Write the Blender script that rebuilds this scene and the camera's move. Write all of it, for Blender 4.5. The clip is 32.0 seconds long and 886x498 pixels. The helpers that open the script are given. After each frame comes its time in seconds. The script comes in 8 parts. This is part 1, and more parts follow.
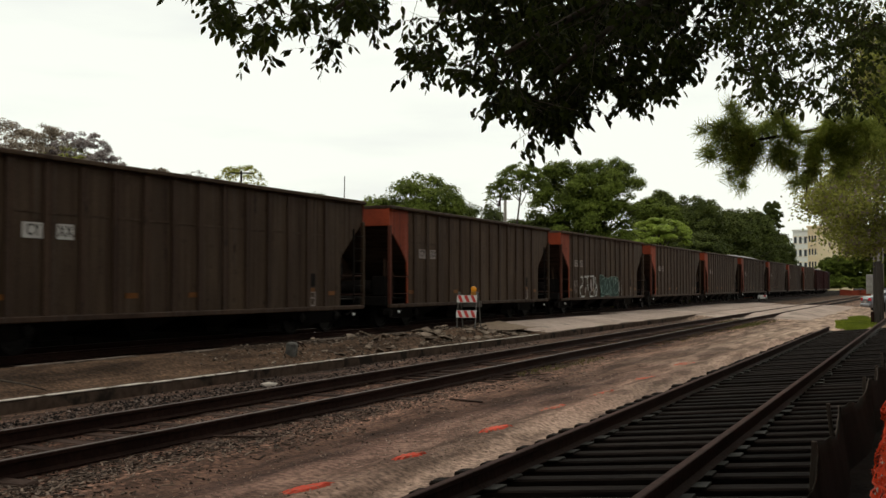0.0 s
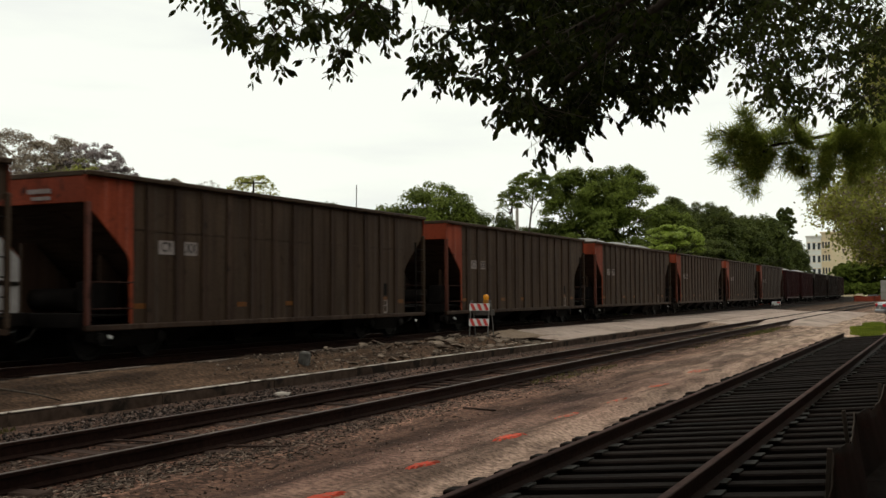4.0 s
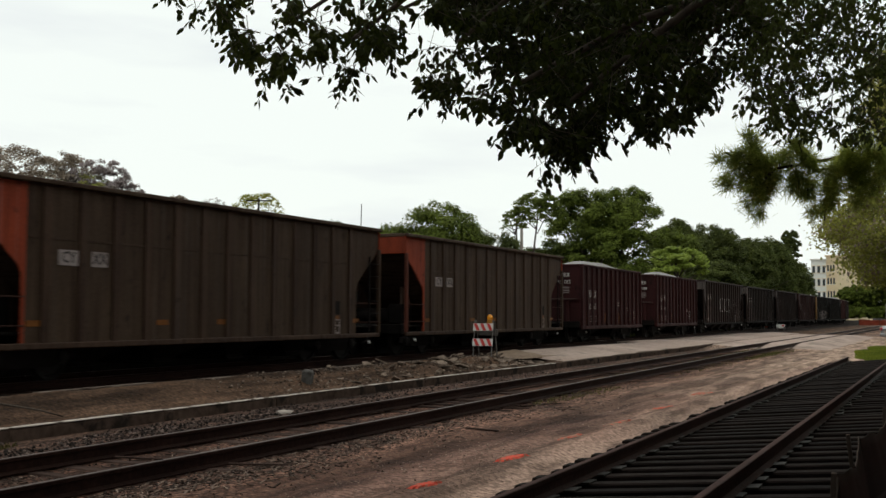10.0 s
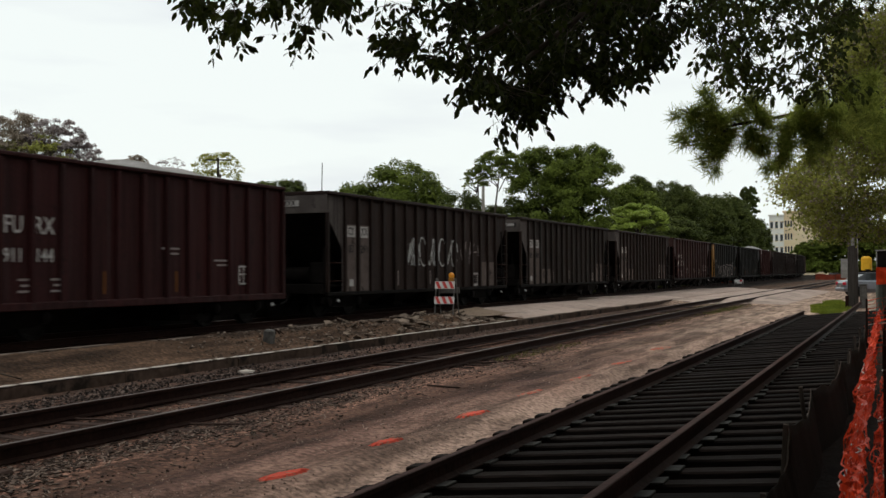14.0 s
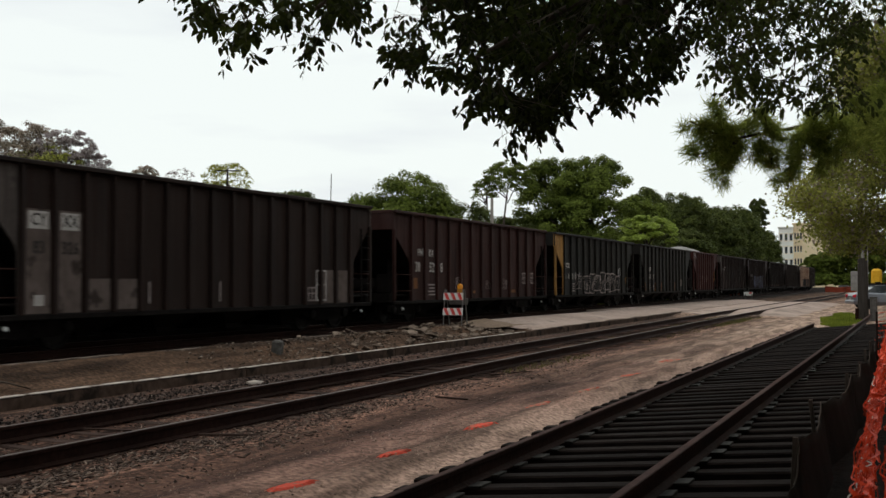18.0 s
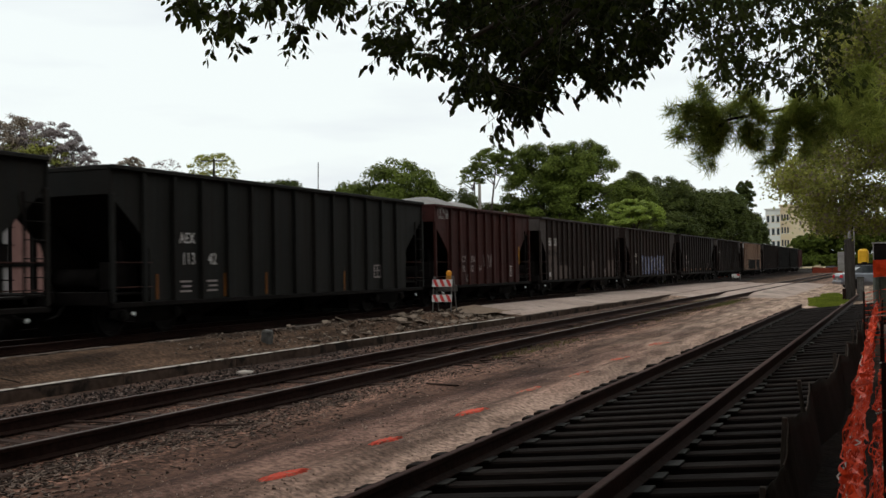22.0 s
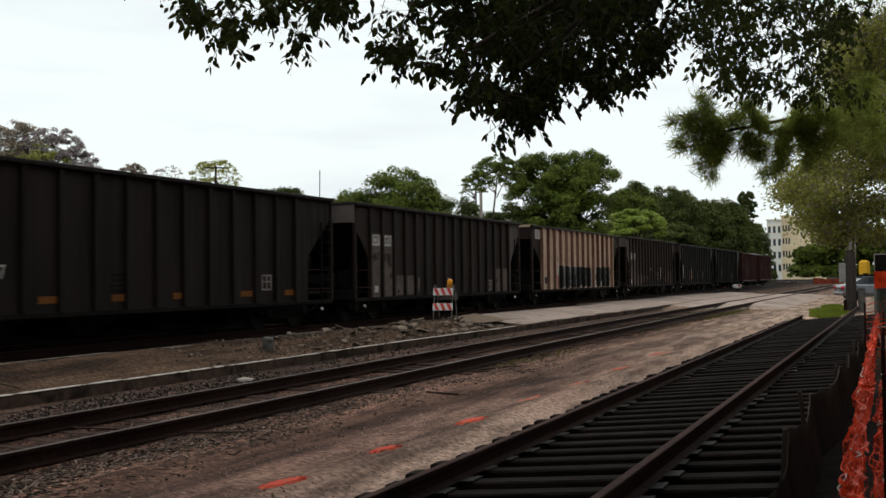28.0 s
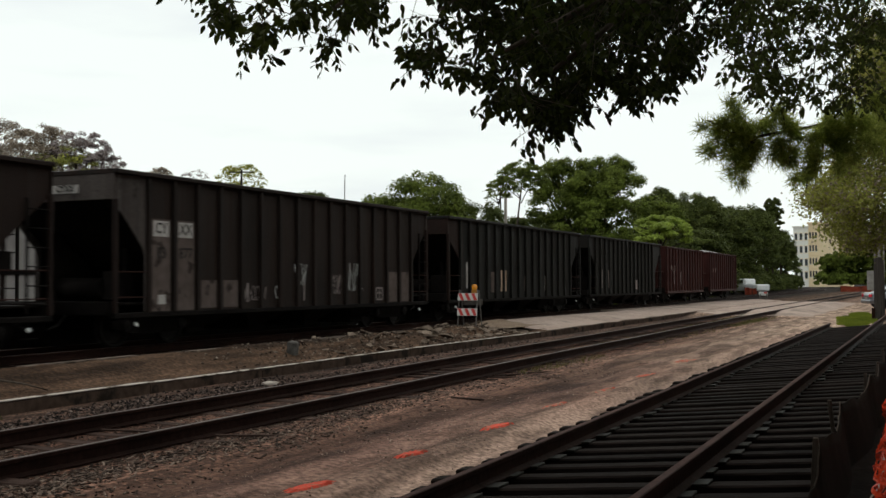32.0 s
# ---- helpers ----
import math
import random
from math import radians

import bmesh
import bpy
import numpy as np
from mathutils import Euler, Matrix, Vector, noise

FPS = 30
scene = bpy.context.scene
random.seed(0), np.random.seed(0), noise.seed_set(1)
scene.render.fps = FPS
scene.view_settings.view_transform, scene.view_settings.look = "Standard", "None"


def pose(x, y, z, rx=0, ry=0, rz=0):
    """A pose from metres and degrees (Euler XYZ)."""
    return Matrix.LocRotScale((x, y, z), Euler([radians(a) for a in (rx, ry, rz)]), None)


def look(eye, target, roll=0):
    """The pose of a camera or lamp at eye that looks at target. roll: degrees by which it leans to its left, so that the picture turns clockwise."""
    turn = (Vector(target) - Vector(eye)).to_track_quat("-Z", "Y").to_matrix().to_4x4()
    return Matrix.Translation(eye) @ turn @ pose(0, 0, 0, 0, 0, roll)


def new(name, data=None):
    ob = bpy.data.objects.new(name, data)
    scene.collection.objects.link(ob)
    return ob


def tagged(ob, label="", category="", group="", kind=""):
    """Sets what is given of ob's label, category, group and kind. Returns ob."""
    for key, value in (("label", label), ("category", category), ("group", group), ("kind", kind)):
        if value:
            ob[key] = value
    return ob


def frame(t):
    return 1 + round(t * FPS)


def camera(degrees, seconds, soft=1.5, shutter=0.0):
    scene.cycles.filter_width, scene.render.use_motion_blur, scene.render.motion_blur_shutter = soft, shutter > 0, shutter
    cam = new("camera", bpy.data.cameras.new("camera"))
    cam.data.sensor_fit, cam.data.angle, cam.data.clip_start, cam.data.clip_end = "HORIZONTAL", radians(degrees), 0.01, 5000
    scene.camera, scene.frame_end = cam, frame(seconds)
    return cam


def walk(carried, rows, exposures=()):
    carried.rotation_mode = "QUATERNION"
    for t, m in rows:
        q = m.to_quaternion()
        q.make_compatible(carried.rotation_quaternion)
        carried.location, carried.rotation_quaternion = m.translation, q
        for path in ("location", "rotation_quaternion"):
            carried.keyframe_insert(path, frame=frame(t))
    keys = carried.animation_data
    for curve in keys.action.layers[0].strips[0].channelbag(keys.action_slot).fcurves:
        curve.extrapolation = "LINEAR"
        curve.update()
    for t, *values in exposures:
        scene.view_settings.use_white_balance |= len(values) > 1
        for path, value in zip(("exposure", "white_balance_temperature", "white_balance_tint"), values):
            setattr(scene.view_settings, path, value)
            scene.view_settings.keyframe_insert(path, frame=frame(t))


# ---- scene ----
cam = camera(45.6, 32.0, soft=1.5, shutter=0.3)
EYE = (0.0, 0.0, 1.70)
# seconds, yaw, pitch, roll of the hand-held camera, which stands in one spot
ROWS = [
    (0.0, 24.85, 1.96, -0.02),
    (0.5, 24.98, 2.00, 0.16),
    (1.0, 25.60, 1.96, 0.06),
    (1.5, 25.31, 2.10, 0.20),
    (2.0, 25.41, 2.40, 0.36),
    (2.5, 25.69, 2.42, 0.35),
    (3.0, 25.90, 2.32, 0.07),
    (3.5, 25.54, 2.42, 0.37),
    (5.5, 25.62, 2.39, 0.04),
    (6.0, 25.83, 2.24, 0.12),
    (6.5, 25.89, 2.45, 0.06),
    (7.0, 25.64, 2.87, -0.12),
    (7.5, 25.90, 3.13, -0.04),
    (8.0, 26.01, 3.17, -0.05),
    (8.5, 25.96, 3.41, 0.05),
    (9.0, 26.09, 3.67, -0.52),
    (9.5, 25.73, 3.64, -0.60),
    (10.0, 25.73, 3.48, -0.26),
    (10.5, 25.12, 3.26, -0.13),
    (11.0, 24.64, 2.27, 0.16),
    (11.5, 24.27, 1.60, 0.37),
    (12.0, 24.17, 1.15, -0.05),
    (12.5, 24.30, 1.12, -0.02),
    (13.0, 24.24, 1.33, 0.24),
    (13.5, 23.86, 1.23, 0.43),
    (15.5, 23.50, 1.28, -0.19),
    (16.0, 24.47, 1.47, 0.24),
    (16.5, 25.14, 1.69, 0.38),
    (17.0, 24.79, 1.19, 1.34),
    (17.5, 25.19, 1.83, 0.77),
    (18.0, 24.16, 1.83, 0.09),
    (18.5, 23.76, 1.48, 0.76),
    (19.0, 23.43, 1.24, 0.99),
    (19.5, 23.77, 1.63, 0.80),
    (20.0, 24.05, 1.38, 0.68),
    (20.5, 24.18, 1.04, 0.61),
    (21.0, 23.70, 0.89, 0.66),
    (21.5, 23.89, 0.89, 0.71),
    (22.0, 23.55, 1.11, 1.00),
    (22.5, 23.72, 0.99, 1.09),
    (23.0, 23.72, 0.94, 0.84),
    (23.5, 23.75, 0.92, 0.83),
    (24.0, 23.36, 1.02, 0.92),
    (24.5, 23.22, 1.01, 1.00),
    (25.0, 23.01, 1.10, 1.07),
    (25.5, 23.01, 1.51, 1.21),
    (27.5, 23.17, 1.41, 0.46),
    (28.0, 23.60, 1.57, 0.61),
    (28.5, 23.89, 1.46, 0.70),
    (29.0, 24.10, 1.39, 0.80),
    (29.5, 23.72, 1.35, 0.95),
    (30.0, 23.82, 1.64, 0.63),
    (30.5, 23.81, 1.77, 0.48),
    (31.0, 24.56, 2.10, 0.23),
    (31.5, 24.64, 1.97, 0.10),
    (32.0, 24.89, 1.86, 0.24),
]
def sway(t):
    """The small shift of the hand to the right in the middle of the shot."""
    return 0.03 * min(1, max(0, (t - 10) / 2.5)) * min(1, max(0, (32 - t) / 2.5))


walk(cam, [(t, pose(EYE[0] + sway(t), EYE[1], EYE[2], 90 + pitch, roll, yaw)) for t, yaw, pitch, roll in ROWS], exposures=[(0.0, 0.07, 7250, 9), (8.0, 0.07, 7150, 9), (11.5, 0.0, 6700, 10), (16.0, 0.0, 6760, 11), (20.0, 0.0, 6720, 11), (24.0, 0.04, 6620, 11), (28.0, 0.05, 6620, 10), (32.0, 0.06, 6800, 9)])

# ---- sky and light: a bright overcast afternoon ----
world = bpy.data.worlds.new("overcast_sky")
scene.world = world
world.use_nodes = True
wn, wl = world.node_tree.nodes, world.node_tree.links
wn.clear()
w_out = wn.new("ShaderNodeOutputWorld")
w_bg = wn.new("ShaderNodeBackground")
w_sky = wn.new("ShaderNodeTexSky")
w_sky.sky_type = "NISHITA"
w_sky.sun_disc = False
w_sky.sun_elevation, w_sky.sun_rotation = radians(56), radians(-57)
w_coord = wn.new("ShaderNodeTexCoord")
w_map = wn.new("ShaderNodeMapping")
w_map.inputs["Scale"].default_value = (1.6, 1.6, 9.0)
w_noise = wn.new("ShaderNodeTexNoise")
w_noise.inputs["Scale"].default_value = 2.2
w_noise.inputs["Detail"].default_value = 5
w_ramp = wn.new("ShaderNodeValToRGB")
w_ramp.color_ramp.elements[0].position, w_ramp.color_ramp.elements[0].color = 0.30, (7.85, 8.5, 8.85, 1)
w_ramp.color_ramp.elements[1].position, w_ramp.color_ramp.elements[1].color = 0.50, (8.7, 9.5, 9.5, 1)
w_mix = wn.new("ShaderNodeMixRGB")
w_mix.inputs["Fac"].default_value = 0.94
wl.new(w_coord.outputs["Generated"], w_map.inputs["Vector"])
wl.new(w_map.outputs["Vector"], w_noise.inputs["Vector"])
wl.new(w_noise.outputs["Fac"], w_ramp.inputs["Fac"])
wl.new(w_sky.outputs["Color"], w_mix.inputs["Color1"])
wl.new(w_ramp.outputs["Color"], w_mix.inputs["Color2"])
wl.new(w_mix.outputs["Color"], w_bg.inputs["Color"])
w_bg.inputs["Strength"].default_value = 0.105
wl.new(w_bg.outputs["Background"], w_out.inputs["Surface"])

sun_data = bpy.data.lights.new("sun", "SUN")
sun_data.energy, sun_data.angle, sun_data.color = 0.85, radians(25), (1.0, 0.96, 0.9)
sun_lamp = new("sun", sun_data)
sun_lamp.matrix_world = look((-34, 22, 60), (0, 0, 0))


# ---- materials ----
def mat(name, c1, c2, scale=8.0, rough=0.85, metal=0.0, bump=0.3, coarse=1.2, stretch=(1, 1, 1), spots=None, rand=0.0, dist=0.02, coat=0.0):
    """A surface with grain and stains at two scales; spots: a third colour in scattered patches; rand: change from piece to piece."""
    m = bpy.data.materials.new(name)
    m.use_nodes = True
    n, l = m.node_tree.nodes, m.node_tree.links
    b = n["Principled BSDF"]
    b.inputs["Roughness"].default_value, b.inputs["Metallic"].default_value = rough, metal
    b.inputs["Specular IOR Level"].default_value = 0.5 if rough < 0.5 else 0.12 if rough < 0.75 else 0.04
    co = n.new("ShaderNodeTexCoord")
    mp = n.new("ShaderNodeMapping")
    mp.inputs["Scale"].default_value = stretch
    l.new(co.outputs["Object"], mp.inputs["Vector"])
    info = n.new("ShaderNodeObjectInfo")
    add = n.new("ShaderNodeVectorMath")
    add.operation = "ADD"
    mul = n.new("ShaderNodeVectorMath")
    mul.operation = "SCALE"
    comb = n.new("ShaderNodeCombineXYZ")
    for s in ("X", "Y", "Z"):
        l.new(info.outputs["Random"], comb.inputs[s])
    l.new(comb.outputs[0], mul.inputs[0])
    mul.inputs["Scale"].default_value = 37.0
    l.new(mp.outputs[0], add.inputs[0])
    l.new(mul.outputs[0], add.inputs[1])
    fine, big = n.new("ShaderNodeTexNoise"), n.new("ShaderNodeTexNoise")
    fine.inputs["Scale"].default_value, fine.inputs["Detail"].default_value = scale, 6
    big.inputs["Scale"].default_value, big.inputs["Detail"].default_value = coarse, 4
    for t in (fine, big):
        l.new(add.outputs[0], t.inputs["Vector"])
    sm = n.new("ShaderNodeMath")
    sm.operation = "MULTIPLY_ADD"
    sm.inputs[1].default_value = 0.5
    l.new(fine.outputs["Fac"], sm.inputs[0])
    hf = n.new("ShaderNodeMath")
    hf.operation = "MULTIPLY"
    hf.inputs[1].default_value = 0.5
    l.new(big.outputs["Fac"], hf.inputs[0])
    l.new(hf.outputs[0], sm.inputs[2])
    rp = n.new("ShaderNodeValToRGB")
    rp.color_ramp.elements[0].position, rp.color_ramp.elements[0].color = 0.36, (*c1, 1)
    rp.color_ramp.elements[1].position, rp.color_ramp.elements[1].color = 0.64, (*c2, 1)
    l.new(sm.outputs[0], rp.inputs["Fac"])
    colour = rp.outputs["Color"]
    if spots:
        sc, amount, size = spots
        sp = n.new("ShaderNodeTexNoise")
        sp.inputs["Scale"].default_value, sp.inputs["Detail"].default_value = size, 5
        l.new(add.outputs[0], sp.inputs["Vector"])
        sr = n.new("ShaderNodeValToRGB")
        sr.color_ramp.elements[0].position, sr.color_ramp.elements[1].position = amount, amount + 0.07
        l.new(sp.outputs["Fac"], sr.inputs["Fac"])
        mx = n.new("ShaderNodeMixRGB")
        l.new(sr.outputs["Color"], mx.inputs["Fac"])
        l.new(colour, mx.inputs["Color1"])
        mx.inputs["Color2"].default_value = (*sc, 1)
        colour = mx.outputs["Color"]
    if rand:
        hv = n.new("ShaderNodeHueSaturation")
        mr = n.new("ShaderNodeMapRange")
        mr.inputs["To Min"].default_value, mr.inputs["To Max"].default_value = 1 - rand, 1 + rand
        l.new(info.outputs["Random"], mr.inputs["Value"])
        l.new(mr.outputs[0], hv.inputs["Value"])
        l.new(colour, hv.inputs["Color"])
        colour = hv.outputs["Color"]
    l.new(colour, b.inputs["Base Color"])
    if bump:
        bp = n.new("ShaderNodeBump")
        bp.inputs["Strength"].default_value, bp.inputs["Distance"].default_value = bump, dist
        l.new(fine.outputs["Fac"], bp.inputs["Height"])
        l.new(bp.outputs[0], b.inputs["Normal"])
    if coat:
        b.inputs["Coat Weight"].default_value = coat
    return m


def leaf_mat(name, c1, c2, through_light=0.25, rough=0.5):
    """Leaves whose colour changes from leaf to leaf, and that let some light through."""
    m = bpy.data.materials.new(name)
    m.use_nodes = True
    n, l = m.node_tree.nodes, m.node_tree.links
    b = n["Principled BSDF"]
    b.inputs["Roughness"].default_value = rough
    b.inputs["Specular IOR Level"].default_value = 0.08
    geo = n.new("ShaderNodeNewGeometry")
    co = n.new("ShaderNodeTexCoord")
    ns = n.new("ShaderNodeTexNoise")
    ns.inputs["Scale"].default_value = 0.6
    l.new(co.outputs["Object"], ns.inputs["Vector"])
    sm = n.new("ShaderNodeMath")
    sm.operation = "MULTIPLY_ADD"
    sm.inputs[1].default_value = 0.42
    l.new(geo.outputs["Random Per Island"], sm.inputs[0])
    l.new(ns.outputs["Fac"], sm.inputs[2])
    rp = n.new("ShaderNodeValToRGB")
    rp.color_ramp.elements[0].position, rp.color_ramp.elements[0].color = 0.42, (*c1, 1)
    rp.color_ramp.elements[1].position, rp.color_ramp.elements[1].color = 1.0, (*c2, 1)
    l.new(sm.outputs[0], rp.inputs["Fac"])
    l.new(rp.outputs["Color"], b.inputs["Base Color"])
    tr = n.new("ShaderNodeBsdfTranslucent")
    l.new(rp.outputs["Color"], tr.inputs["Color"])
    ms = n.new("ShaderNodeMixShader")
    ms.inputs["Fac"].default_value = through_light
    l.new(b.outputs[0], ms.inputs[1])
    l.new(tr.outputs[0], ms.inputs[2])
    l.new(ms.outputs[0], n["Material Output"].inputs["Surface"])
    return m


def piece_mat(name, c1, c2, bias=2.2):
    """Loose pieces, most of them dark and some light, each of its own shade."""
    m = bpy.data.materials.new(name)
    m.use_nodes = True
    n, l = m.node_tree.nodes, m.node_tree.links
    b = n["Principled BSDF"]
    b.inputs["Roughness"].default_value = 0.95
    b.inputs["Specular IOR Level"].default_value = 0.1
    geo = n.new("ShaderNodeNewGeometry")
    pw = n.new("ShaderNodeMath")
    pw.operation = "POWER"
    pw.inputs[1].default_value = bias
    l.new(geo.outputs["Random Per Island"], pw.inputs[0])
    mx = n.new("ShaderNodeMixRGB")
    mx.inputs["Color1"].default_value, mx.inputs["Color2"].default_value = (*c1, 1), (*c2, 1)
    l.new(pw.outputs[0], mx.inputs["Fac"])
    co = n.new("ShaderNodeTexCoord")
    ns = n.new("ShaderNodeTexNoise")
    ns.inputs["Scale"].default_value, ns.inputs["Detail"].default_value = 60, 4
    l.new(co.outputs["Object"], ns.inputs["Vector"])
    mr = n.new("ShaderNodeMapRange")
    mr.inputs["To Min"].default_value, mr.inputs["To Max"].default_value = 0.6, 1.4
    l.new(ns.outputs["Fac"], mr.inputs["Value"])
    hv = n.new("ShaderNodeHueSaturation")
    l.new(mr.outputs[0], hv.inputs["Value"])
    l.new(mx.outputs["Color"], hv.inputs["Color"])
    l.new(hv.outputs["Color"], b.inputs["Base Color"])
    return m


def steel_paint(name, c1, c2, streak, rough=0.75, amount=0.6):
    """Weathered paint on car sides: broad fading, fine vertical runs of dirt, and blooms of rust."""
    m = bpy.data.materials.new(name)
    m.use_nodes = True
    n, l = m.node_tree.nodes, m.node_tree.links
    b = n["Principled BSDF"]
    b.inputs["Specular IOR Level"].default_value = 0.12
    co, info = n.new("ShaderNodeTexCoord"), n.new("ShaderNodeObjectInfo")
    shift = n.new("ShaderNodeVectorMath")
    shift.operation = "MULTIPLY_ADD"
    shift.inputs[1].default_value, shift.inputs[2].default_value = (37, 37, 37), (0, 0, 0)
    l.new(info.outputs["Random"], shift.inputs[0])
    add = n.new("ShaderNodeVectorMath")
    l.new(co.outputs["Object"], add.inputs[0])
    l.new(shift.outputs[0], add.inputs[1])

    def cloud(stretch, scale, detail, lo, hi):
        mp, t, r = n.new("ShaderNodeMapping"), n.new("ShaderNodeTexNoise"), n.new("ShaderNodeMapRange")
        mp.inputs["Scale"].default_value = stretch
        t.inputs["Scale"].default_value, t.inputs["Detail"].default_value = scale, detail
        r.inputs["From Min"].default_value, r.inputs["From Max"].default_value = lo, hi
        l.new(add.outputs[0], mp.inputs["Vector"])
        l.new(mp.outputs[0], t.inputs["Vector"])
        l.new(t.outputs["Fac"], r.inputs["Value"])
        return r.outputs[0], t.outputs["Fac"]

    def blend(fac, c, d, mode="MIX"):
        k = n.new("ShaderNodeMixRGB")
        k.blend_type = mode
        for i, v in enumerate((fac, c, d)):
            if isinstance(v, tuple):
                k.inputs[i].default_value = (*v, 1)
            elif isinstance(v, float):
                k.inputs[i].default_value = v
            else:
                l.new(v, k.inputs[i])
        return k.outputs[0]

    colour = blend(cloud((1, 0.8, 0.5), 0.9, 5, 0.34, 0.66)[0], c1, c2)
    runs = cloud((1, 8.0, 0.22), 1.3, 6, amount - 0.14, amount + 0.12)[0]
    colour = blend(runs, colour, streak)
    pale = tuple(0.6 * u + 0.4 * max(c2) + 0.004 for u in c2)
    colour = blend(cloud((1, 11.0, 0.16), 1.0, 5, 0.58, 0.78)[0], colour, pale)
    bloom = cloud((1, 1.0, 0.6), 4.5, 6, 0.62, 0.72)[0]
    colour = blend(bloom, colour, tuple(0.75 * u for u in streak))
    grain, fine = cloud((1, 1, 1), 26, 4, 0.3, 0.7)
    shade = n.new("ShaderNodeMapRange")
    shade.inputs["To Min"].default_value, shade.inputs["To Max"].default_value = 0.78, 1.22
    l.new(grain, shade.inputs["Value"])
    piece = n.new("ShaderNodeMapRange")
    piece.inputs["To Min"].default_value, piece.inputs["To Max"].default_value = 0.9, 1.1
    l.new(info.outputs["Random"], piece.inputs["Value"])
    both = n.new("ShaderNodeMath")
    both.operation = "MULTIPLY"
    l.new(shade.outputs[0], both.inputs[0])
    l.new(piece.outputs[0], both.inputs[1])
    hv = n.new("ShaderNodeHueSaturation")
    l.new(both.outputs[0], hv.inputs["Value"])
    l.new(colour, hv.inputs["Color"])
    l.new(hv.outputs["Color"], b.inputs["Base Color"])
    gloss = n.new("ShaderNodeMapRange")
    gloss.inputs["To Min"].default_value, gloss.inputs["To Max"].default_value = rough - 0.1, rough + 0.15
    l.new(runs, gloss.inputs["Value"])
    l.new(gloss.outputs[0], b.inputs["Roughness"])
    bp = n.new("ShaderNodeBump")
    bp.inputs["Strength"].default_value, bp.inputs["Distance"].default_value = 0.1, 0.02
    l.new(cloud((1, 1.2, 0.8), 2.2, 3, 0.2, 0.8)[1], bp.inputs["Height"])
    l.new(bp.outputs[0], b.inputs["Normal"])
    return m


brown_paint = steel_paint("faded_brown_paint", (0.0375, 0.0218, 0.0132), (0.0605, 0.0368, 0.0225), (0.0262, 0.0130, 0.0085))
brown_rib = steel_paint("rust_stained_brown_paint", (0.031, 0.0162, 0.0105), (0.053, 0.0295, 0.0185), (0.0222, 0.011, 0.0078))
orange_paint = steel_paint("rusty_orange_paint", (0.14, 0.024, 0.0105), (0.26, 0.043, 0.0165), (0.05, 0.0125, 0.009), amount=0.66)
post_paint = steel_paint("dull_rusty_red_paint", (0.062, 0.019, 0.0125), (0.115, 0.033, 0.021), (0.035, 0.0125, 0.009))
maroon_paint = steel_paint("dark_maroon_paint", (0.0245, 0.0062, 0.0060), (0.0385, 0.0090, 0.0088), (0.0160, 0.0052, 0.0048))
black_paint = steel_paint("sooty_black_paint", (0.01153, 0.006521, 0.005285), (0.02348, 0.01359, 0.01098), (0.02155, 0.01133, 0.008786))
grey_paint = steel_paint("faded_grey_paint", (0.06, 0.048, 0.044), (0.1, 0.082, 0.075), (0.035, 0.027, 0.024))
oxide_paint = steel_paint("red_oxide_paint", (0.02313, 0.00855, 0.00702), (0.03852, 0.01395, 0.01152), (0.01539, 0.00675, 0.0054))
red_paint = steel_paint("worn_red_paint", (0.030, 0.0085, 0.007), (0.050, 0.0130, 0.0105), (0.0190, 0.0066, 0.0055))
green_black_paint = steel_paint("green_black_paint", (0.006528, 0.006052, 0.005168), (0.01224, 0.01122, 0.009724), (0.01496, 0.01122, 0.00918))
soot_paint = steel_paint("brownish_soot_paint", (0.01053, 0.00716, 0.005897), (0.02106, 0.01404, 0.01158), (0.02387, 0.01404, 0.01088))
coal_paint = steel_paint("coal_black_paint", (0.0075, 0.0048, 0.0042), (0.0155, 0.0098, 0.0085), (0.011, 0.006, 0.005))
cream_paint = steel_paint("dirty_cream_paint", (0.44, 0.3, 0.215), (0.57, 0.4, 0.295), (0.3, 0.185, 0.125), amount=0.62)
cream_rib = steel_paint("rust_and_shade_cream_paint", (0.14, 0.075, 0.05), (0.27, 0.165, 0.115), (0.1, 0.05, 0.033), amount=0.55)
tan_paint = steel_paint("ochre_tan_paint", (0.26, 0.125, 0.03), (0.36, 0.19, 0.05), (0.15, 0.08, 0.035))
under_steel = mat("near_black_underframe_steel", (0.006, 0.005, 0.0045), (0.014, 0.011, 0.01), 6, 0.8, 0.2)
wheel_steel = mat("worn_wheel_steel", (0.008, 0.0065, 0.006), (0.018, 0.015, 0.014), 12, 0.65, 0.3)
glint_steel = mat("pale_glint_steel", (0.34, 0.33, 0.31), (0.55, 0.53, 0.51), 14, 0.45, 0.0, bump=0.1)
backing_black = mat("near_black_backing", (0.009, 0.0075, 0.0065), (0.02, 0.017, 0.015), 5, 0.95, bump=0.5)
load_gravel = mat("gravel_load", (0.20, 0.19, 0.18), (0.36, 0.34, 0.33), 22, 0.95, bump=0.9, dist=0.06)
white_mark = mat("dulled_white_lettering", (0.34, 0.31, 0.29), (0.5, 0.46, 0.44), 14, 0.8, bump=0.05)
dark_mark = mat("black_lettering", (0.02, 0.018, 0.017), (0.04, 0.036, 0.034), 14, 0.8, bump=0.05)
faint_mark = mat("faded_lettering", (0.20, 0.16, 0.15), (0.32, 0.27, 0.26), 14, 0.85, bump=0.05)
amber_mark = mat("amber_reflective_tape", (0.09, 0.03, 0.006), (0.17, 0.06, 0.011), 16, 0.5, bump=0.05)
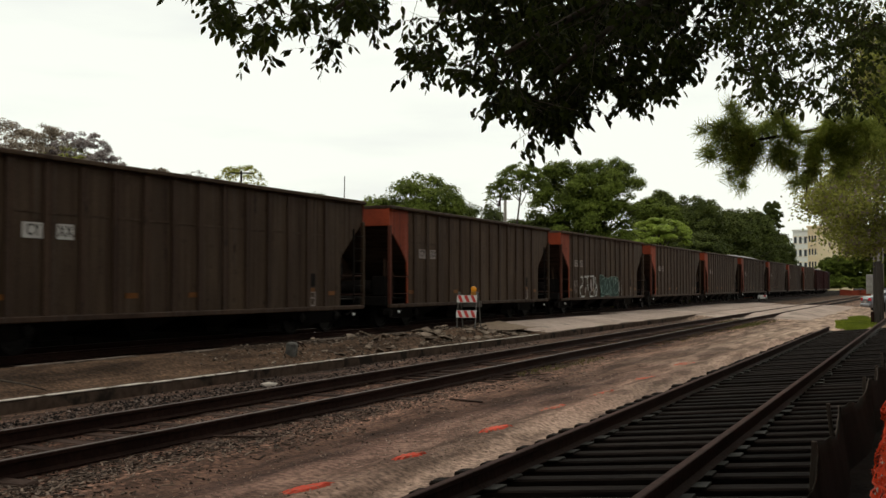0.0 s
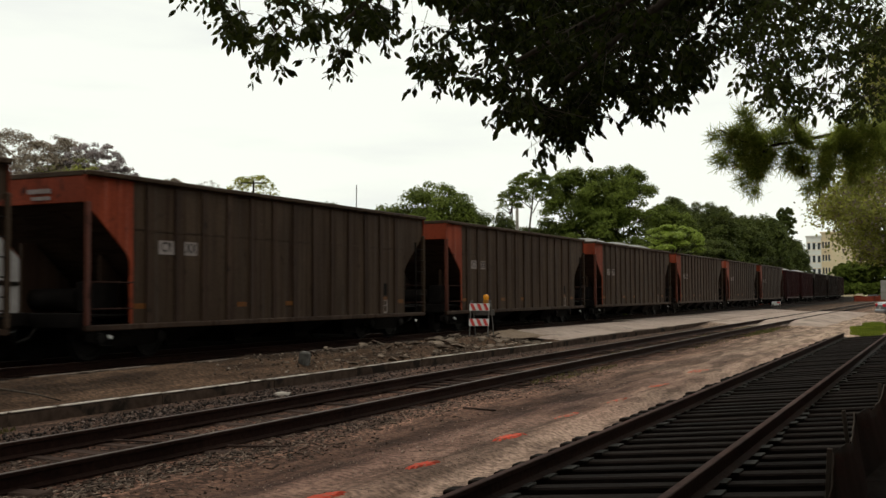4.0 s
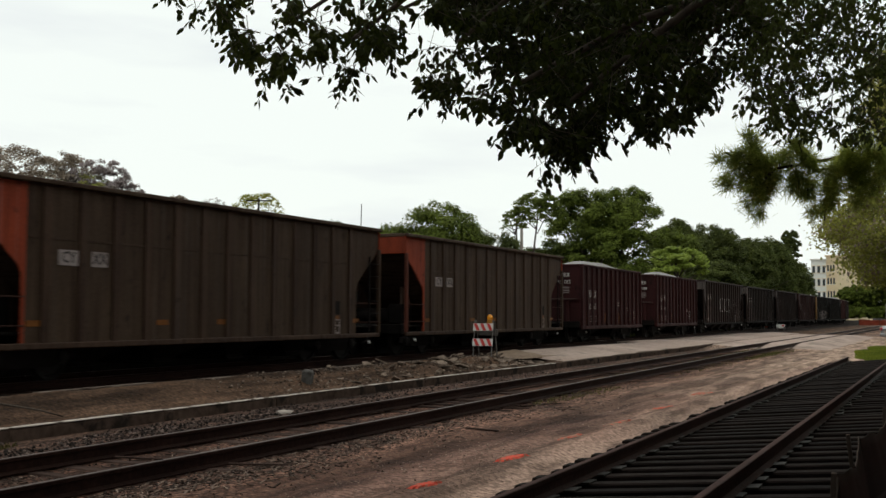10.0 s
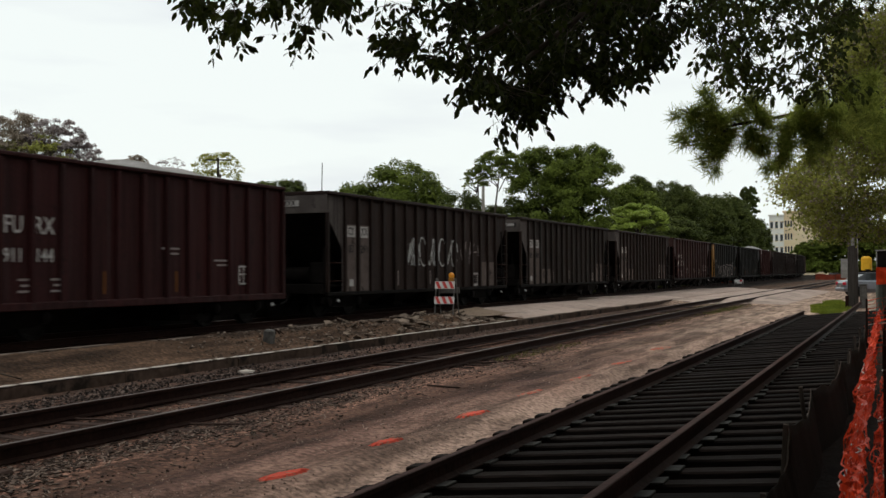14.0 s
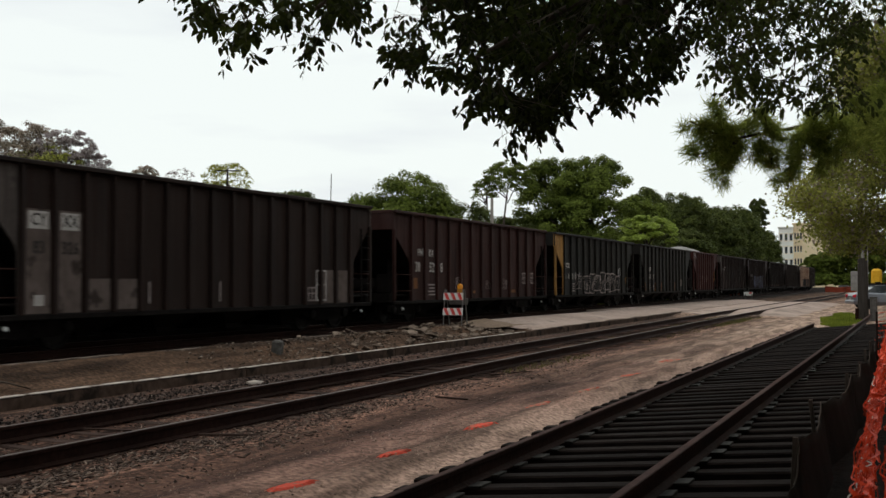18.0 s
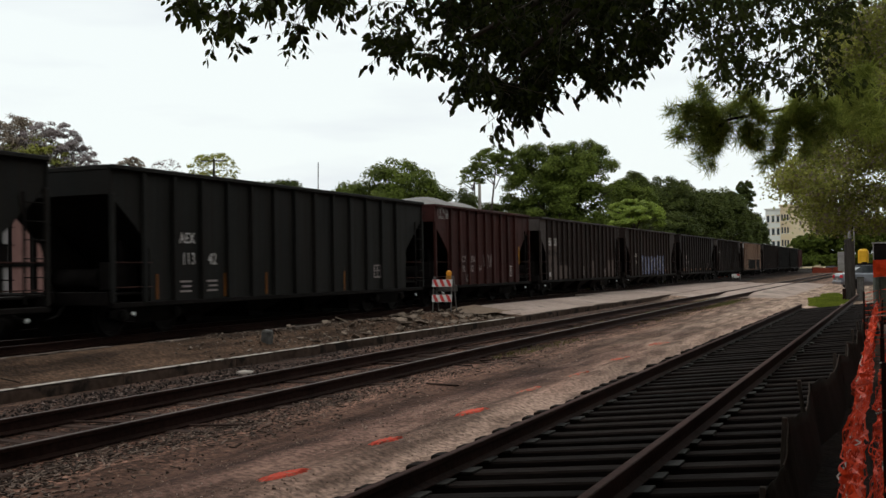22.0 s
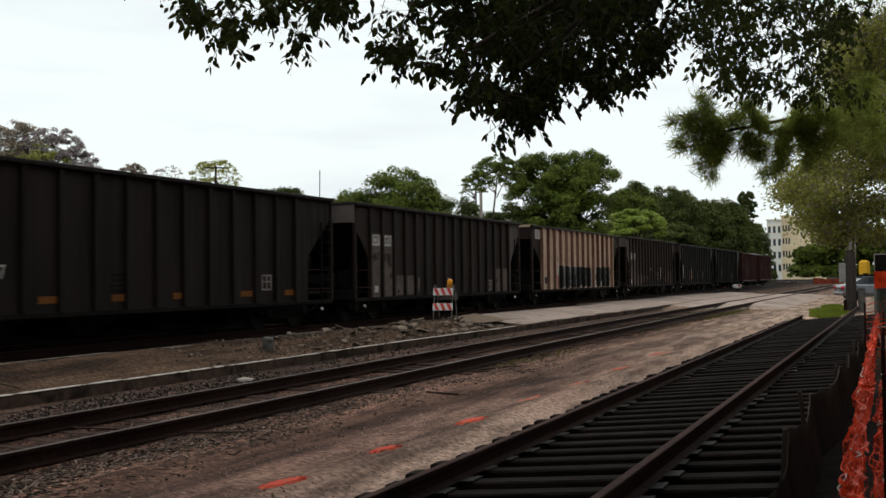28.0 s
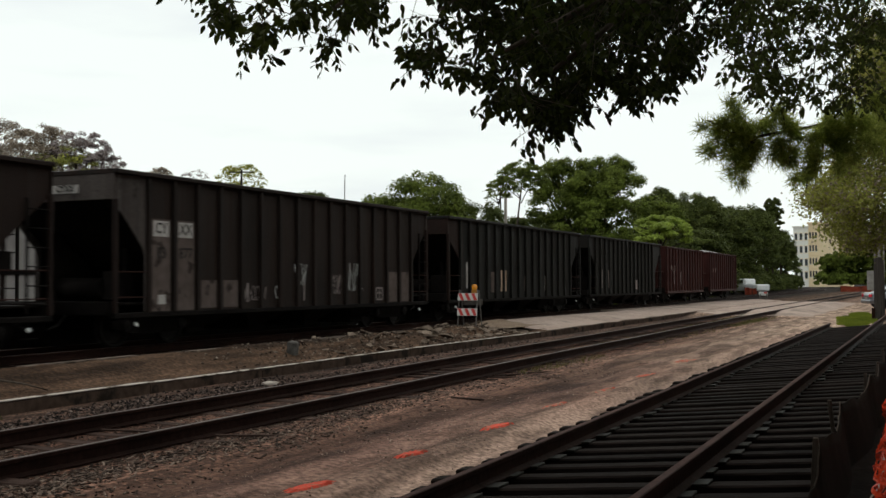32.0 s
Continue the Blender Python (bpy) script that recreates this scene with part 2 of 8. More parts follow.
pale_panel = mat("pale_stencil_panel", (0.08, 0.06, 0.053), (0.13, 0.10, 0.09), 5, 0.85, bump=0.1, spots=((0.04, 0.03, 0.026), 0.6, 2.4))
spray_white = mat("white_spray_paint", (0.32, 0.31, 0.30), (0.50, 0.49, 0.47), 9, 0.7, bump=0.05)
spray_teal = mat("teal_spray_paint", (0.008, 0.022, 0.019), (0.02, 0.05, 0.042), 9, 0.7, bump=0.05)
spray_mint = mat("pale_mint_spray_paint", (0.13, 0.2, 0.175), (0.22, 0.3, 0.27), 9, 0.7, bump=0.05)
spray_blue = mat("pale_blue_spray_paint", (0.1020, 0.1178, 0.1950), (0.1680, 0.1922, 0.3150), 9, 0.7, bump=0.05)
spray_black = mat("black_spray_paint", (0.0090, 0.0080, 0.0076), (0.0210, 0.0180, 0.0168), 9, 0.6, bump=0.05)
spray_wash = mat("greyish_spray_wash", (0.2, 0.165, 0.145), (0.36, 0.31, 0.28), 5, 0.8, bump=0.05)
spray_rust = mat("dull_red_spray_wash", (0.17, 0.03, 0.022), (0.32, 0.06, 0.042), 6, 0.8, bump=0.05, spots=((0.07, 0.03, 0.026), 0.52, 4))
spray_red = mat("red_spray_paint", (0.28, 0.035, 0.025), (0.40, 0.06, 0.04), 9, 0.7, bump=0.05)
rail_side = mat("rusty_rail_steel", (0.0135, 0.0062, 0.0048), (0.032, 0.0155, 0.012), 18, 0.75, 0.3)
rail_head = mat("rusty_rail_head", (0.026, 0.0122, 0.01), (0.058, 0.028, 0.0235), 18, 0.75, 0.1, bump=0.3)
bright_head = mat("polished_rail_head", (0.05, 0.035, 0.031), (0.11, 0.085, 0.078), 18, 0.55, 0.3, bump=0.1)
tie_wood = mat("creosoted_timber", (0.0042, 0.003, 0.0025), (0.0162, 0.0113, 0.0096), 10, 0.9, bump=0.6, coarse=2, stretch=(0.4, 3, 3), rand=0.3)
tie_grey = mat("greyed_timber", (0.016, 0.0095, 0.0075), (0.06, 0.038, 0.031), 10, 0.9, bump=0.6, coarse=2, stretch=(0.4, 3, 3), rand=0.3)
plate_steel = mat("tie_plate_steel", (0.012, 0.0105, 0.009), (0.026, 0.023, 0.0198), 20, 0.7, 0.0, rand=0.2)
concrete = mat("weathered_concrete", (0.07, 0.052, 0.042), (0.16, 0.125, 0.105), 7, 0.9, bump=0.6, coarse=0.8, spots=((0.045, 0.033, 0.026), 0.55, 2.0))
kerb_side = mat("stained_kerb_face", (0.034, 0.021, 0.0158), (0.09, 0.06, 0.046), 7, 0.9, bump=0.7, coarse=0.8, spots=((0.02, 0.0145, 0.012), 0.56, 1.6))
white_line = mat("worn_white_edge_paint", (0.4, 0.34, 0.3), (0.54, 0.47, 0.42), 9, 0.8, bump=0.3, spots=((0.09, 0.07, 0.058), 0.55, 5))
pavement_mat = mat("pale_dusty_pavement", (0.225, 0.166, 0.138), (0.385, 0.298, 0.256), 6, 0.9, bump=0.3, coarse=0.35, spots=((0.2, 0.165, 0.138), 0.58, 0.9))
road_mat = mat("sandy_road_surface", (0.26, 0.193, 0.162), (0.41, 0.316, 0.272), 5, 0.9, bump=0.3, coarse=0.3, spots=((0.22, 0.175, 0.145), 0.56, 0.7))
stone_mat = piece_mat("crushed_stone", (0.009, 0.0065, 0.0057), (0.21, 0.155, 0.135), 3.4)
pebble_mat = piece_mat("broken_pebbles", (0.04, 0.027, 0.02), (0.24, 0.185, 0.15), 2.6)
block_grey = mat("grey_concrete_block", (0.05, 0.045, 0.041), (0.14, 0.13, 0.122), 9, 0.95, bump=0.5)
tape_yellow = mat("yellow_reflective_tape", (0.42, 0.19, 0.016), (0.6, 0.28, 0.03), 16, 0.5, bump=0.05)
# darker copy of the orange mesh, with the far fence's shade coloured in
shaded_mesh = mat("shaded_orange_mesh", (0.16, 0.03, 0.016), (0.28, 0.055, 0.03), 6, 0.7, bump=0.2)
rubble_mat = mat("broken_concrete", (0.064, 0.047, 0.036), (0.245, 0.185, 0.145), 9, 0.95, bump=0.5, rand=0.25)
orange_spray = mat("orange_marking_spray", (0.42, 0.085, 0.055), (0.58, 0.13, 0.09), 30, 0.9, bump=0.5, spots=((0.26, 0.165, 0.12), 0.45, 12))
fresh_spray = mat("fresh_orange_marking_spray", (0.42, 0.055, 0.035), (0.64, 0.1, 0.065), 30, 0.9, bump=0.5, spots=((0.24, 0.13, 0.09), 0.54, 16))
barricade_white = mat("reflective_white_sheeting", (0.58, 0.56, 0.54), (0.72, 0.70, 0.68), 10, 0.6, bump=0.05)
barricade_red = mat("reflective_red_sheeting", (0.50, 0.05, 0.05), (0.62, 0.08, 0.07), 10, 0.6, bump=0.05)
steel_frame = mat("galvanised_frame", (0.10, 0.09, 0.085), (0.18, 0.165, 0.155), 12, 0.6, 0.4)
lamp_amber = mat("amber_lens", (0.75, 0.26, 0.015), (0.90, 0.36, 0.03), 10, 0.25, bump=0.0)
lamp_case = mat("lamp_battery_case", (0.30, 0.12, 0.02), (0.42, 0.17, 0.03), 10, 0.6)
silt_mat = mat("black_silt_fabric", (0.0042, 0.003, 0.002), (0.0108, 0.0074, 0.0048), 30, 0.85, bump=0.3, coarse=1.5)
stake_mat = mat("grey_wooden_stake", (0.035, 0.026, 0.021), (0.075, 0.057, 0.046), 16, 0.85, bump=0.5, stretch=(3, 3, 0.4))
mesh_orange = mat("orange_plastic_mesh", (0.44, 0.024, 0.006), (0.76, 0.06, 0.012), 9, 0.5, bump=0.1, spots=((0.75, 0.32, 0.2), 0.76, 9))
bark = mat("grey_brown_bark", (0.045, 0.035, 0.028), (0.10, 0.08, 0.065), 9, 0.95, bump=0.8, stretch=(2, 2, 0.4))
leaf_near = leaf_mat("shade_dark_leaves", (0.007, 0.0085, 0.003), (0.05, 0.062, 0.012), 0.3, 0.8)
leaf_dome = leaf_mat("mid_green_foliage", (0.041, 0.05904, 0.00902), (0.164, 0.205, 0.03444), 0.3, 0.65)
leaf_dark = leaf_mat("deep_green_foliage", (0.02992, 0.04136, 0.00968), (0.11, 0.132, 0.0308), 0.28, 0.65)
leaf_light = leaf_mat("yellow_green_foliage", (0.14, 0.19, 0.03), (0.32, 0.4, 0.07), 0.25)
leaf_brown = leaf_mat("olive_brown_foliage", (0.156, 0.12, 0.09), (0.384, 0.312, 0.24), 0.25)
leaf_olive = leaf_mat("olive_green_foliage", (0.13, 0.14, 0.034), (0.42, 0.42, 0.1), 0.5)
leaf_grey = leaf_mat("greyish_brown_twigs", (0.16, 0.125, 0.12), (0.36, 0.3, 0.29), 0.2)
needle_mat = leaf_mat("pine_needles", (0.15, 0.19, 0.035), (0.52, 0.57, 0.13), 0.6)
wall_cream = mat("cream_stucco", (0.76, 0.6, 0.38), (0.84, 0.69, 0.47), 2, 0.9, bump=0.1, coarse=0.3)
wall_pink = mat("faded_pink_stucco", (0.22, 0.115, 0.10), (0.3, 0.165, 0.145), 2, 0.9, bump=0.1, coarse=0.3)
# white made darker in colour, as the shed's boards look in shade
dimmed_white = mat("shade_dimmed_white_boards", (0.22, 0.195, 0.19), (0.32, 0.29, 0.28), 2, 0.9, bump=0.1, coarse=0.3)
wall_white = mat("off_white_stucco", (0.78, 0.76, 0.70), (0.86, 0.84, 0.78), 2, 0.9, bump=0.1, coarse=0.3)
window_dark = mat("dark_window_glass", (0.02, 0.022, 0.025), (0.045, 0.05, 0.055), 3, 0.15, bump=0.0)
car_silver = mat("silver_car_paint", (0.12, 0.125, 0.145), (0.18, 0.19, 0.215), 4, 0.3, 0.5, bump=0.0, coat=0.5)
car_white = mat("white_van_paint", (0.62, 0.62, 0.62), (0.74, 0.74, 0.74), 4, 0.4, 0.0, bump=0.0, coat=0.5)
tyre_mat = mat("tyre_rubber", (0.014, 0.014, 0.014), (0.03, 0.03, 0.03), 20, 0.9)
tail_red = mat("red_tail_lens", (0.45, 0.015, 0.03), (0.6, 0.03, 0.05), 10, 0.25, bump=0.0)
yellow_machine = mat("yellow_machine_paint", (0.62, 0.33, 0.02), (0.78, 0.44, 0.04), 5, 0.5, bump=0.05)
pole_wood = mat("dark_pole_timber", (0.02, 0.017, 0.015), (0.06, 0.052, 0.047), 8, 0.9, bump=0.6, stretch=(3, 3, 0.3))
mast_grey = mat("pale_grey_mast", (0.2, 0.19, 0.178), (0.32, 0.305, 0.29), 8, 0.6, 0.2)
grass_mat = leaf_mat("bright_grass", (0.085, 0.12, 0.014), (0.22, 0.26, 0.036), 0.3)
weed_mat = leaf_mat("dry_weeds", (0.07, 0.06, 0.024), (0.17, 0.145, 0.06), 0.3)


def ground_material():
    """Bands of ballast, dark dirt and pale sand along the tracks, with ragged borders, and shade coloured in under the
    train and between the near ties.
    """
    m = bpy.data.materials.new("ballast_dirt_and_sand")
    m.use_nodes = True
    n, l = m.node_tree.nodes, m.node_tree.links
    b = n["Principled BSDF"]
    b.inputs["Roughness"].default_value = 0.95
    b.inputs["Specular IOR Level"].default_value = 0.08
    geo = n.new("ShaderNodeNewGeometry")
    sep = n.new("ShaderNodeSeparateXYZ")
    l.new(geo.outputs["Position"], sep.inputs[0])

    def noise_at(scale, detail, stretch=(1, 1, 1)):
        mp = n.new("ShaderNodeMapping")
        mp.inputs["Scale"].default_value = stretch
        t = n.new("ShaderNodeTexNoise")
        t.inputs["Scale"].default_value, t.inputs["Detail"].default_value = scale, detail
        l.new(geo.outputs["Position"], mp.inputs["Vector"])
        l.new(mp.outputs[0], t.inputs["Vector"])
        return t.outputs["Fac"]

    def calc(op, a, c, d=None):
        k = n.new("ShaderNodeMath")
        k.operation = op
        for i, v in enumerate((a, c, d)):
            if v is None:
                continue
            if isinstance(v, (int, float)):
                k.inputs[i].default_value = v
            else:
                l.new(v, k.inputs[i])
        return k.outputs[0]

    def mix(fac, c1, c2, mode="MIX"):
        k = n.new("ShaderNodeMixRGB")
        k.blend_type = mode
        for i, v in enumerate((fac, c1, c2)):
            if isinstance(v, (int, float)):
                k.inputs[i].default_value = v
            elif isinstance(v, tuple):
                k.inputs[i].default_value = (*v, 1)
            else:
                l.new(v, k.inputs[i])
        return k.outputs[0]

    rough_edge = calc("MULTIPLY_ADD", noise_at(0.8, 6, (1, 0.35, 1)), 1.5, -0.75)
    along = calc("ADD", sep.outputs["X"], rough_edge)
    pos = calc("MULTIPLY_ADD", along, 1 / 16.0, 1.0)
    rp = n.new("ShaderNodeValToRGB")
    # near-black up to -13.3 and from -3.5 on: shade put into the colour
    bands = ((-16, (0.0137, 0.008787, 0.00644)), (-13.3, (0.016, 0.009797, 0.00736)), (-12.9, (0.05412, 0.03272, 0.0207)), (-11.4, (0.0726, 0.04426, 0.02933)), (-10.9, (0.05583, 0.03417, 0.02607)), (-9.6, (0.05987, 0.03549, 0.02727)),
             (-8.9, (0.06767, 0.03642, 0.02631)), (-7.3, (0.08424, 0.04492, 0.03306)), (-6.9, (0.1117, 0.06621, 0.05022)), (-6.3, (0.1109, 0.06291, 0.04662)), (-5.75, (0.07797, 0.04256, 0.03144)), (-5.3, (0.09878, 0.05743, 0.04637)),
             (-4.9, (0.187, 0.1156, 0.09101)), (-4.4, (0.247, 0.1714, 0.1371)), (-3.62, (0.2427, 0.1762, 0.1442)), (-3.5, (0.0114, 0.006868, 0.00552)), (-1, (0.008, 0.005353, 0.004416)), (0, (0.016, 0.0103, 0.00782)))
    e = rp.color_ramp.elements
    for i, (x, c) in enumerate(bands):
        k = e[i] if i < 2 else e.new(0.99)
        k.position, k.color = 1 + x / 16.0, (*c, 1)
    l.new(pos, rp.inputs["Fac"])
    # beyond the near track the sand spreads over to the crossing
    far = n.new("ShaderNodeMapRange")
    far.inputs["From Min"].default_value, far.inputs["From Max"].default_value = 16, 40
    l.new(calc("ADD", sep.outputs["Y"], calc("MULTIPLY", rough_edge, 7.0)), far.inputs["Value"])
    side = n.new("ShaderNodeMapRange")
    side.inputs["From Min"].default_value, side.inputs["From Max"].default_value = -6.9, -5.6
    l.new(along, side.inputs["Value"])
    past = n.new("ShaderNodeMapRange")
    past.inputs["From Min"].default_value, past.inputs["From Max"].default_value = 84, 94
    l.new(calc("ADD", sep.outputs["Y"], calc("MULTIPLY", rough_edge, 3.0)), past.inputs["Value"])
    past.inputs["To Min"].default_value, past.inputs["To Max"].default_value = 1, 0.25
    track_zone = n.new("ShaderNodeMath")
    track_zone.operation = "MULTIPLY"
    l.new(far.outputs[0], track_zone.inputs[0])
    l.new(side.outputs[0], track_zone.inputs[1])
    near_gap = calc("MULTIPLY", track_zone.outputs[0], past.outputs[0])
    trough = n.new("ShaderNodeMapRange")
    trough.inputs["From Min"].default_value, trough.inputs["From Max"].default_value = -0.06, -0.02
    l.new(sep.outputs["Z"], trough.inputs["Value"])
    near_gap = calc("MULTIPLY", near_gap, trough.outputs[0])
    # the crossing: sand from rail to rail
    cross = n.new("ShaderNodeMapRange")
    cross.inputs["From Min"].default_value, cross.inputs["From Max"].default_value = 49, 56
    l.new(calc("ADD", sep.outputs["Y"], calc("MULTIPLY", rough_edge, 4.0)), cross.inputs["Value"])
    over = n.new("ShaderNodeMapRange")
    over.inputs["From Min"].default_value, over.inputs["From Max"].default_value = -11.4, -10.4
    l.new(along, over.inputs["Value"])
    near_gap = calc("MAXIMUM", near_gap, calc("MULTIPLY", calc("MULTIPLY", cross.outputs[0], over.outputs[0]), past.outputs[0]))
    sand = mix(noise_at(0.7, 5, (1, 0.5, 1)), (0.165, 0.11, 0.082), (0.45, 0.34, 0.27))
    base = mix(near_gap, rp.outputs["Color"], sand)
    grain = n.new("ShaderNodeValToRGB")
    grain.color_ramp.elements[0].position, grain.color_ramp.elements[0].color = 0.34, (0.30, 0.29, 0.29, 1)
    grain.color_ramp.elements[1].position, grain.color_ramp.elements[1].color = 0.64, (1.6, 1.56, 1.52, 1)
    l.new(noise_at(17, 6), grain.inputs["Fac"])
    clods = n.new("ShaderNodeValToRGB")
    clods.color_ramp.elements[0].position, clods.color_ramp.elements[0].color = 0.40, (0.42, 0.40, 0.39, 1)
    clods.color_ramp.elements[1].position, clods.color_ramp.elements[1].color = 0.55, (1.25, 1.25, 1.25, 1)
    l.new(noise_at(2.6, 6, (1.5, 0.22, 1)), clods.inputs["Fac"])
    # chips and gravel: cells of their own shade, strongest beside the middle track
    vm = n.new("ShaderNodeMapping")
    vm.inputs["Scale"].default_value = (30, 19, 20)
    vm.inputs["Rotation"].default_value = (0, 0, 0.15)
    vd = n.new("ShaderNodeVectorMath")
    vd.operation = "ADD"
    wob = n.new("ShaderNodeTexNoise")
    wob.inputs["Scale"].default_value, wob.inputs["Detail"].default_value = 9, 3
    l.new(geo.outputs["Position"], wob.inputs["Vector"])
    ws = n.new("ShaderNodeVectorMath")
    ws.operation = "SCALE"
    ws.inputs["Scale"].default_value = 0.16
    l.new(wob.outputs["Color"], ws.inputs[0])
    l.new(geo.outputs["Position"], vd.inputs[0])
    l.new(ws.outputs[0], vd.inputs[1])
    l.new(vd.outputs[0], vm.inputs["Vector"])
    cell = n.new("ShaderNodeTexVoronoi")
    cell.inputs["Scale"].default_value = 1.0
    l.new(vm.outputs[0], cell.inputs["Vector"])
    cr = n.new("ShaderNodeValToRGB")
    cr.color_ramp.elements[0].position, cr.color_ramp.elements[0].color = 0.1, (0.3, 0.29, 0.28, 1)
    cr.color_ramp.elements[1].position, cr.color_ramp.elements[1].color = 0.95, (2.3, 2.2, 2.15, 1)
    mid_stop = cr.color_ramp.elements.new(0.6)
    mid_stop.color = (0.85, 0.82, 0.8, 1)
    sepc = n.new("ShaderNodeSeparateColor")
    l.new(cell.outputs["Color"], sepc.inputs[0])
    l.new(sepc.outputs[0], cr.inputs["Fac"])
    zone = n.new("ShaderNodeMapRange")
    zone.inputs["From Min"].default_value, zone.inputs["From Max"].default_value = -6.0, -6.6
    zone.inputs["To Min"].default_value, zone.inputs["To Max"].default_value = 0.1, 0.9
    l.new(along, zone.inputs["Value"])
    off_bank = n.new("ShaderNodeMapRange")
    off_bank.inputs["From Min"].default_value, off_bank.inputs["From Max"].default_value = -11.2, -10.6
    off_bank.inputs["To Min"].default_value = 0.25
    l.new(sep.outputs["X"], off_bank.inputs["Value"])
    base = mix(calc("MULTIPLY", zone.outputs[0], off_bank.outputs[0]), base, cr.outputs["Color"], "MULTIPLY")
    base = mix(0.65, base, grain.outputs["Color"], "MULTIPLY")
    base = mix(0.68, base, clods.outputs["Color"], "MULTIPLY")
    # long streaks that wheels and water have left along the tracks
    streak = n.new("ShaderNodeValToRGB")
    streak.color_ramp.elements[0].position, streak.color_ramp.elements[0].color = 0.38, (0.5, 0.47, 0.45, 1)
    streak.color_ramp.elements[1].position, streak.color_ramp.elements[1].color = 0.62, (1.4, 1.36, 1.33, 1)
    l.new(noise_at(1.3, 5, (1.5, 0.12, 1)), streak.inputs["Fac"])
    base = mix(0.7, base, streak.outputs["Color"], "MULTIPLY")
    l.new(base, b.inputs["Base Color"])
    bp = n.new("ShaderNodeBump")
    bp.inputs["Strength"].default_value, bp.inputs["Distance"].default_value = 0.6, 0.04
    l.new(calc("ADD", noise_at(24, 6), calc("MULTIPLY", noise_at(5, 5), 1.5)), bp.inputs["Height"])
    l.new(bp.outputs[0], b.inputs["Normal"])
    return m


ground_mat = ground_material()


# ---- building blocks ----
MESHES = {}


def part(name, data, material=None, parent=None, label="", m=None):
    """Links a mesh (or a bmesh) as one object, under a thing or a part."""
    if isinstance(data, bmesh.types.BMesh):
        me = bpy.data.meshes.new(name)
        data.to_mesh(me)
        data.free()
        data = me
    if material and not data.materials:
        data.materials.append(material)
    ob = new(name, data)
    if m is not None:
        ob.matrix_basis = m
    if parent:
        ob.parent = parent
    if label:
        ob["label"] = label
    return ob


def box_mesh(sx, sy, sz, material, bevel=0.012):
    """A bevelled box centred on its middle; alike boxes share one mesh."""
    key = (round(sx, 3), round(sy, 3), round(sz, 3), material.name, bevel)
    if key not in MESHES:
        bm = bmesh.new()
        bmesh.ops.create_cube(bm, size=1.0, matrix=Matrix.Diagonal((sx, sy, sz, 1)))
        if bevel and min(sx, sy, sz) > bevel * 2.5:
            bmesh.ops.bevel(bm, geom=bm.edges[:], offset=bevel, segments=1, affect="EDGES")
        me = bpy.data.meshes.new("box")
        bm.to_mesh(me)
        bm.free()
        me.materials.append(material)
        MESHES[key] = me
    return MESHES[key]


def box(name, parent, material, x, y, z, sx, sy, sz, label="", bevel=0.012, rx=0, ry=0, rz=0):
    return part(name, box_mesh(sx, sy, sz, material, bevel), None, parent, label, pose(x, y, z, rx, ry, rz))


def tube_mesh(points, radius, material, sides=8, taper=1.0):
    """A round bar or limb along points."""
    verts, faces = [], []
    pts = [Vector(p) for p in points]
    for i, p in enumerate(pts):
        d = (pts[min(i + 1, len(pts) - 1)] - pts[max(i - 1, 0)]).normalized()
        u = d.orthogonal().normalized()
        v = d.cross(u)
        r = radius * (1 + (taper - 1) * i / max(1, len(pts) - 1))
        for k in range(sides):
            a = 2 * math.pi * k / sides
            verts.append(p + (u * math.cos(a) + v * math.sin(a)) * r)
    for i in range(len(pts) - 1):
        for k in range(sides):
            a, b = i * sides + k, i * sides + (k + 1) % sides
            faces.append((a, b, b + sides, a + sides))
    faces.append(tuple(range(sides))[::-1])
    faces.append(tuple(range((len(pts) - 1) * sides, len(pts) * sides)))
    me = bpy.data.meshes.new("bar")
    me.from_pydata([tuple(v) for v in verts], [], faces)
    me.materials.append(material)
    for poly in me.polygons:
        poly.use_smooth = len(poly.vertices) == 4
    return me


def tube(name, parent, material, points, radius, sides=8, taper=1.0, label=""):
    key = (tuple(map(tuple, points)), radius, sides, taper, material.name)
    if key not in MESHES:
        MESHES[key] = tube_mesh(points, radius, material, sides, taper)
    return part(name, MESHES[key], None, parent, label)


def slab_mesh(outline, depth, material):
    """A plate from an outline of (y, z) pairs, of that depth along x, centred."""
    key = (tuple(outline), depth, material.name)
    if key not in MESHES:
        n = len(outline)
        verts = [(depth / 2, y, z) for y, z in outline] + [(-depth / 2, y, z) for y, z in outline]
        faces = [tuple(range(n)), tuple(range(2 * n - 1, n - 1, -1))] + [(i, i + n, (i + 1) % n + n, (i + 1) % n) for i in range(n)]
        me = bpy.data.meshes.new("plate")
        me.from_pydata(verts, [], faces)
        bm = bmesh.new()
        bm.from_mesh(me)
        bmesh.ops.recalc_face_normals(bm, faces=bm.faces[:])
        bm.to_mesh(me)
        bm.free()
        me.materials.append(material)
        MESHES[key] = me
    return MESHES[key]


def quads_mesh(corners, material):
    """One mesh of loose quads, from an array (n, 4, 3)."""
    n = len(corners)
    me = bpy.data.meshes.new("leaves")
    me.vertices.add(n * 4)
    me.vertices.foreach_set("co", np.asarray(corners, dtype=np.float32).reshape(-1))
    me.loops.add(n * 4)
    me.loops.foreach_set("vertex_index", np.arange(n * 4, dtype=np.int32))
    me.polygons.add(n)
    me.polygons.foreach_set("loop_start", np.arange(0, n * 4, 4, dtype=np.int32))
    me.update(calc_edges=True)
    me.validate()
    me.materials.append(material)
    return me


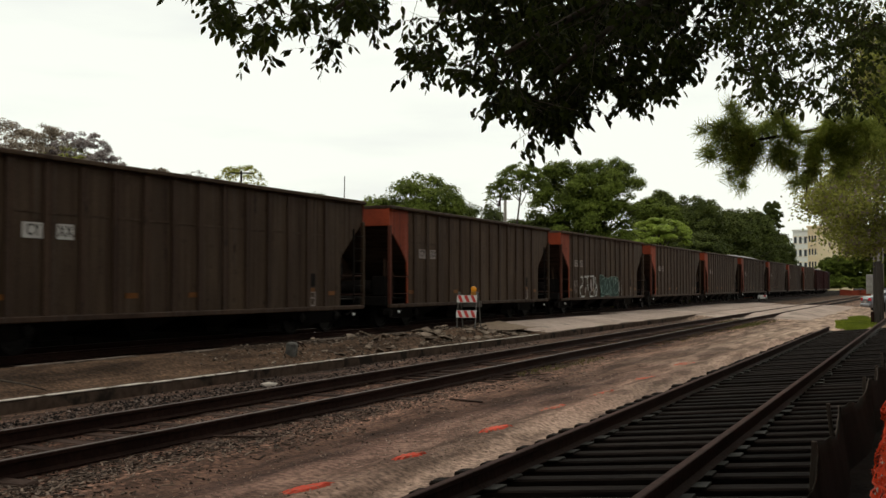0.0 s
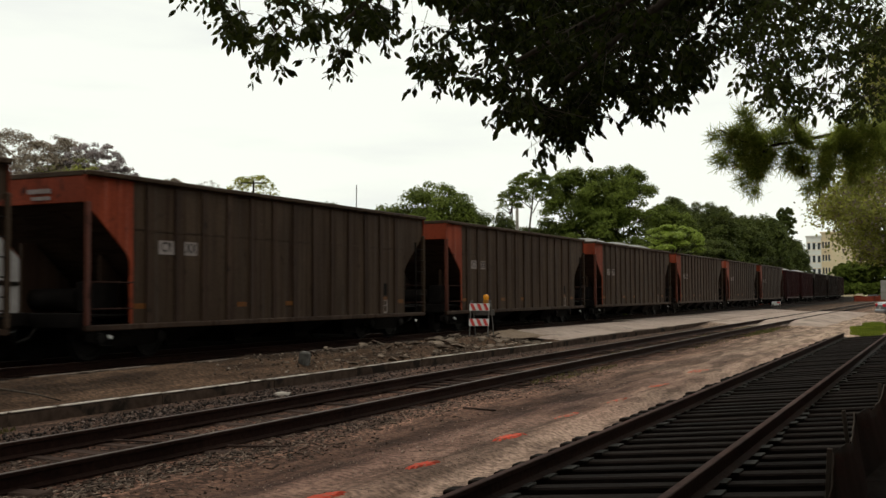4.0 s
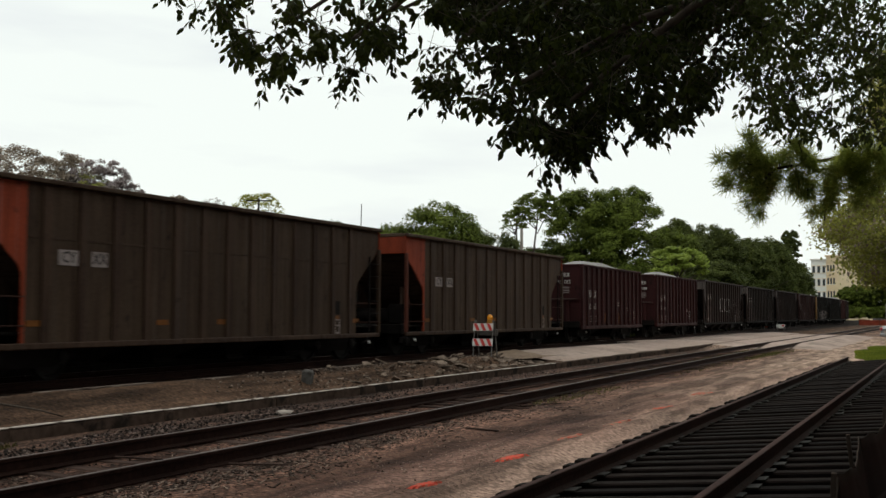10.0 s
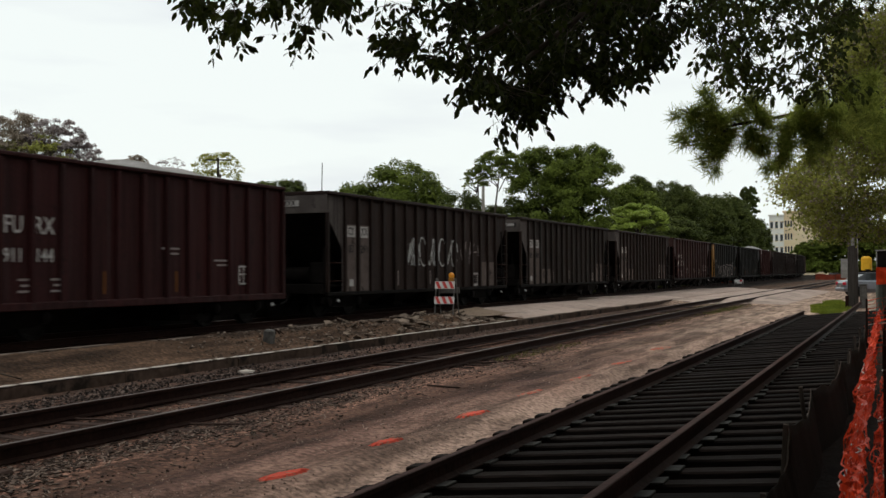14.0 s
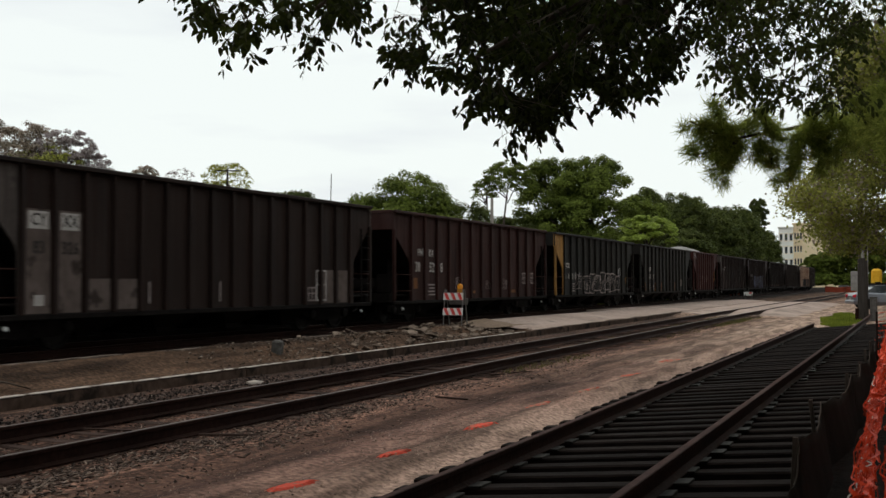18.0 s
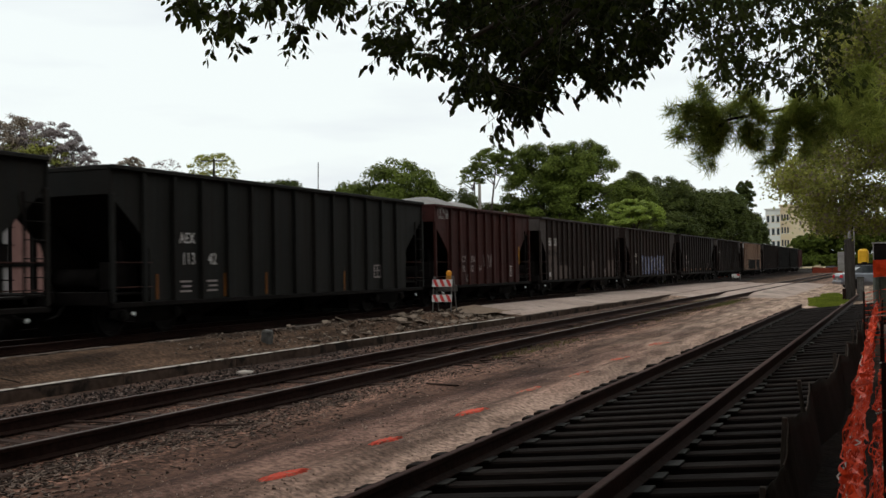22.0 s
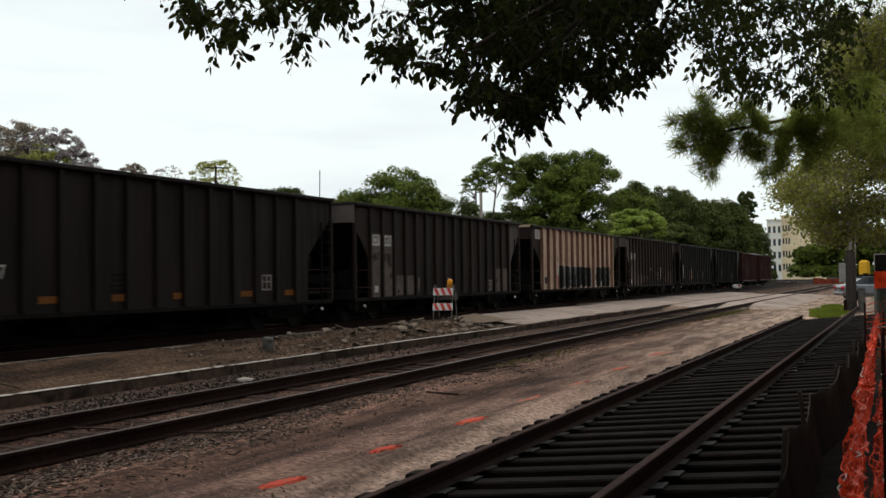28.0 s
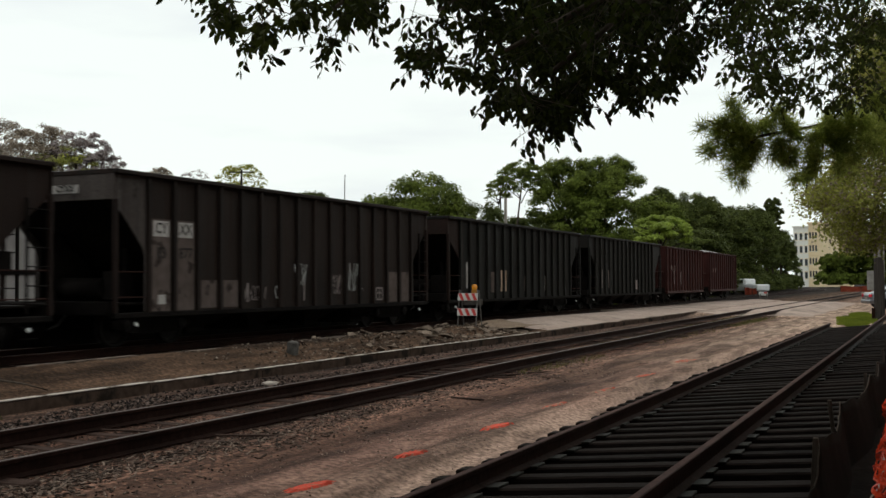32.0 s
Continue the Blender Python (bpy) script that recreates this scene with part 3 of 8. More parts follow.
def empty(name, m, label, category, group="", kind=""):
    ob = new(name)
    ob.matrix_basis = m
    return tagged(ob, label, category, group, kind)


def smooth(a, b, x):
    t = min(1.0, max(0.0, (x - a) / (b - a)))
    return t * t * (3 - 2 * t)


# ---- ground: one sheet to the horizon ----
NEAR_X, MID_X, TRAIN_X = -2.69, -8.09, -16.35
TRAIN_RAIL = 0.38
NEAR_END = 42.0
CURVE_Y, CURVE_R = 160.0, 450.0


def path_at(s, offset=0.0):
    """A point and heading (radians to the left) on the train's line, which bends to the left far off."""
    if s <= CURVE_Y:
        return TRAIN_X + offset, s, 0.0
    a = (s - CURVE_Y) / CURVE_R
    r = CURVE_R + offset
    return TRAIN_X - CURVE_R + r * math.cos(a), CURVE_Y + r * math.sin(a), a


def platform_z(x, y):
    """Top of the concrete platform, which slopes down to the kerb."""
    return 0.165 + 0.22 * smooth(-11.2, -13.5, x) * (1 - 0.7 * smooth(30, 72, y))


def near_tilt(x):
    """The near track leans: its rail beside the fence lies higher."""
    return 0.15 * min(2.4, max(0.0, x + 3.4425)) / 1.69


def ground_z(x, y):
    z = 0.0
    # the dug-out bed of the near track
    z -= 0.105 * smooth(-4.62, -4.2, x) * (1 - smooth(-3.6, -3.5, x)) * (1 - smooth(NEAR_END - 1.5, NEAR_END + 0.5, y))
    z -= (0.20 - near_tilt(x)) * smooth(-3.66, -3.48, x) * (1 - smooth(-0.75, -0.45, x)) * (1 - smooth(NEAR_END - 1.5, NEAR_END + 0.5, y))
    # packed dirt along the middle track
    z -= 0.012 * smooth(-9.0, -8.7, x) * (1 - smooth(-7.5, -7.2, x)) * (1 - smooth(46, 50, y))
    # bank behind the kerb, then the bed of the train's line
    bank = smooth(-11.1, -11.2, x) * 0.14 + smooth(-11.3, -12.55, x) * 0.30 - smooth(-12.75, -13.1, x) * 0.24
    if y > 29.3 and -13.75 < x < -11.15:
        bank += (platform_z(x, y) - 0.07 - bank) * smooth(29.3, 30.9, y)
    z += bank * (1 - smooth(70, 82, y)) + 0.2 * smooth(-11, -14, x) * smooth(70, 82, y)
    z += 0.16 * smooth(-9.1, -11.0, x) * smooth(-11.25, -11.0, x) * smooth(50, 55.5, y) * (1 - smooth(86, 90, y))
    if -14 < x < 1 and 3 < y < 80:
        amp = 0.012 + (0.03 + 0.045 * smooth(16, 22, y)) * smooth(-11.3, -11.8, x) * (1 - smooth(-12.6, -12.8, x))
        z += amp * (noise.noise((x * 1.7, y * 0.9, 0)) + 0.6 * noise.noise((x * 5, y * 4, 3)))
        rut = math.exp(-((x + 5.75 + 0.15 * math.sin(y * 0.21)) / 0.3) ** 2) + math.exp(-((x + 4.95 + 0.1 * math.sin(y * 0.17)) / 0.2) ** 2)
        z -= 0.035 * rut
    return z


def build_ground():
    xs = [-4000, -1500, -600, -250, -120, -70, -45, -30, -22, -19, -17.5, -16, -15, -14.3, -13.7]
    x = -13.4
    while x < 0.8:
        xs.append(round(x, 3))
        x += 0.11
    xs += [1.2, 2, 3, 5, 9, 20, 60, 200, 800, 4000]
    ys = [-4000, -800, -150, -40, -10, -2, 1, 3]
    y = 4.0
    while y < 80:
        ys.append(round(y, 3))
        y += 0.13 + max(0, y - 12) * 0.012
    ys += [85, 92, 100, 115, 135, 170, 230, 350, 700, 1600, 4500]
    verts = [(x, y, ground_z(x, y)) for y in ys for x in xs]
    w = len(xs)
    faces = [(j * w + i, j * w + i + 1, (j + 1) * w + i + 1, (j + 1) * w + i) for j in range(len(ys) - 1) for i in range(w - 1)]
    me = bpy.data.meshes.new("ground")
    me.from_pydata(verts, [], faces)
    for p in me.polygons:
        p.use_smooth = True
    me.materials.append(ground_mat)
    return tagged(new("ground", me), "bare railway ground of dark dirt, gravel and pale sand, with shade coloured in under train and ties", "ground", kind="structure")


ground = build_ground()


def strip_mesh(x0, x1, ys, lift, material, nx=8, thick=0.06, height=None, ragged=0.0):
    """A paved strip that follows the ground, a little above it."""
    height = height or ground_z
    verts, faces = [], []
    for y in ys:
        for i in range(nx + 1):
            x = x0 + (x1 - x0) * i / nx
            rag = ragged * noise.noise((x * 0.9, y * 0.6, 5)) * (y in (ys[0], ys[-1])), 0.5 * ragged * noise.noise((x, y * 0.9, 9)) * (i == nx)
            verts.append((x + rag[1], y + rag[0], height(x, y) + lift))
    w = nx + 1
    n = len(verts)
    verts += [(x, y, z - thick) for x, y, z in verts]
    for j in range(len(ys) - 1):
        for i in range(nx):
            a = j * w + i
            faces.append((a, a + 1, a + w + 1, a + w))
    rim = [i for i in range(w)] + [j * w + nx for j in range(1, len(ys))] + [(len(ys) - 1) * w + i for i in range(nx - 1, -1, -1)] + [j * w for j in range(len(ys) - 2, 0, -1)]
    for a, b in zip(rim, rim[1:] + rim[:1]):
        faces.append((a, a + n, b + n, b))
    me = bpy.data.meshes.new("strip")
    me.from_pydata(verts, [], faces)
    me.materials.append(material)
    return me


def steps(a, b, d):
    n = max(1, round((b - a) / d))
    return [a + (b - a) * i / n for i in range(n + 1)]


def road_z(x, y):
    """The road's surface: level with the platform, then a thin sandy sheet over the crossing."""
    side = smooth(-10.6, -11.6, x)
    top = (ground_z(x, y) + 0.03) * (1 - side) + (max(platform_z(max(x, -13.4), y), 0.15) - 0.02) * side
    e = smooth(-4.6, -6.0, x) * (1 - (1 - smooth(53.0, 56.0, y)) * (1 - side)) * smooth(91.5, 87.0, y)
    e = min(1.0, max(0.0, e + (0.5 * noise.noise((x * 0.7, y * 0.5, 2)) if 0.02 < e < 0.98 else 0.0)))
    # packed up to the rail heads over the crossing
    top += max(0.0, 0.2 - top) * smooth(-5.2, -6.8, x) * (1 - side) * smooth(54, 60, y) * (1 - smooth(84, 90, y))
    return top * e + (ground_z(x, y) - 0.05) * (1 - e)


# concrete platform beside the train's line
tagged(part("pavement", strip_mesh(-13.75, -11.25, steps(30.3, 91.0, 0.7), 0.02, pavement_mat, nx=14, ragged=0.9, height=lambda x, y: platform_z(x, y) - (0.16 + 0.08 * noise.noise((x * 1.1, y * 0.8, 3))) * (1 - smooth(31.5, 35.5, y + 1.2 * noise.noise((x * 0.7, y * 0.5, 8)))), thick=0.3)), "pale dusty concrete platform beside the railway line", "pavement", kind="structure")
tagged(part("road", strip_mesh(-24, -4.6, steps(53.0, 92.0, 0.6), 0.0, road_mat, nx=72, ragged=0.5, thick=0.05, height=road_z)), "sandy grey road that crosses the tracks", "road", kind="structure")


# kerb in lengths, with a worn white edge
def kerb_profile(length, material):
    bm = bmesh.new()
    bmesh.ops.create_cube(bm, size=1.0, matrix=Matrix.Diagonal((0.22, length - 0.012, 0.34, 1)))
    top = [e for e in bm.edges if all(v.co.z > 0 and v.co.x > 0 for v in e.verts)]
    bmesh.ops.bevel(bm, geom=top, offset=0.03, segments=2, affect="EDGES")
    me = bpy.data.meshes.new("kerb")
    bm.to_mesh(me)
    bm.free()
    me.materials.append(material)
    return me


def paint_line(seed):
    """A painted band with a chipped, wavering border."""
    n = 40
    verts = []
    for a in range(n + 1):
        y = -1.485 + 2.97 * a / n
        chip = 0.05 * max(0.0, noise.noise((seed * 7.3, y * 4.0, 1)) - 0.1) * 4
        verts += [(-0.025 + chip + 0.02 * noise.noise((seed, y * 9, 4)), y, 0.008), (0.078 - 0.5 * chip, y, 0.008), (0.08 - 0.5 * chip, y, -0.004), (-0.03 + chip, y, -0.004)]
    me = bpy.data.meshes.new("paint")
    me.from_pydata(verts, [], [(4 * a + k, 4 * a + (k + 1) % 4, 4 * a + 4 + (k + 1) % 4, 4 * a + 4 + k) for a in range(n) for k in range(4)])
    return me


kerb = empty("kerb", pose(0, 0, 0), "low concrete kerb with a worn white painted edge", "kerb", kind="structure")
kerb_mesh = kerb_profile(3.0, kerb_side)
for i in range(17):
    y = 5.5 + 3.0 * i
    k = part("kerb_stone", kerb_mesh, None, kerb, m=pose(-11.16 + 0.008 * math.sin(i * 2.1), y, 0.005 + 0.006 * math.sin(i * 1.3), 0, 0, 0.15 * math.sin(i * 1.7)))
    if i < 9:
        part("painted_edge", paint_line(i), white_line, k, "worn white paint line", pose(0.03, 0, 0.169))
edge_mesh = kerb_profile(2.6, concrete)
ledge = empty("platform_edge", pose(0, 0, 0), "old concrete platform edge above a dirt bank", "kerb", kind="structure")
for i in range(8):
    part("edge_stone", edge_mesh, None, ledge, m=pose(-12.72 + 0.02 * math.sin(i * 3.1), 5.5 + 2.6 * i, 0.285 - 0.012 * (i % 3), 0.3 * math.sin(i * 2.3), 0, 0.3 * math.sin(i)))


# ---- tracks ----
def rail_section(material_side, material_head, pts, name, parent):
    """A flat-bottomed rail along points on its top centre line."""
    prof = [(-0.07, -0.172), (-0.07, -0.16), (-0.012, -0.135), (-0.010, -0.05), (-0.036, -0.035), (-0.036, -0.006), (-0.028, 0), (0.028, 0), (0.036, -0.006), (0.036, -0.035), (0.010, -0.05), (0.012, -0.135), (0.07, -0.16), (0.07, -0.172)]
    verts, faces, mats = [], [], []
    n = len(prof)
    for i, p in enumerate(pts):
        a, b = pts[max(0, i - 1)], pts[min(len(pts) - 1, i + 1)]
        d = Vector((b[0] - a[0], b[1] - a[1], 0)).normalized()
        side = Vector((d.y, -d.x, 0))
        for u, w in prof:
            verts.append((p[0] + side.x * u, p[1] + side.y * u, p[2] + w))
    for i in range(len(pts) - 1):
        for k in range(n):
            faces.append((i * n + k, i * n + (k + 1) % n, (i + 1) * n + (k + 1) % n, (i + 1) * n + k))
            mats.append(1 if k in (6,) else 0)
    faces.append(tuple(range(n)))
    mats.append(0)
    faces.append(tuple(range((len(pts) - 1) * n, len(pts) * n))[::-1])
    mats.append(0)
    me = bpy.data.meshes.new("rail")
    me.from_pydata(verts, [], faces)
    me.materials.append(material_side)
    me.materials.append(material_head)
    me.polygons.foreach_set("material_index", mats)
    bm = bmesh.new()
    bm.from_mesh(me)
    bmesh.ops.recalc_face_normals(bm, faces=bm.faces[:])
    bm.to_mesh(me)
    bm.free()
    return part(name, me, None, parent)


near_track = empty("railway_track", pose(0, 0, 0), "unused track of dark timber ties with rusty rails, dug free", "railway track", "tracks", "structure")
for x, end in ((-3.4425, 41.2), (-1.749, 49.2)):
    rail_section(rail_side, rail_head, [(x, y, 0.18 + near_tilt(x)) for y in steps(2.5, end, 4)], "rail", near_track)
middle_track = empty("railway_track", pose(0, 0, 0), "rusty track half buried in packed dirt and gravel", "railway track", "tracks", "structure")


def middle_line(y, off):
    bend = max(0.0, y - 140)
    return (MID_X + off - bend * bend / 900.0, y, 0.18 + 0.035 * smooth(10, 24, y) + 0.03 * smooth(24, 44, y))


for off in (-0.7525, 0.7525):
    rail_section(rail_side, bright_head, [middle_line(y, off) for y in steps(2.5, 165, 5)], "rail", middle_track)
train_track = empty("railway_track", pose(0, 0, 0), "main line track that curves away behind the trees", "railway track", "tracks", "structure")
for off in (-0.7525, 0.7525):
    rail_section(rail_side, bright_head, [(*path_at(s, off)[:2], TRAIN_RAIL) for s in steps(-60, 420, 6)], "rail", train_track)


# ---- the train ----
def text_mesh(body, size, material, stretch=1.0, bold=0.0):
    key = ("text", body, size, material.name, stretch, bold)
    if key not in MESHES:
        cu = bpy.data.curves.new("lettering", "FONT")
        cu.body, cu.size, cu.align_x, cu.align_y = body, size, "CENTER", "CENTER"
        cu.extrude, cu.offset, cu.resolution_u = 0.002, bold, 2
        cu.space_character = 1.05
        ob = bpy.data.objects.new("lettering", cu)
        scene.collection.objects.link(ob)
        bpy.context.view_layer.update()
        me = bpy.data.meshes.new_from_object(ob.evaluated_get(bpy.context.evaluated_depsgraph_get()))
        bpy.data.objects.remove(ob)
        bpy.data.curves.remove(cu)
        me.transform(Matrix.Diagonal((stretch, 1, 1, 1)))
        me.materials.clear()
        me.materials.append(material)
        MESHES[key] = me
    return MESHES[key]


def ribbon_mesh(strokes, width, material):
    """Painted strokes as thin raised ribbons in the plane y, z."""
    verts, faces = [], []
    for pts in strokes:
        start = len(verts)
        for i, p in enumerate(pts):
            a, b = Vector(pts[max(0, i - 1)]), Vector(pts[min(len(pts) - 1, i + 1)])
            d = (b - a).normalized() if (b - a).length else Vector((1, 0))
            w = width * (0.8 + 0.35 * math.sin(i * 1.9 + start))
            verts.append((0, p[0] - d.y * w / 2, p[1] + d.x * w / 2))
            verts.append((0, p[0] + d.y * w / 2, p[1] - d.x * w / 2))
            verts.append((-0.006, p[0], p[1]))
        for i in range(len(pts) - 1):
            a = start + 3 * i
            faces += [(a, a + 1, a + 4, a + 3), (a + 1, a + 2, a + 5, a + 4), (a + 2, a, a + 3, a + 5)]
    me = bpy.data.meshes.new("strokes")
    me.from_pydata(verts, [], faces)
    me.materials.append(material)
    return me


def scribble(seed, length, height, count):
    """Loops of a spray-painted tag that cannot be read."""
    r = random.Random(seed)
    out = []
    for i in range(count):
        cx = length * (i + 0.5) / count - length / 2
        w = length / count * r.uniform(0.42, 0.6)
        kind = r.random()
        pts = []
        lean = r.uniform(-0.15, 0.25)
        for k in range(15):
            t = k / 14
            if kind < 0.45:
                a = 2 * math.pi * (t * 0.9 + r.random() * 0.004) + r.uniform(0, 0.1)
                y, z = math.cos(a) * w, math.sin(a) * height * 0.48
            elif kind < 0.75:
                y, z = (t - 0.5) * 2 * w, height * 0.46 * math.cos(t * math.pi * 2 * r.choice((1.0, 1.5)))
            else:
                y, z = w * math.sin(t * 5.5), height * (t - 0.5)
            pts.append((cx + y + lean * z, z))
        out.append(pts)
    return out


def blob(seed, length, height, n=26):
    """A filled patch of spray paint with an uneven border."""
    r = random.Random(seed)
    f, g = r.uniform(0, 6), r.uniform(0, 6)
    out = []
    for i in range(n):
        a = 2 * math.pi * i / n
        s = 1 + 0.04 * r.uniform(-1, 1) + 0.07 * math.sin(a * 3 + f) + 0.05 * math.sin(a * 5 + g)
        c, d = math.cos(a), math.sin(a)
        out.append((length / 2 * math.copysign(abs(c) ** 0.3, c) * s, height / 2 * math.copysign(abs(d) ** 0.3, d) * s))
    return out


HALF_W, TOP, LOW_TOP, SILL = 1.60, 3.65, 3.52, 0.72
POST_DEPTH = 0.15  # of the cream car


def on_side(name, me, parent, y, z, label="", proud=0.0):
    """Puts flat lettering on the side sheet that faces the platform."""
    return part(name, me, None, parent, label, pose(HALF_W - 0.078 + proud, y, z, 90, 0, 90))


def truck(car, y):
    t = new("truck")
    t.parent = car
    t.matrix_basis = pose(0, y, 0)
    tagged(t)
    for x in (-1.0, 1.0):
        frame_shape = [(-1.25, 0.42), (-1.25, 0.56), (-0.7, 0.66), (0.7, 0.66), (1.25, 0.56), (1.25, 0.42), (0.62, 0.28), (-0.62, 0.28)]
        part("side_frame", slab_mesh(frame_shape, 0.16, under_steel), None, t, m=pose(x, 0, 0))
        for yy in (-0.89, 0.89):
            part("bearing_cap", bearing_mesh, None, t, m=pose(x * 1.1, yy, 0.46, 0, 90, 0))
    for yy in (-0.89, 0.89):
        for x in (-0.76, 0.76):
            part("wheel", wheel_mesh, None, t, m=pose(x, yy, 0.44, 0, 90 if x > 0 else -90, 0))
        tube("axle", t, under_steel, ((-0.76, yy, 0.44), (0.76, yy, 0.44)), 0.08)
    box("bolster", t, under_steel, 0, 0, 0.52, 2.1, 0.35, 0.22)


def lathe(profile, sides, material):
    """A turned shape about z from (radius, z) pairs."""
    verts = [(r * math.cos(2 * math.pi * k / sides), r * math.sin(2 * math.pi * k / sides), z) for r, z in profile for k in range(sides)]
    faces = [(i * sides + k, i * sides + (k + 1) % sides, (i + 1) * sides + (k + 1) % sides, (i + 1) * sides + k) for i in range(len(profile) - 1) for k in range(sides)]
    faces += [tuple(range(sides))[::-1], tuple(range((len(profile) - 1) * sides, len(profile) * sides))]
    me = bpy.data.meshes.new("turned")
    me.from_pydata(verts, [], faces)
    me.materials.append(material)
    return me


wheel_mesh = lathe(((0.48, -0.07), (0.48, -0.045), (0.44, -0.04), (0.43, 0.06), (0.37, 0.065), (0.34, 0.02), (0.14, 0.03), (0.12, 0.075)), 20, wheel_steel)
bearing_mesh = lathe(((0.10, -0.06), (0.13, -0.02), (0.12, 0.06), (0.05, 0.08)), 12, wheel_steel)


def hopper_bay(car, y, material):
    verts = []
    for z, hx, hy in ((SILL + 0.02, 1.35, 1.15), (0.32, 0.85, 0.32), (0.24, 0.85, 0.32)):
        verts += [(-hx, -hy, z), (hx, -hy, z), (hx, hy, z), (-hx, hy, z)]
    key = ("bay", material.name)
    if key not in MESHES:
        me = bpy.data.meshes.new("bay")
        me.from_pydata(verts, [], [(0, 1, 2, 3), (11, 10, 9, 8)] + [(a + i, a + 4 + i, a + 4 + (i + 1) % 4, a + (i + 1) % 4) for a in (0, 4) for i in range(4)])
        me.materials.append(material)
        MESHES[key] = me
    bay = part("hopper_bay", MESHES[key], None, car, m=pose(0, y, 0))
    box("gate", bay, under_steel, 0, 0, 0.22, 1.8, 0.7, 0.05)


def load_mesh(length, width, height, seed):
    """A heap of gravel with an uneven crest."""
    nx, ny = 12, 44
    r = random.Random(seed)
    humps = [(r.uniform(-0.38, 0.38), r.uniform(0.7, 1.0)) for _ in range(3)]
    verts = []
    for j in range(ny + 1):
        for i in range(nx + 1):
            u, v = i / nx * 2 - 1, j / ny * 2 - 1
            h = max(hh * math.exp(-((v / 2 - c) / 0.13) ** 2) for c, hh in humps)
            edge = max(0, 1 - abs(u) ** 2.2) * max(0, 1 - abs(v) ** 8)
            z = height * edge * (0.25 + 0.75 * h) + 0.03 * noise.noise((u * 6 + seed, v * 22, 0))
            verts.append((u * width / 2, v * length / 2, z))
    w = nx + 1
    faces = [(j * w + i, j * w + i + 1, (j + 1) * w + i + 1, (j + 1) * w + i) for j in range(ny) for i in range(nx)]
    me = bpy.data.meshes.new("load")
    me.from_pydata(verts, [], faces)
    me.materials.append(load_gravel)
    return me


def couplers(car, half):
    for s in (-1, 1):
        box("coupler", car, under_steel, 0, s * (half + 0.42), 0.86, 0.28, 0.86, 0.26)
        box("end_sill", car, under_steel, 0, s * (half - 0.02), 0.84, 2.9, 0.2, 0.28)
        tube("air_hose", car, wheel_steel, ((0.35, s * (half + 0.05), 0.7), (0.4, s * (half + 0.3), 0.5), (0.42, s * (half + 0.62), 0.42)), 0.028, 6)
        # small whitish piece added as a painted glint near each truck
        box("step_plate", car, glint_steel, HALF_W - 0.08, s * (half - 0.62) + 0.08, 0.5, 0.03, 0.09, 0.075, "small pale plate that stands for a glint", rx=24 * s, ry=-28)
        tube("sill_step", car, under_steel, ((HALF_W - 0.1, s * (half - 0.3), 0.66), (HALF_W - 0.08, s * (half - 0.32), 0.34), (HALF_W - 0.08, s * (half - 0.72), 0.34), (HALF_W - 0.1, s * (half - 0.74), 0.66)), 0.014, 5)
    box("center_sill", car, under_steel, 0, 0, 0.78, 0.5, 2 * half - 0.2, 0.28)


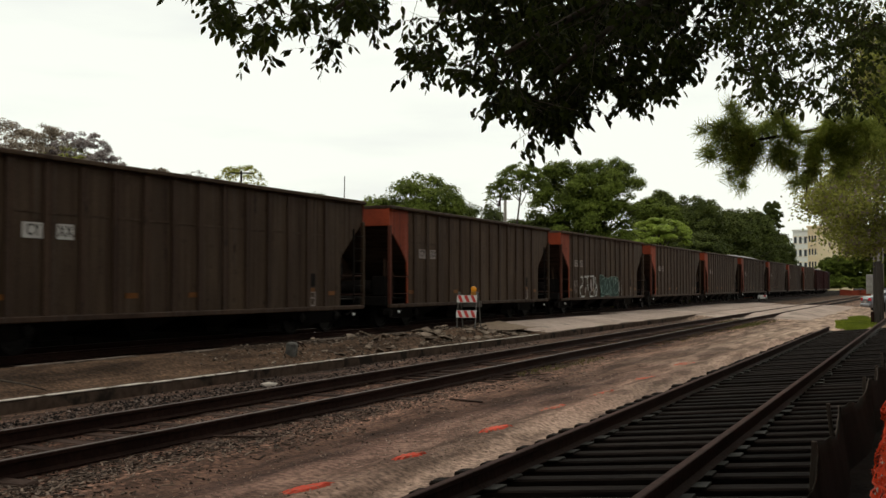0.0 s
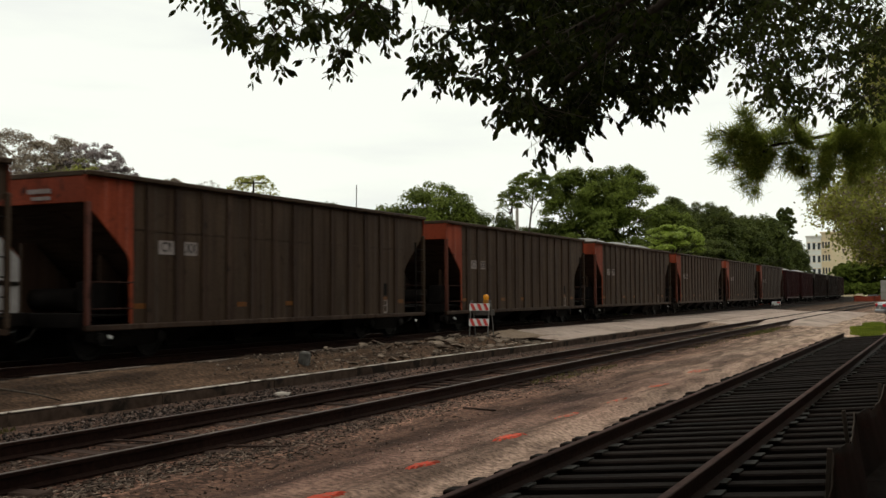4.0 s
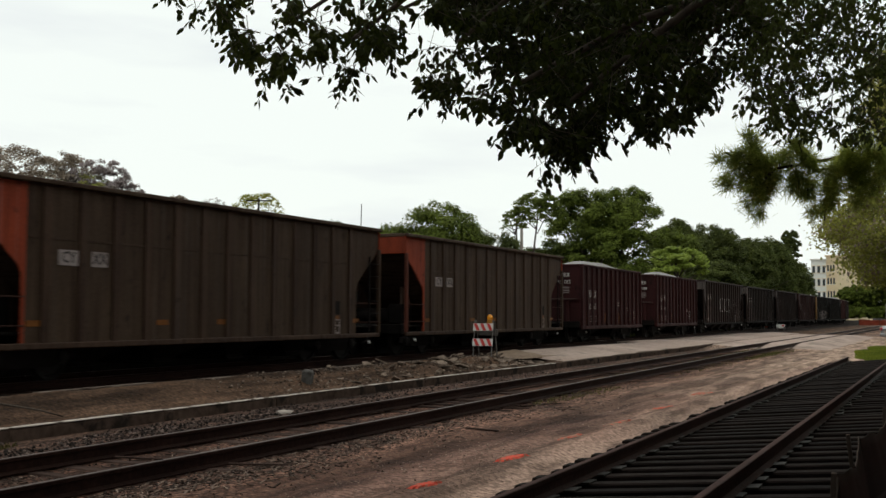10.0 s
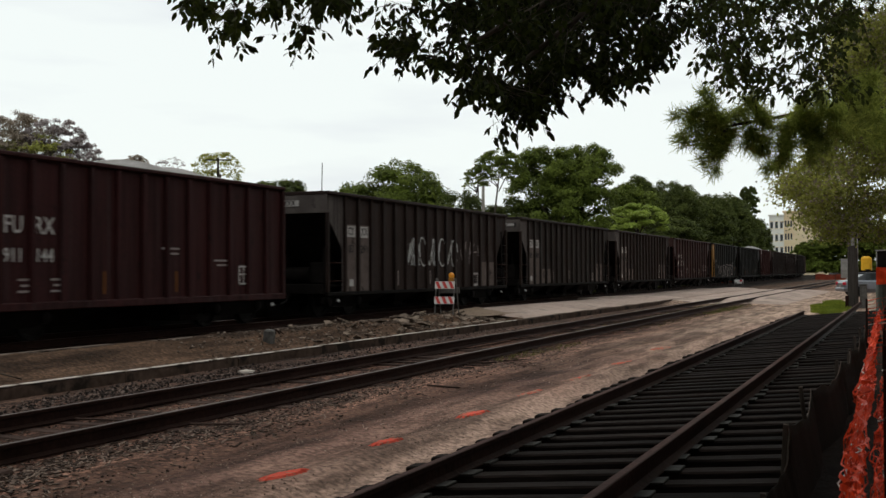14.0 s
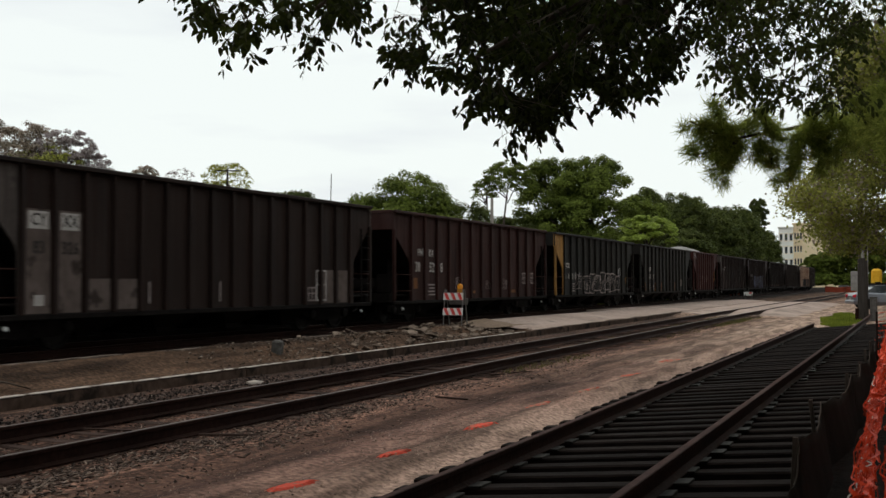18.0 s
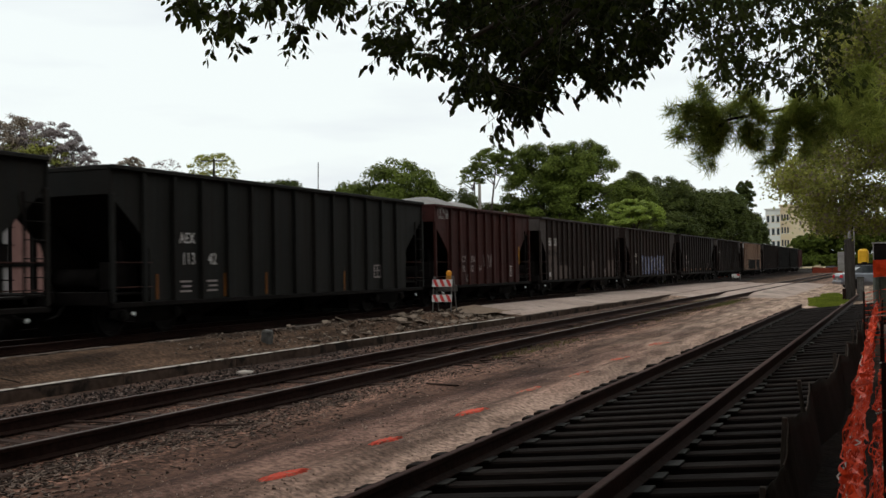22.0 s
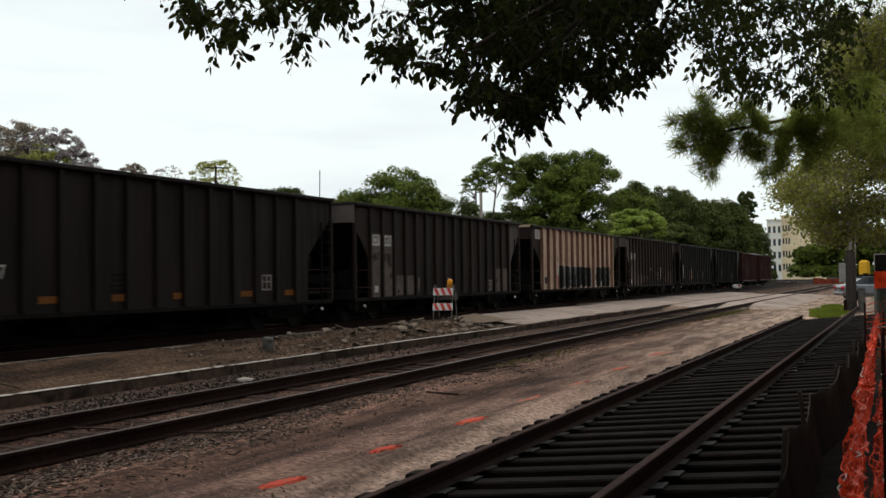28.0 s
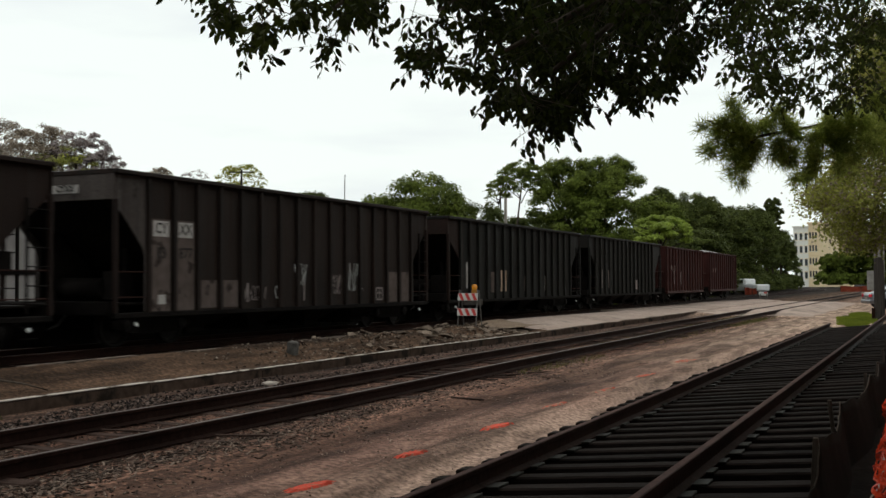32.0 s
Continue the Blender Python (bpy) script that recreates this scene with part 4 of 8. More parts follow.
def hopper_car(q0, q1, side, end, label, marks=(), heap=0.0, ribs=(1.05, 0.813), rib_depth=0.09, rib_paint=None, seed=0, rib_w=0.12, top=LOW_TOP, flip=False):
    """An open hopper car with sloping ends over open platforms; near side at +x."""
    length = q1 - q0
    half = length / 2
    car = empty("hopper_car", pose(TRAIN_X, (q0 + q1) / 2, TRAIN_RAIL), label, "freight car", "cars of the freight train")
    open_l = 1.35 if end not in (grey_paint,) else 1.05
    inner = half - open_l
    eave = top - 0.54
    # open ends and sills are darker than the sides: shade in their colour
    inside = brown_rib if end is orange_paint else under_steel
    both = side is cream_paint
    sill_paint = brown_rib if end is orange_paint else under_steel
    body_shape = [(-inner, SILL), (inner, SILL), (inner, top), (-inner, top)]
    # the cut follows the sloping floor down to a flange, and the flange goes straight down
    k = open_l / 1.35
    end_shape = [(0, eave), (0.08 * k, eave - 0.05), (0.62 * k, eave - 0.48), (1.18 * k, eave - 0.96), (1.26 * k, eave - 1.12), (1.27 * k, SILL), (open_l, SILL), (open_l, top), (0, top)]
    for x, face in ((HALF_W - 0.11, "side_sheet"), (-HALF_W + 0.11, "side_sheet")):
        part(face, slab_mesh(body_shape, 0.03, side), None, car, m=pose(x, 0, 0))
        for s in (-1, 1):
            shape = [(s * (half - y), z) for y, z in end_shape]
            part("end_side_sheet", slab_mesh([(round(a, 3), round(b, 3)) for a, b in shape], 0.032, end if (s < 0) != flip or both else side), None, car, m=pose(x, 0, 0))
    y = -half + ribs[0]
    while y < inner + 0.05:
        for x in (HALF_W - 0.095 + rib_depth / 2, -HALF_W + 0.095 - rib_depth / 2):
            box("side_post", car, rib_paint or side, x, y, (top + SILL) / 2, rib_depth, rib_w, top - SILL - 0.02, bevel=0.015)
            # pale front over the post, whose brown sides hold rust and painted shade
            if side is cream_paint:
                box("post_face", car, cream_paint, x + math.copysign(rib_depth / 2 + 0.003, x), y, (top + SILL) / 2, 0.008, rib_w - 0.01, top - SILL - 0.04, bevel=0)
        y += ribs[1]
    for x in (HALF_W - 0.045, -HALF_W + 0.045):
        box("top_chord", car, black_paint if side is cream_paint else side, x, 0, top + 0.03, 0.15, length, 0.10, bevel=0.02)
        box("side_sill", car, sill_paint, x - math.copysign(0.03, x), 0, SILL - 0.03, 0.10, length, 0.12, bevel=0.02)
    for s in (-1, 1):
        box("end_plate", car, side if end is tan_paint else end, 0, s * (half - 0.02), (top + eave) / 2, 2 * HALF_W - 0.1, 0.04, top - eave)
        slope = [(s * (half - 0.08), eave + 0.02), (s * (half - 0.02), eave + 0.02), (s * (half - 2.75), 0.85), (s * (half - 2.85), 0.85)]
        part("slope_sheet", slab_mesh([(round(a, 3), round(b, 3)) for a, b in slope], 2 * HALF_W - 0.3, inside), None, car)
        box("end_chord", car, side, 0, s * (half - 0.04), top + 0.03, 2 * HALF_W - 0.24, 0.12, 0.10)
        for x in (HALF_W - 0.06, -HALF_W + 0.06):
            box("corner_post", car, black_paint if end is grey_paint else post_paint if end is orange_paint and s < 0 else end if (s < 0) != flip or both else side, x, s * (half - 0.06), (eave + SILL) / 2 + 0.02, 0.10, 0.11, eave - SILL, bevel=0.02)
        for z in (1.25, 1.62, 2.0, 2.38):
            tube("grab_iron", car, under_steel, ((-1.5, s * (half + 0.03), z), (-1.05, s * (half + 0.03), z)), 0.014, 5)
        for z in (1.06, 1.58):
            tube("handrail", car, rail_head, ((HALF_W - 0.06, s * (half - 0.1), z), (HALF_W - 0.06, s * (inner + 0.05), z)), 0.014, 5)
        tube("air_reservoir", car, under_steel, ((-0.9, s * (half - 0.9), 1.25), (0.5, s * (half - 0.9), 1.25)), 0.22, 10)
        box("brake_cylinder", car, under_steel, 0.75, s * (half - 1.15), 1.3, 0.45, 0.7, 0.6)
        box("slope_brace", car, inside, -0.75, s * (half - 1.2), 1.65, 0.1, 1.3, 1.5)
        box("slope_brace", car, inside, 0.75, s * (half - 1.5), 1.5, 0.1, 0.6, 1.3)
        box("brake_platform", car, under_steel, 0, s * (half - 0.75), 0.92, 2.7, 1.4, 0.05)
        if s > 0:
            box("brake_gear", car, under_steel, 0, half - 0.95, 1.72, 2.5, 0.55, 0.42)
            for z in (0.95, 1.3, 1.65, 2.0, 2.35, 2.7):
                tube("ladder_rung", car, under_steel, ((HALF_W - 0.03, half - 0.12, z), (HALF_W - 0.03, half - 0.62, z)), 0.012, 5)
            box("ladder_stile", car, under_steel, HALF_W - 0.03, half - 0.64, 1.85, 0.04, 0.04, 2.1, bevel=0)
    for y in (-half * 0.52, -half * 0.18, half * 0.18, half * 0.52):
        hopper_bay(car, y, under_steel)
    part("gravel_load", load_mesh(2 * half - 0.4, 2 * HALF_W - 0.28, heap if heap else 0.15, seed), None, car, "grey gravel load", pose(0, 0, top - (0.06 if heap else 0.55)))
    couplers(car, half)
    for s in (-1, 1):
        truck(car, s * (half - 1.75))
    dress(car, half, marks)
    return car


def gondola_car(q0, q1, side, label, marks=(), heap=0.45, ribs=14, seed=0):
    """A high-sided car with flat riveted ends."""
    length = q1 - q0
    half = length / 2
    top = LOW_TOP - 0.06
    car = empty("gondola_car", pose(TRAIN_X, (q0 + q1) / 2, TRAIN_RAIL), label, "freight car", "cars of the freight train")
    for x in (HALF_W - 0.11, -HALF_W + 0.11):
        box("side_sheet", car, side, x, 0, (top + SILL) / 2, 0.04, length - 0.04, top - SILL)
        box("top_chord", car, side, x + math.copysign(0.05, x), 0, top + 0.03, 0.14, length, 0.09, bevel=0.02)
        box("side_sill", car, side, x + math.copysign(0.05, x), 0, SILL - 0.02, 0.12, length, 0.16, bevel=0.02)
        for i in range(ribs):
            y = (-half + 0.08) + (length - 0.16) * i / (ribs - 1)
            box("side_post", car, side, x + math.copysign(0.06, x), y, (top + SILL) / 2, 0.10, 0.14, top - SILL - 0.04, bevel=0.03)
    for s in (-1, 1):
        box("end_sheet", car, side, 0, s * (half - 0.03), (top + SILL) / 2, 2 * HALF_W - 0.26, 0.04, top - SILL)
        box("end_chord", car, side, 0, s * (half - 0.02), top + 0.03, 2 * HALF_W - 0.3, 0.12, 0.09)
        for x in (-0.35, 0.35):
            box("end_post", car, side, x * 2.6, s * (half + 0.03), (1.9 + SILL) / 2, 0.12, 0.09, 1.9 - SILL)
        box("end_beam", car, side, 0, s * (half + 0.03), 1.95, 2.7, 0.09, 0.12)
        for z in (1.0, 1.35, 1.7, 2.05, 2.4):
            tube("ladder_rung", car, side, ((-1.5, s * (half + 0.05), z), (-1.1, s * (half + 0.05), z)), 0.014, 5)
        tube("handrail", car, pale_panel, ((-0.2, s * (half + 0.1), 1.98), (1.3, s * (half + 0.1), 1.98)), 0.014, 5)
    for y in (-half * 0.4, half * 0.4):
        hopper_bay(car, y, under_steel)
    part("gravel_load", load_mesh(length - 0.3, 2 * HALF_W - 0.3, heap, seed), None, car, "grey gravel load", pose(0, 0, top - 0.1))
    couplers(car, half)
    for s in (-1, 1):
        truck(car, s * (half - 1.5))
    dress(car, half, marks)
    return car


def dress(car, half, marks):
    """Lettering, plates, tape and spray paint. Distances run from the car's near end."""
    for mark in marks:
        if mark[0] == "seam":
            box("seam_strip", car, brown_paint, HALF_W - 0.088, 0, 2.66, 0.016, 2 * half - 2.8, 0.03, bevel=0)
            continue
        kind, y, z, *a = mark
        y0 = y - half
        if kind == "text":
            body, size, material = a
            on_side("lettering", text_mesh(body, size, material, 0.85, 0.004), car, y0, z)
        elif kind == "end_text":
            body, size, material = a
            part("lettering", text_mesh(body, size, material, 0.9, 0.006), None, car, "", pose(y, -half - 0.045, z, 90, 0, 0))
        elif kind == "end_panel":
            w, h, material = a
            box("end_stencil", car, material, y, -half - 0.03, z, w, 0.012, h, bevel=0)
        elif kind == "panel":
            w, h, material = a
            box("painted_patch", car, material, HALF_W - 0.092, y0, z, 0.008, w, h, bevel=0)
        elif kind == "plate":
            w, h, material = a
            box("stencil_plate", car, material, HALF_W - 0.086, y0, z, 0.008, w, h, bevel=0)
        elif kind == "tape":
            w, h, material = a
            box("reflective_tape", car, material, HALF_W - 0.09, y0, z, 0.012, w, h, bevel=0)
        elif kind == "frame":
            w, h, material = a
            for dy, dz, sy, sz in ((0, h / 2, w, 0.04), (0, -h / 2, w, 0.04), (-w / 2, 0, 0.04, h), (w / 2, 0, 0.04, h), (0, 0, 0.04, h), (0, 0.02, w, 0.03)):
                box("stencil_box", car, material, HALF_W - 0.09, y0 + dy, z + dz, 0.008, sy, sz, bevel=0)
        elif kind == "tag":
            seed, length, height, count, width, material = a
            for stroke in scribble(seed, length, height, count):
                part("spray_stroke", ribbon_mesh([stroke], width, material), None, car, "", pose(HALF_W - (0.034 if material is spray_mint else 0.080), y0, z))
        elif kind == "outline_tag":
            width, material, fill = a
            lines = (((0, 165), (60, 155), (95, 200), (80, 260), (0, 290), (-30, 330), (20, 400), (110, 405), (160, 405)), ((150, 160), (200, 150), (245, 165), (265, 210), (280, 280), (300, 335)), ((330, 145), (280, 150), (262, 190)), ((375, 150), (515, 145), (520, 300), (515, 405), (370, 405), (365, 340)),
                     ((570, 240), (575, 165), (605, 165), (610, 270), (660, 265)), ((570, 300), (575, 400), (660, 395), (665, 320), (655, 290), (600, 300)), ((615, 385), (620, 330), (632, 340), (630, 385)))
            for pts in lines:
                part("spray_stroke", ribbon_mesh([[((p - 330) / 250.0, (275 - q) / 267.0) for p, q in pts]], width, material), None, car, "", pose(HALF_W - 0.047, y0, z))
            for pts in (((400, 185), (430, 195), (470, 330), (440, 345), (370, 265)), ((165, 290), (240, 290), (200, 345), (165, 400)), ((485, 190), (512, 190), (512, 320), (500, 260))):
                part("spray_patch", slab_mesh([((p - 330) / 250.0, (275 - q) / 267.0) for p, q in pts], 0.004, fill), None, car, "", pose(HALF_W - 0.050, y0, z))
        elif kind == "mural":
            letters, posts = a
            for i, (l0, l1, lo, hi, lean, eyes) in enumerate(letters):
                mid, high = (l0 + l1) / 2, (lo + hi) / 2
                shape = [(p + lean * q, q) for p, q in blob(60 + i, (l1 - l0) * 1.0, (hi - lo) * 0.95, 34)]
                part("spray_outline", slab_mesh([(p + math.copysign(0.035, p), q + math.copysign(0.035, q)) for p, q in shape], 0.003, spray_white), None, car, "white outline of a sprayed letter", pose(HALF_W - 0.0885, mid - half, high))
                part("spray_letter", slab_mesh(shape, 0.003, spray_black), None, car, "thick black sprayed letter", pose(HALF_W - 0.0855, mid - half, high))
                seam = [(l0 - half + 0.03 * math.sin(9 * q + i), lo + (hi - lo) * q) for q in (0.02, 0.25, 0.5, 0.75, 0.97)]
                part("spray_outline", ribbon_mesh([seam], 0.045, spray_white), None, car, "white line between two letters", pose(HALF_W - 0.078, 0, 0))
                for ey, ez, ew, eh in eyes:
                    ew, eh = 1.4 * ew, 1.25 * eh
                    eye = [(-ew / 2, 0.1 * eh), (-0.1 * ew, eh / 2), (ew / 2, 0.2 * eh), (0.3 * ew, -eh / 2), (-0.35 * ew, -0.4 * eh)]
                    ring = part("spray_letter_eye", slab_mesh(eye, 0.003, spray_white), None, car, "", pose(HALF_W - 0.0825, l0 + ey - half, ez))
                    if ew < 0.22:
                        part("eye_fill", slab_mesh([(p * 0.45, q * 0.5) for p, q in eye], 0.003, spray_black), None, ring, "", pose(0.003, 0, 0))
                for py in posts:
                    if l0 - 0.04 < py <= l1 + 0.04:
                        box("sprayed_post", car, spray_black, HALF_W - 0.095 + POST_DEPTH / 2, py - half, high, POST_DEPTH + 0.03, 0.132, (hi - lo) * 0.98, bevel=0)
        elif kind == "strokes":
            width, material = a
            for pts in (((-0.75, 0.1), (-0.62, -0.25), (-0.4, -0.1), (-0.2, 0.42), (-0.28, 0.05), (-0.36, -0.5)), ((0.22, 0.4), (0.14, 0.05), (0.06, -0.4)), ((0.62, 0.35), (0.35, 0.12), (0.14, -0.02)), ((0.14, -0.02), (0.5, 0.02), (0.85, 0.06)), ((0.95, 0.3), (1.0, 0.1), (0.93, -0.1))):
                part("spray_stroke", ribbon_mesh([pts], width, material), None, car, "", pose(HALF_W - 0.080, y0, z))
        elif kind == "chunks":
            seed, length, height, count, rim, fill = a
            r = random.Random(seed)
            step = length / count
            lift = 0.046 if rim is spray_mint else 0.0  # over the shallow ribs
            for i in range(count):
                shape = blob(seed + i, step * r.uniform(1.0, 1.22), height * r.uniform(0.8, 1.08), 22)
                lean = r.uniform(-0.2, 0.3)
                yy, zz = y0 - length / 2 + step * (i + 0.5), z + r.uniform(-0.06, 0.06)
                big = [(p + lean * q, q) for p, q in shape]
                part("spray_outline", slab_mesh(big, 0.003, rim), None, car, "", pose(HALF_W - 0.0885 + lift, yy, zz))
                part("spray_letter", slab_mesh([(p * 0.94, q * 0.955) for p, q in big], 0.003, fill), None, car, "", pose(HALF_W - 0.0855 + lift, yy, zz))
                ox, oz = r.uniform(-0.22, 0.22) * step, r.uniform(-0.3, 0.3) * height
                hole = [(p * 0.09 + ox + q * 0.1, q * 0.36 + oz) for p, q in big]
                part("spray_letter_eye", slab_mesh(hole, 0.003, rim), None, car, "", pose(HALF_W - 0.0825 + lift, yy, zz))
        elif kind == "bubbles":
            seed, length, height, count, width, material = a
            r = random.Random(seed)
            step = length / count
            for i in range(count):
                lean = r.uniform(-0.15, 0.35)
                shape = [(p + lean * q, q) for p, q in blob(seed + i, step * r.uniform(1.0, 1.3), height * r.uniform(0.75, 1.1), 16)]
                ox, oz = r.uniform(-0.12, 0.12) * step, r.uniform(-0.2, 0.2) * height
                eye = [(p * 0.16 + ox + q * 0.12, q * 0.4 + oz) for p, q in shape]
                for name, line, w in (("spray_outline", shape + shape[:2], width), ("spray_stroke", eye[:11], width * 0.8)):
                    part(name, ribbon_mesh([line], w, material), None, car, "", pose(HALF_W + 0.004, y0 - length / 2 + step * (i + 0.5), z + r.uniform(-0.06, 0.06)))
        elif kind == "blob":
            seed, length, height, material, proud = a
            part("spray_patch", slab_mesh(blob(seed, length, height), 0.004, material), None, car, "", pose(HALF_W - 0.089 + proud, y0, z))


def stencil(y, z, body, panel=white_mark, ink=dark_mark, w=0.62, h=0.42, size=0.42):
    return [("plate", y, z, w, h, panel), ("text", y, z, body, size, ink)]


def small_lines(y, z, rows, material, w=0.5):
    return [("panel", y + 0.04 * (i % 2), z - 0.11 * i, w * (1 - 0.2 * (i % 3 == 1)), 0.045, material) for i in range(rows)]


def brown_marks(extra=(), tapes=(1.55, 5.0, 7.0, 12.9), faded=False):
    plate = faint_mark if faded else white_mark
    m = stencil(2.35, 2.32, "CY", plate, dark_mark, 0.48, 0.29, 0.3) + stencil(3.15, 2.32, "XX", plate, dark_mark, 0.42, 0.29, 0.3)
    m += [("end_panel", 0.35, 3.36, 0.62, 0.09, faint_mark), ("end_panel", 0.4, 3.22, 0.5, 0.07, faint_mark)]
    for y in tapes:
        m.append(("tape", y, 1.1, 0.36, 0.11, amber_mark))
    m += [("frame", 11.85, 0.96, 0.42, 0.36, faint_mark), ("panel", 11.85, 1.45, 0.45, 0.35, under_steel), ("tape", 11.85, 1.19, 0.4, 0.1, amber_mark)]
    m.append(("seam",))
    return m + list(extra)


def pale_marks(numbers="83", more="877", low=True, end_text=True):
    """The grey stencil panels of the sooty cars."""
    m = [("panel", 1.46, 1.73, 0.64, 1.95, pale_panel), ("panel", 2.27, 1.73, 0.64, 1.95, pale_panel)]
    m += stencil(1.47, 2.5, "CY", w=0.5, h=0.33, size=0.33) + stencil(2.28, 2.5, "XX", w=0.48, h=0.33, size=0.33)
    m += [("text", 1.48, 1.98, numbers, 0.34, dark_mark), ("text", 2.28, 1.98, more, 0.34, dark_mark)]
    if low:
        m += [("panel", 3.08, 1.1, 0.64, 0.62, pale_panel), ("panel", 3.9, 1.1, 0.62, 0.62, pale_panel)]
    m += [("panel", 12.03, 1.22, 0.64, 0.9, pale_panel), ("panel", 12.84, 1.22, 0.62, 0.9, pale_panel), ("frame", 11.22, 1.02, 0.38, 0.34, faint_mark)]
    m += [("tape", y, 1.12, 0.045, 0.46, faint_mark) for y in (4.6, 7.1, 10.0)] + [("plate", 1.5, 1.0, 0.24, 0.2, white_mark)]
    if end_text:
        m += [("end_panel", 0.3, 3.27, 0.7, 0.17, white_mark), ("end_text", 0.3, 3.27, "CYXX", 0.19, dark_mark)]
    if more == "484":
        m += [("end_panel", 1.05, 3.27, 0.66, 0.17, dark_mark), ("end_text", 1.05, 3.27, numbers + more, 0.2, white_mark)]
    return m


BROWN = "faded brown hopper car with rusty orange end"
train = []
for q0, q1, heap, faded, extra in (
    (11.9, 26.55, 0, False, []),
    (28.1, 42.7, 0, True, []),
    (44.3, 58.95, 0, True, [("outline_tag", 4.2, 1.27, 0.085, spray_white, faint_mark),
                          ("chunks", 7.7, 1.26, 8, 3.3, 1.0, 4, spray_mint, spray_teal), ("tag", 7.7, 1.27, 10, 3.1, 0.8, 4, 0.025, spray_mint), ("tag", 9.9, 1.2, 11, 0.7, 0.75, 3, 0.04, spray_white), ("tag", 2.2, 1.25, 12, 0.7, 0.6, 3, 0.03, faint_mark)]),
    (60.75, 75.2, 0, True, []),
    (76.8, 91.4, 0, True, []),
    (93.05, 107.9, 0.55, True, []),
    (109.5, 124.0, 0, True, []),
    (125.6, 139.8, 0, True, []),
    (141.4, 155.6, 0, True, []),
):
    train.append(hopper_car(q0, q1, brown_paint, orange_paint, BROWN + (" and heaped gravel" if heap else " and spray-painted lettering" if extra else ""), brown_marks(extra, faded=faded), heap, ribs=(1.8, 0.9), rib_depth=0.045, rib_paint=brown_rib, rib_w=0.2, seed=int(q0), top=TOP))
for q0, q1, number in ((158.2, 168.1, "911162"), (171.3, 181.6, "911144")):
    a, b = number[:3], number[3:]
    marks = [("text", 1.2, 2.2, "FU", 0.46, white_mark), ("text", 1.95, 2.2, "RX", 0.46, white_mark), ("text", 1.2, 1.64, a, 0.36, white_mark), ("text", 1.96, 1.64, b, 0.36, white_mark),
             ("end_text", 0.72, 3.05, "FURX", 0.24, white_mark), ("end_text", 0.72, 2.74, number, 0.23, white_mark), ("frame", 8.5, 1.25, 0.36, 0.42, white_mark)]
    marks += small_lines(1.5, 1.2, 3, faint_mark, 0.36) + small_lines(2.3, 1.2, 3, faint_mark, 0.32) + small_lines(5.7, 1.85, 2, faint_mark, 0.6) + small_lines(7.6, 1.6, 2, faint_mark, 0.6)
    marks += [("end_panel", 0.78, 2.5 - 0.08 * i, 0.4 - 0.04 * (i % 2), 0.03, faint_mark) for i in range(4)]
    marks += [("tape", y, 1.12, 0.07, 0.46, amber_mark) for y in (0.8, 3.6, 5.9, 7.9)]
    train.append(gondola_car(q0, q1, maroon_paint, "dark maroon gondola car with heaped gravel and white lettering", marks, 0.55, seed=int(q0)))
SOOT = "sooty black hopper car with pale stencil panels and grey end"
train.append(hopper_car(183.8, 198.3, black_paint, grey_paint, "sooty black hopper car with grey end and thin white scrawl", pale_marks("83", "291", low=False) + [("tag", 7.3, 1.98, 21, 4.3, 1.0, 8, 0.06, spray_white), ("strokes", 10.5, 2.0, 0.045, faint_mark), ("frame", 11.22, 1.02, 0.44, 0.44, white_mark)], 0, seed=3))
train.append(hopper_car(200.0, 214.3, soot_paint, grey_paint, SOOT, pale_marks("83", "484"), 0, seed=4))
train.append(hopper_car(216.0, 230.5, black_paint, grey_paint, SOOT, pale_marks("83", "326") + [("frame", 11.7, 1.25, 0.5, 0.8, white_mark)], 0, seed=5))
train.append(hopper_car(232.0, 246.8, oxide_paint, oxide_paint, "dull red oxide hopper car with white lettering", [("text", 2.0, 2.3, "PM", 0.34, white_mark), ("text", 2.85, 2.3, "RX", 0.34, white_mark), ("text", 1.8, 1.82, "38", 0.46, white_mark), ("text", 2.9, 1.82, "52", 0.46, white_mark), ("text", 3.7, 1.82, "8", 0.46, white_mark), ("tag", 5.2, 1.3, 81, 0.6, 0.45, 4, 0.014, faint_mark), ("tag", 8.0, 1.25, 82, 0.5, 0.35, 3, 0.014, faint_mark), ("tag", 9.7, 1.25, 83, 0.7, 0.4, 5, 0.014, faint_mark), ("frame", 12.1, 1.5, 0.42, 0.42, faint_mark), ("frame", 13.1, 1.5, 0.42, 0.42, faint_mark), ("tape", 1.6, 1.3, 0.4, 0.35, amber_mark), ("tape", 6.5, 0.98, 0.5, 0.1, amber_mark), ("tape", 10.75, 0.98, 0.5, 0.12, amber_mark)] + small_lines(2.9, 1.25, 4, faint_mark, 0.5), 0, ribs=(1.3, 1.0), seed=6))
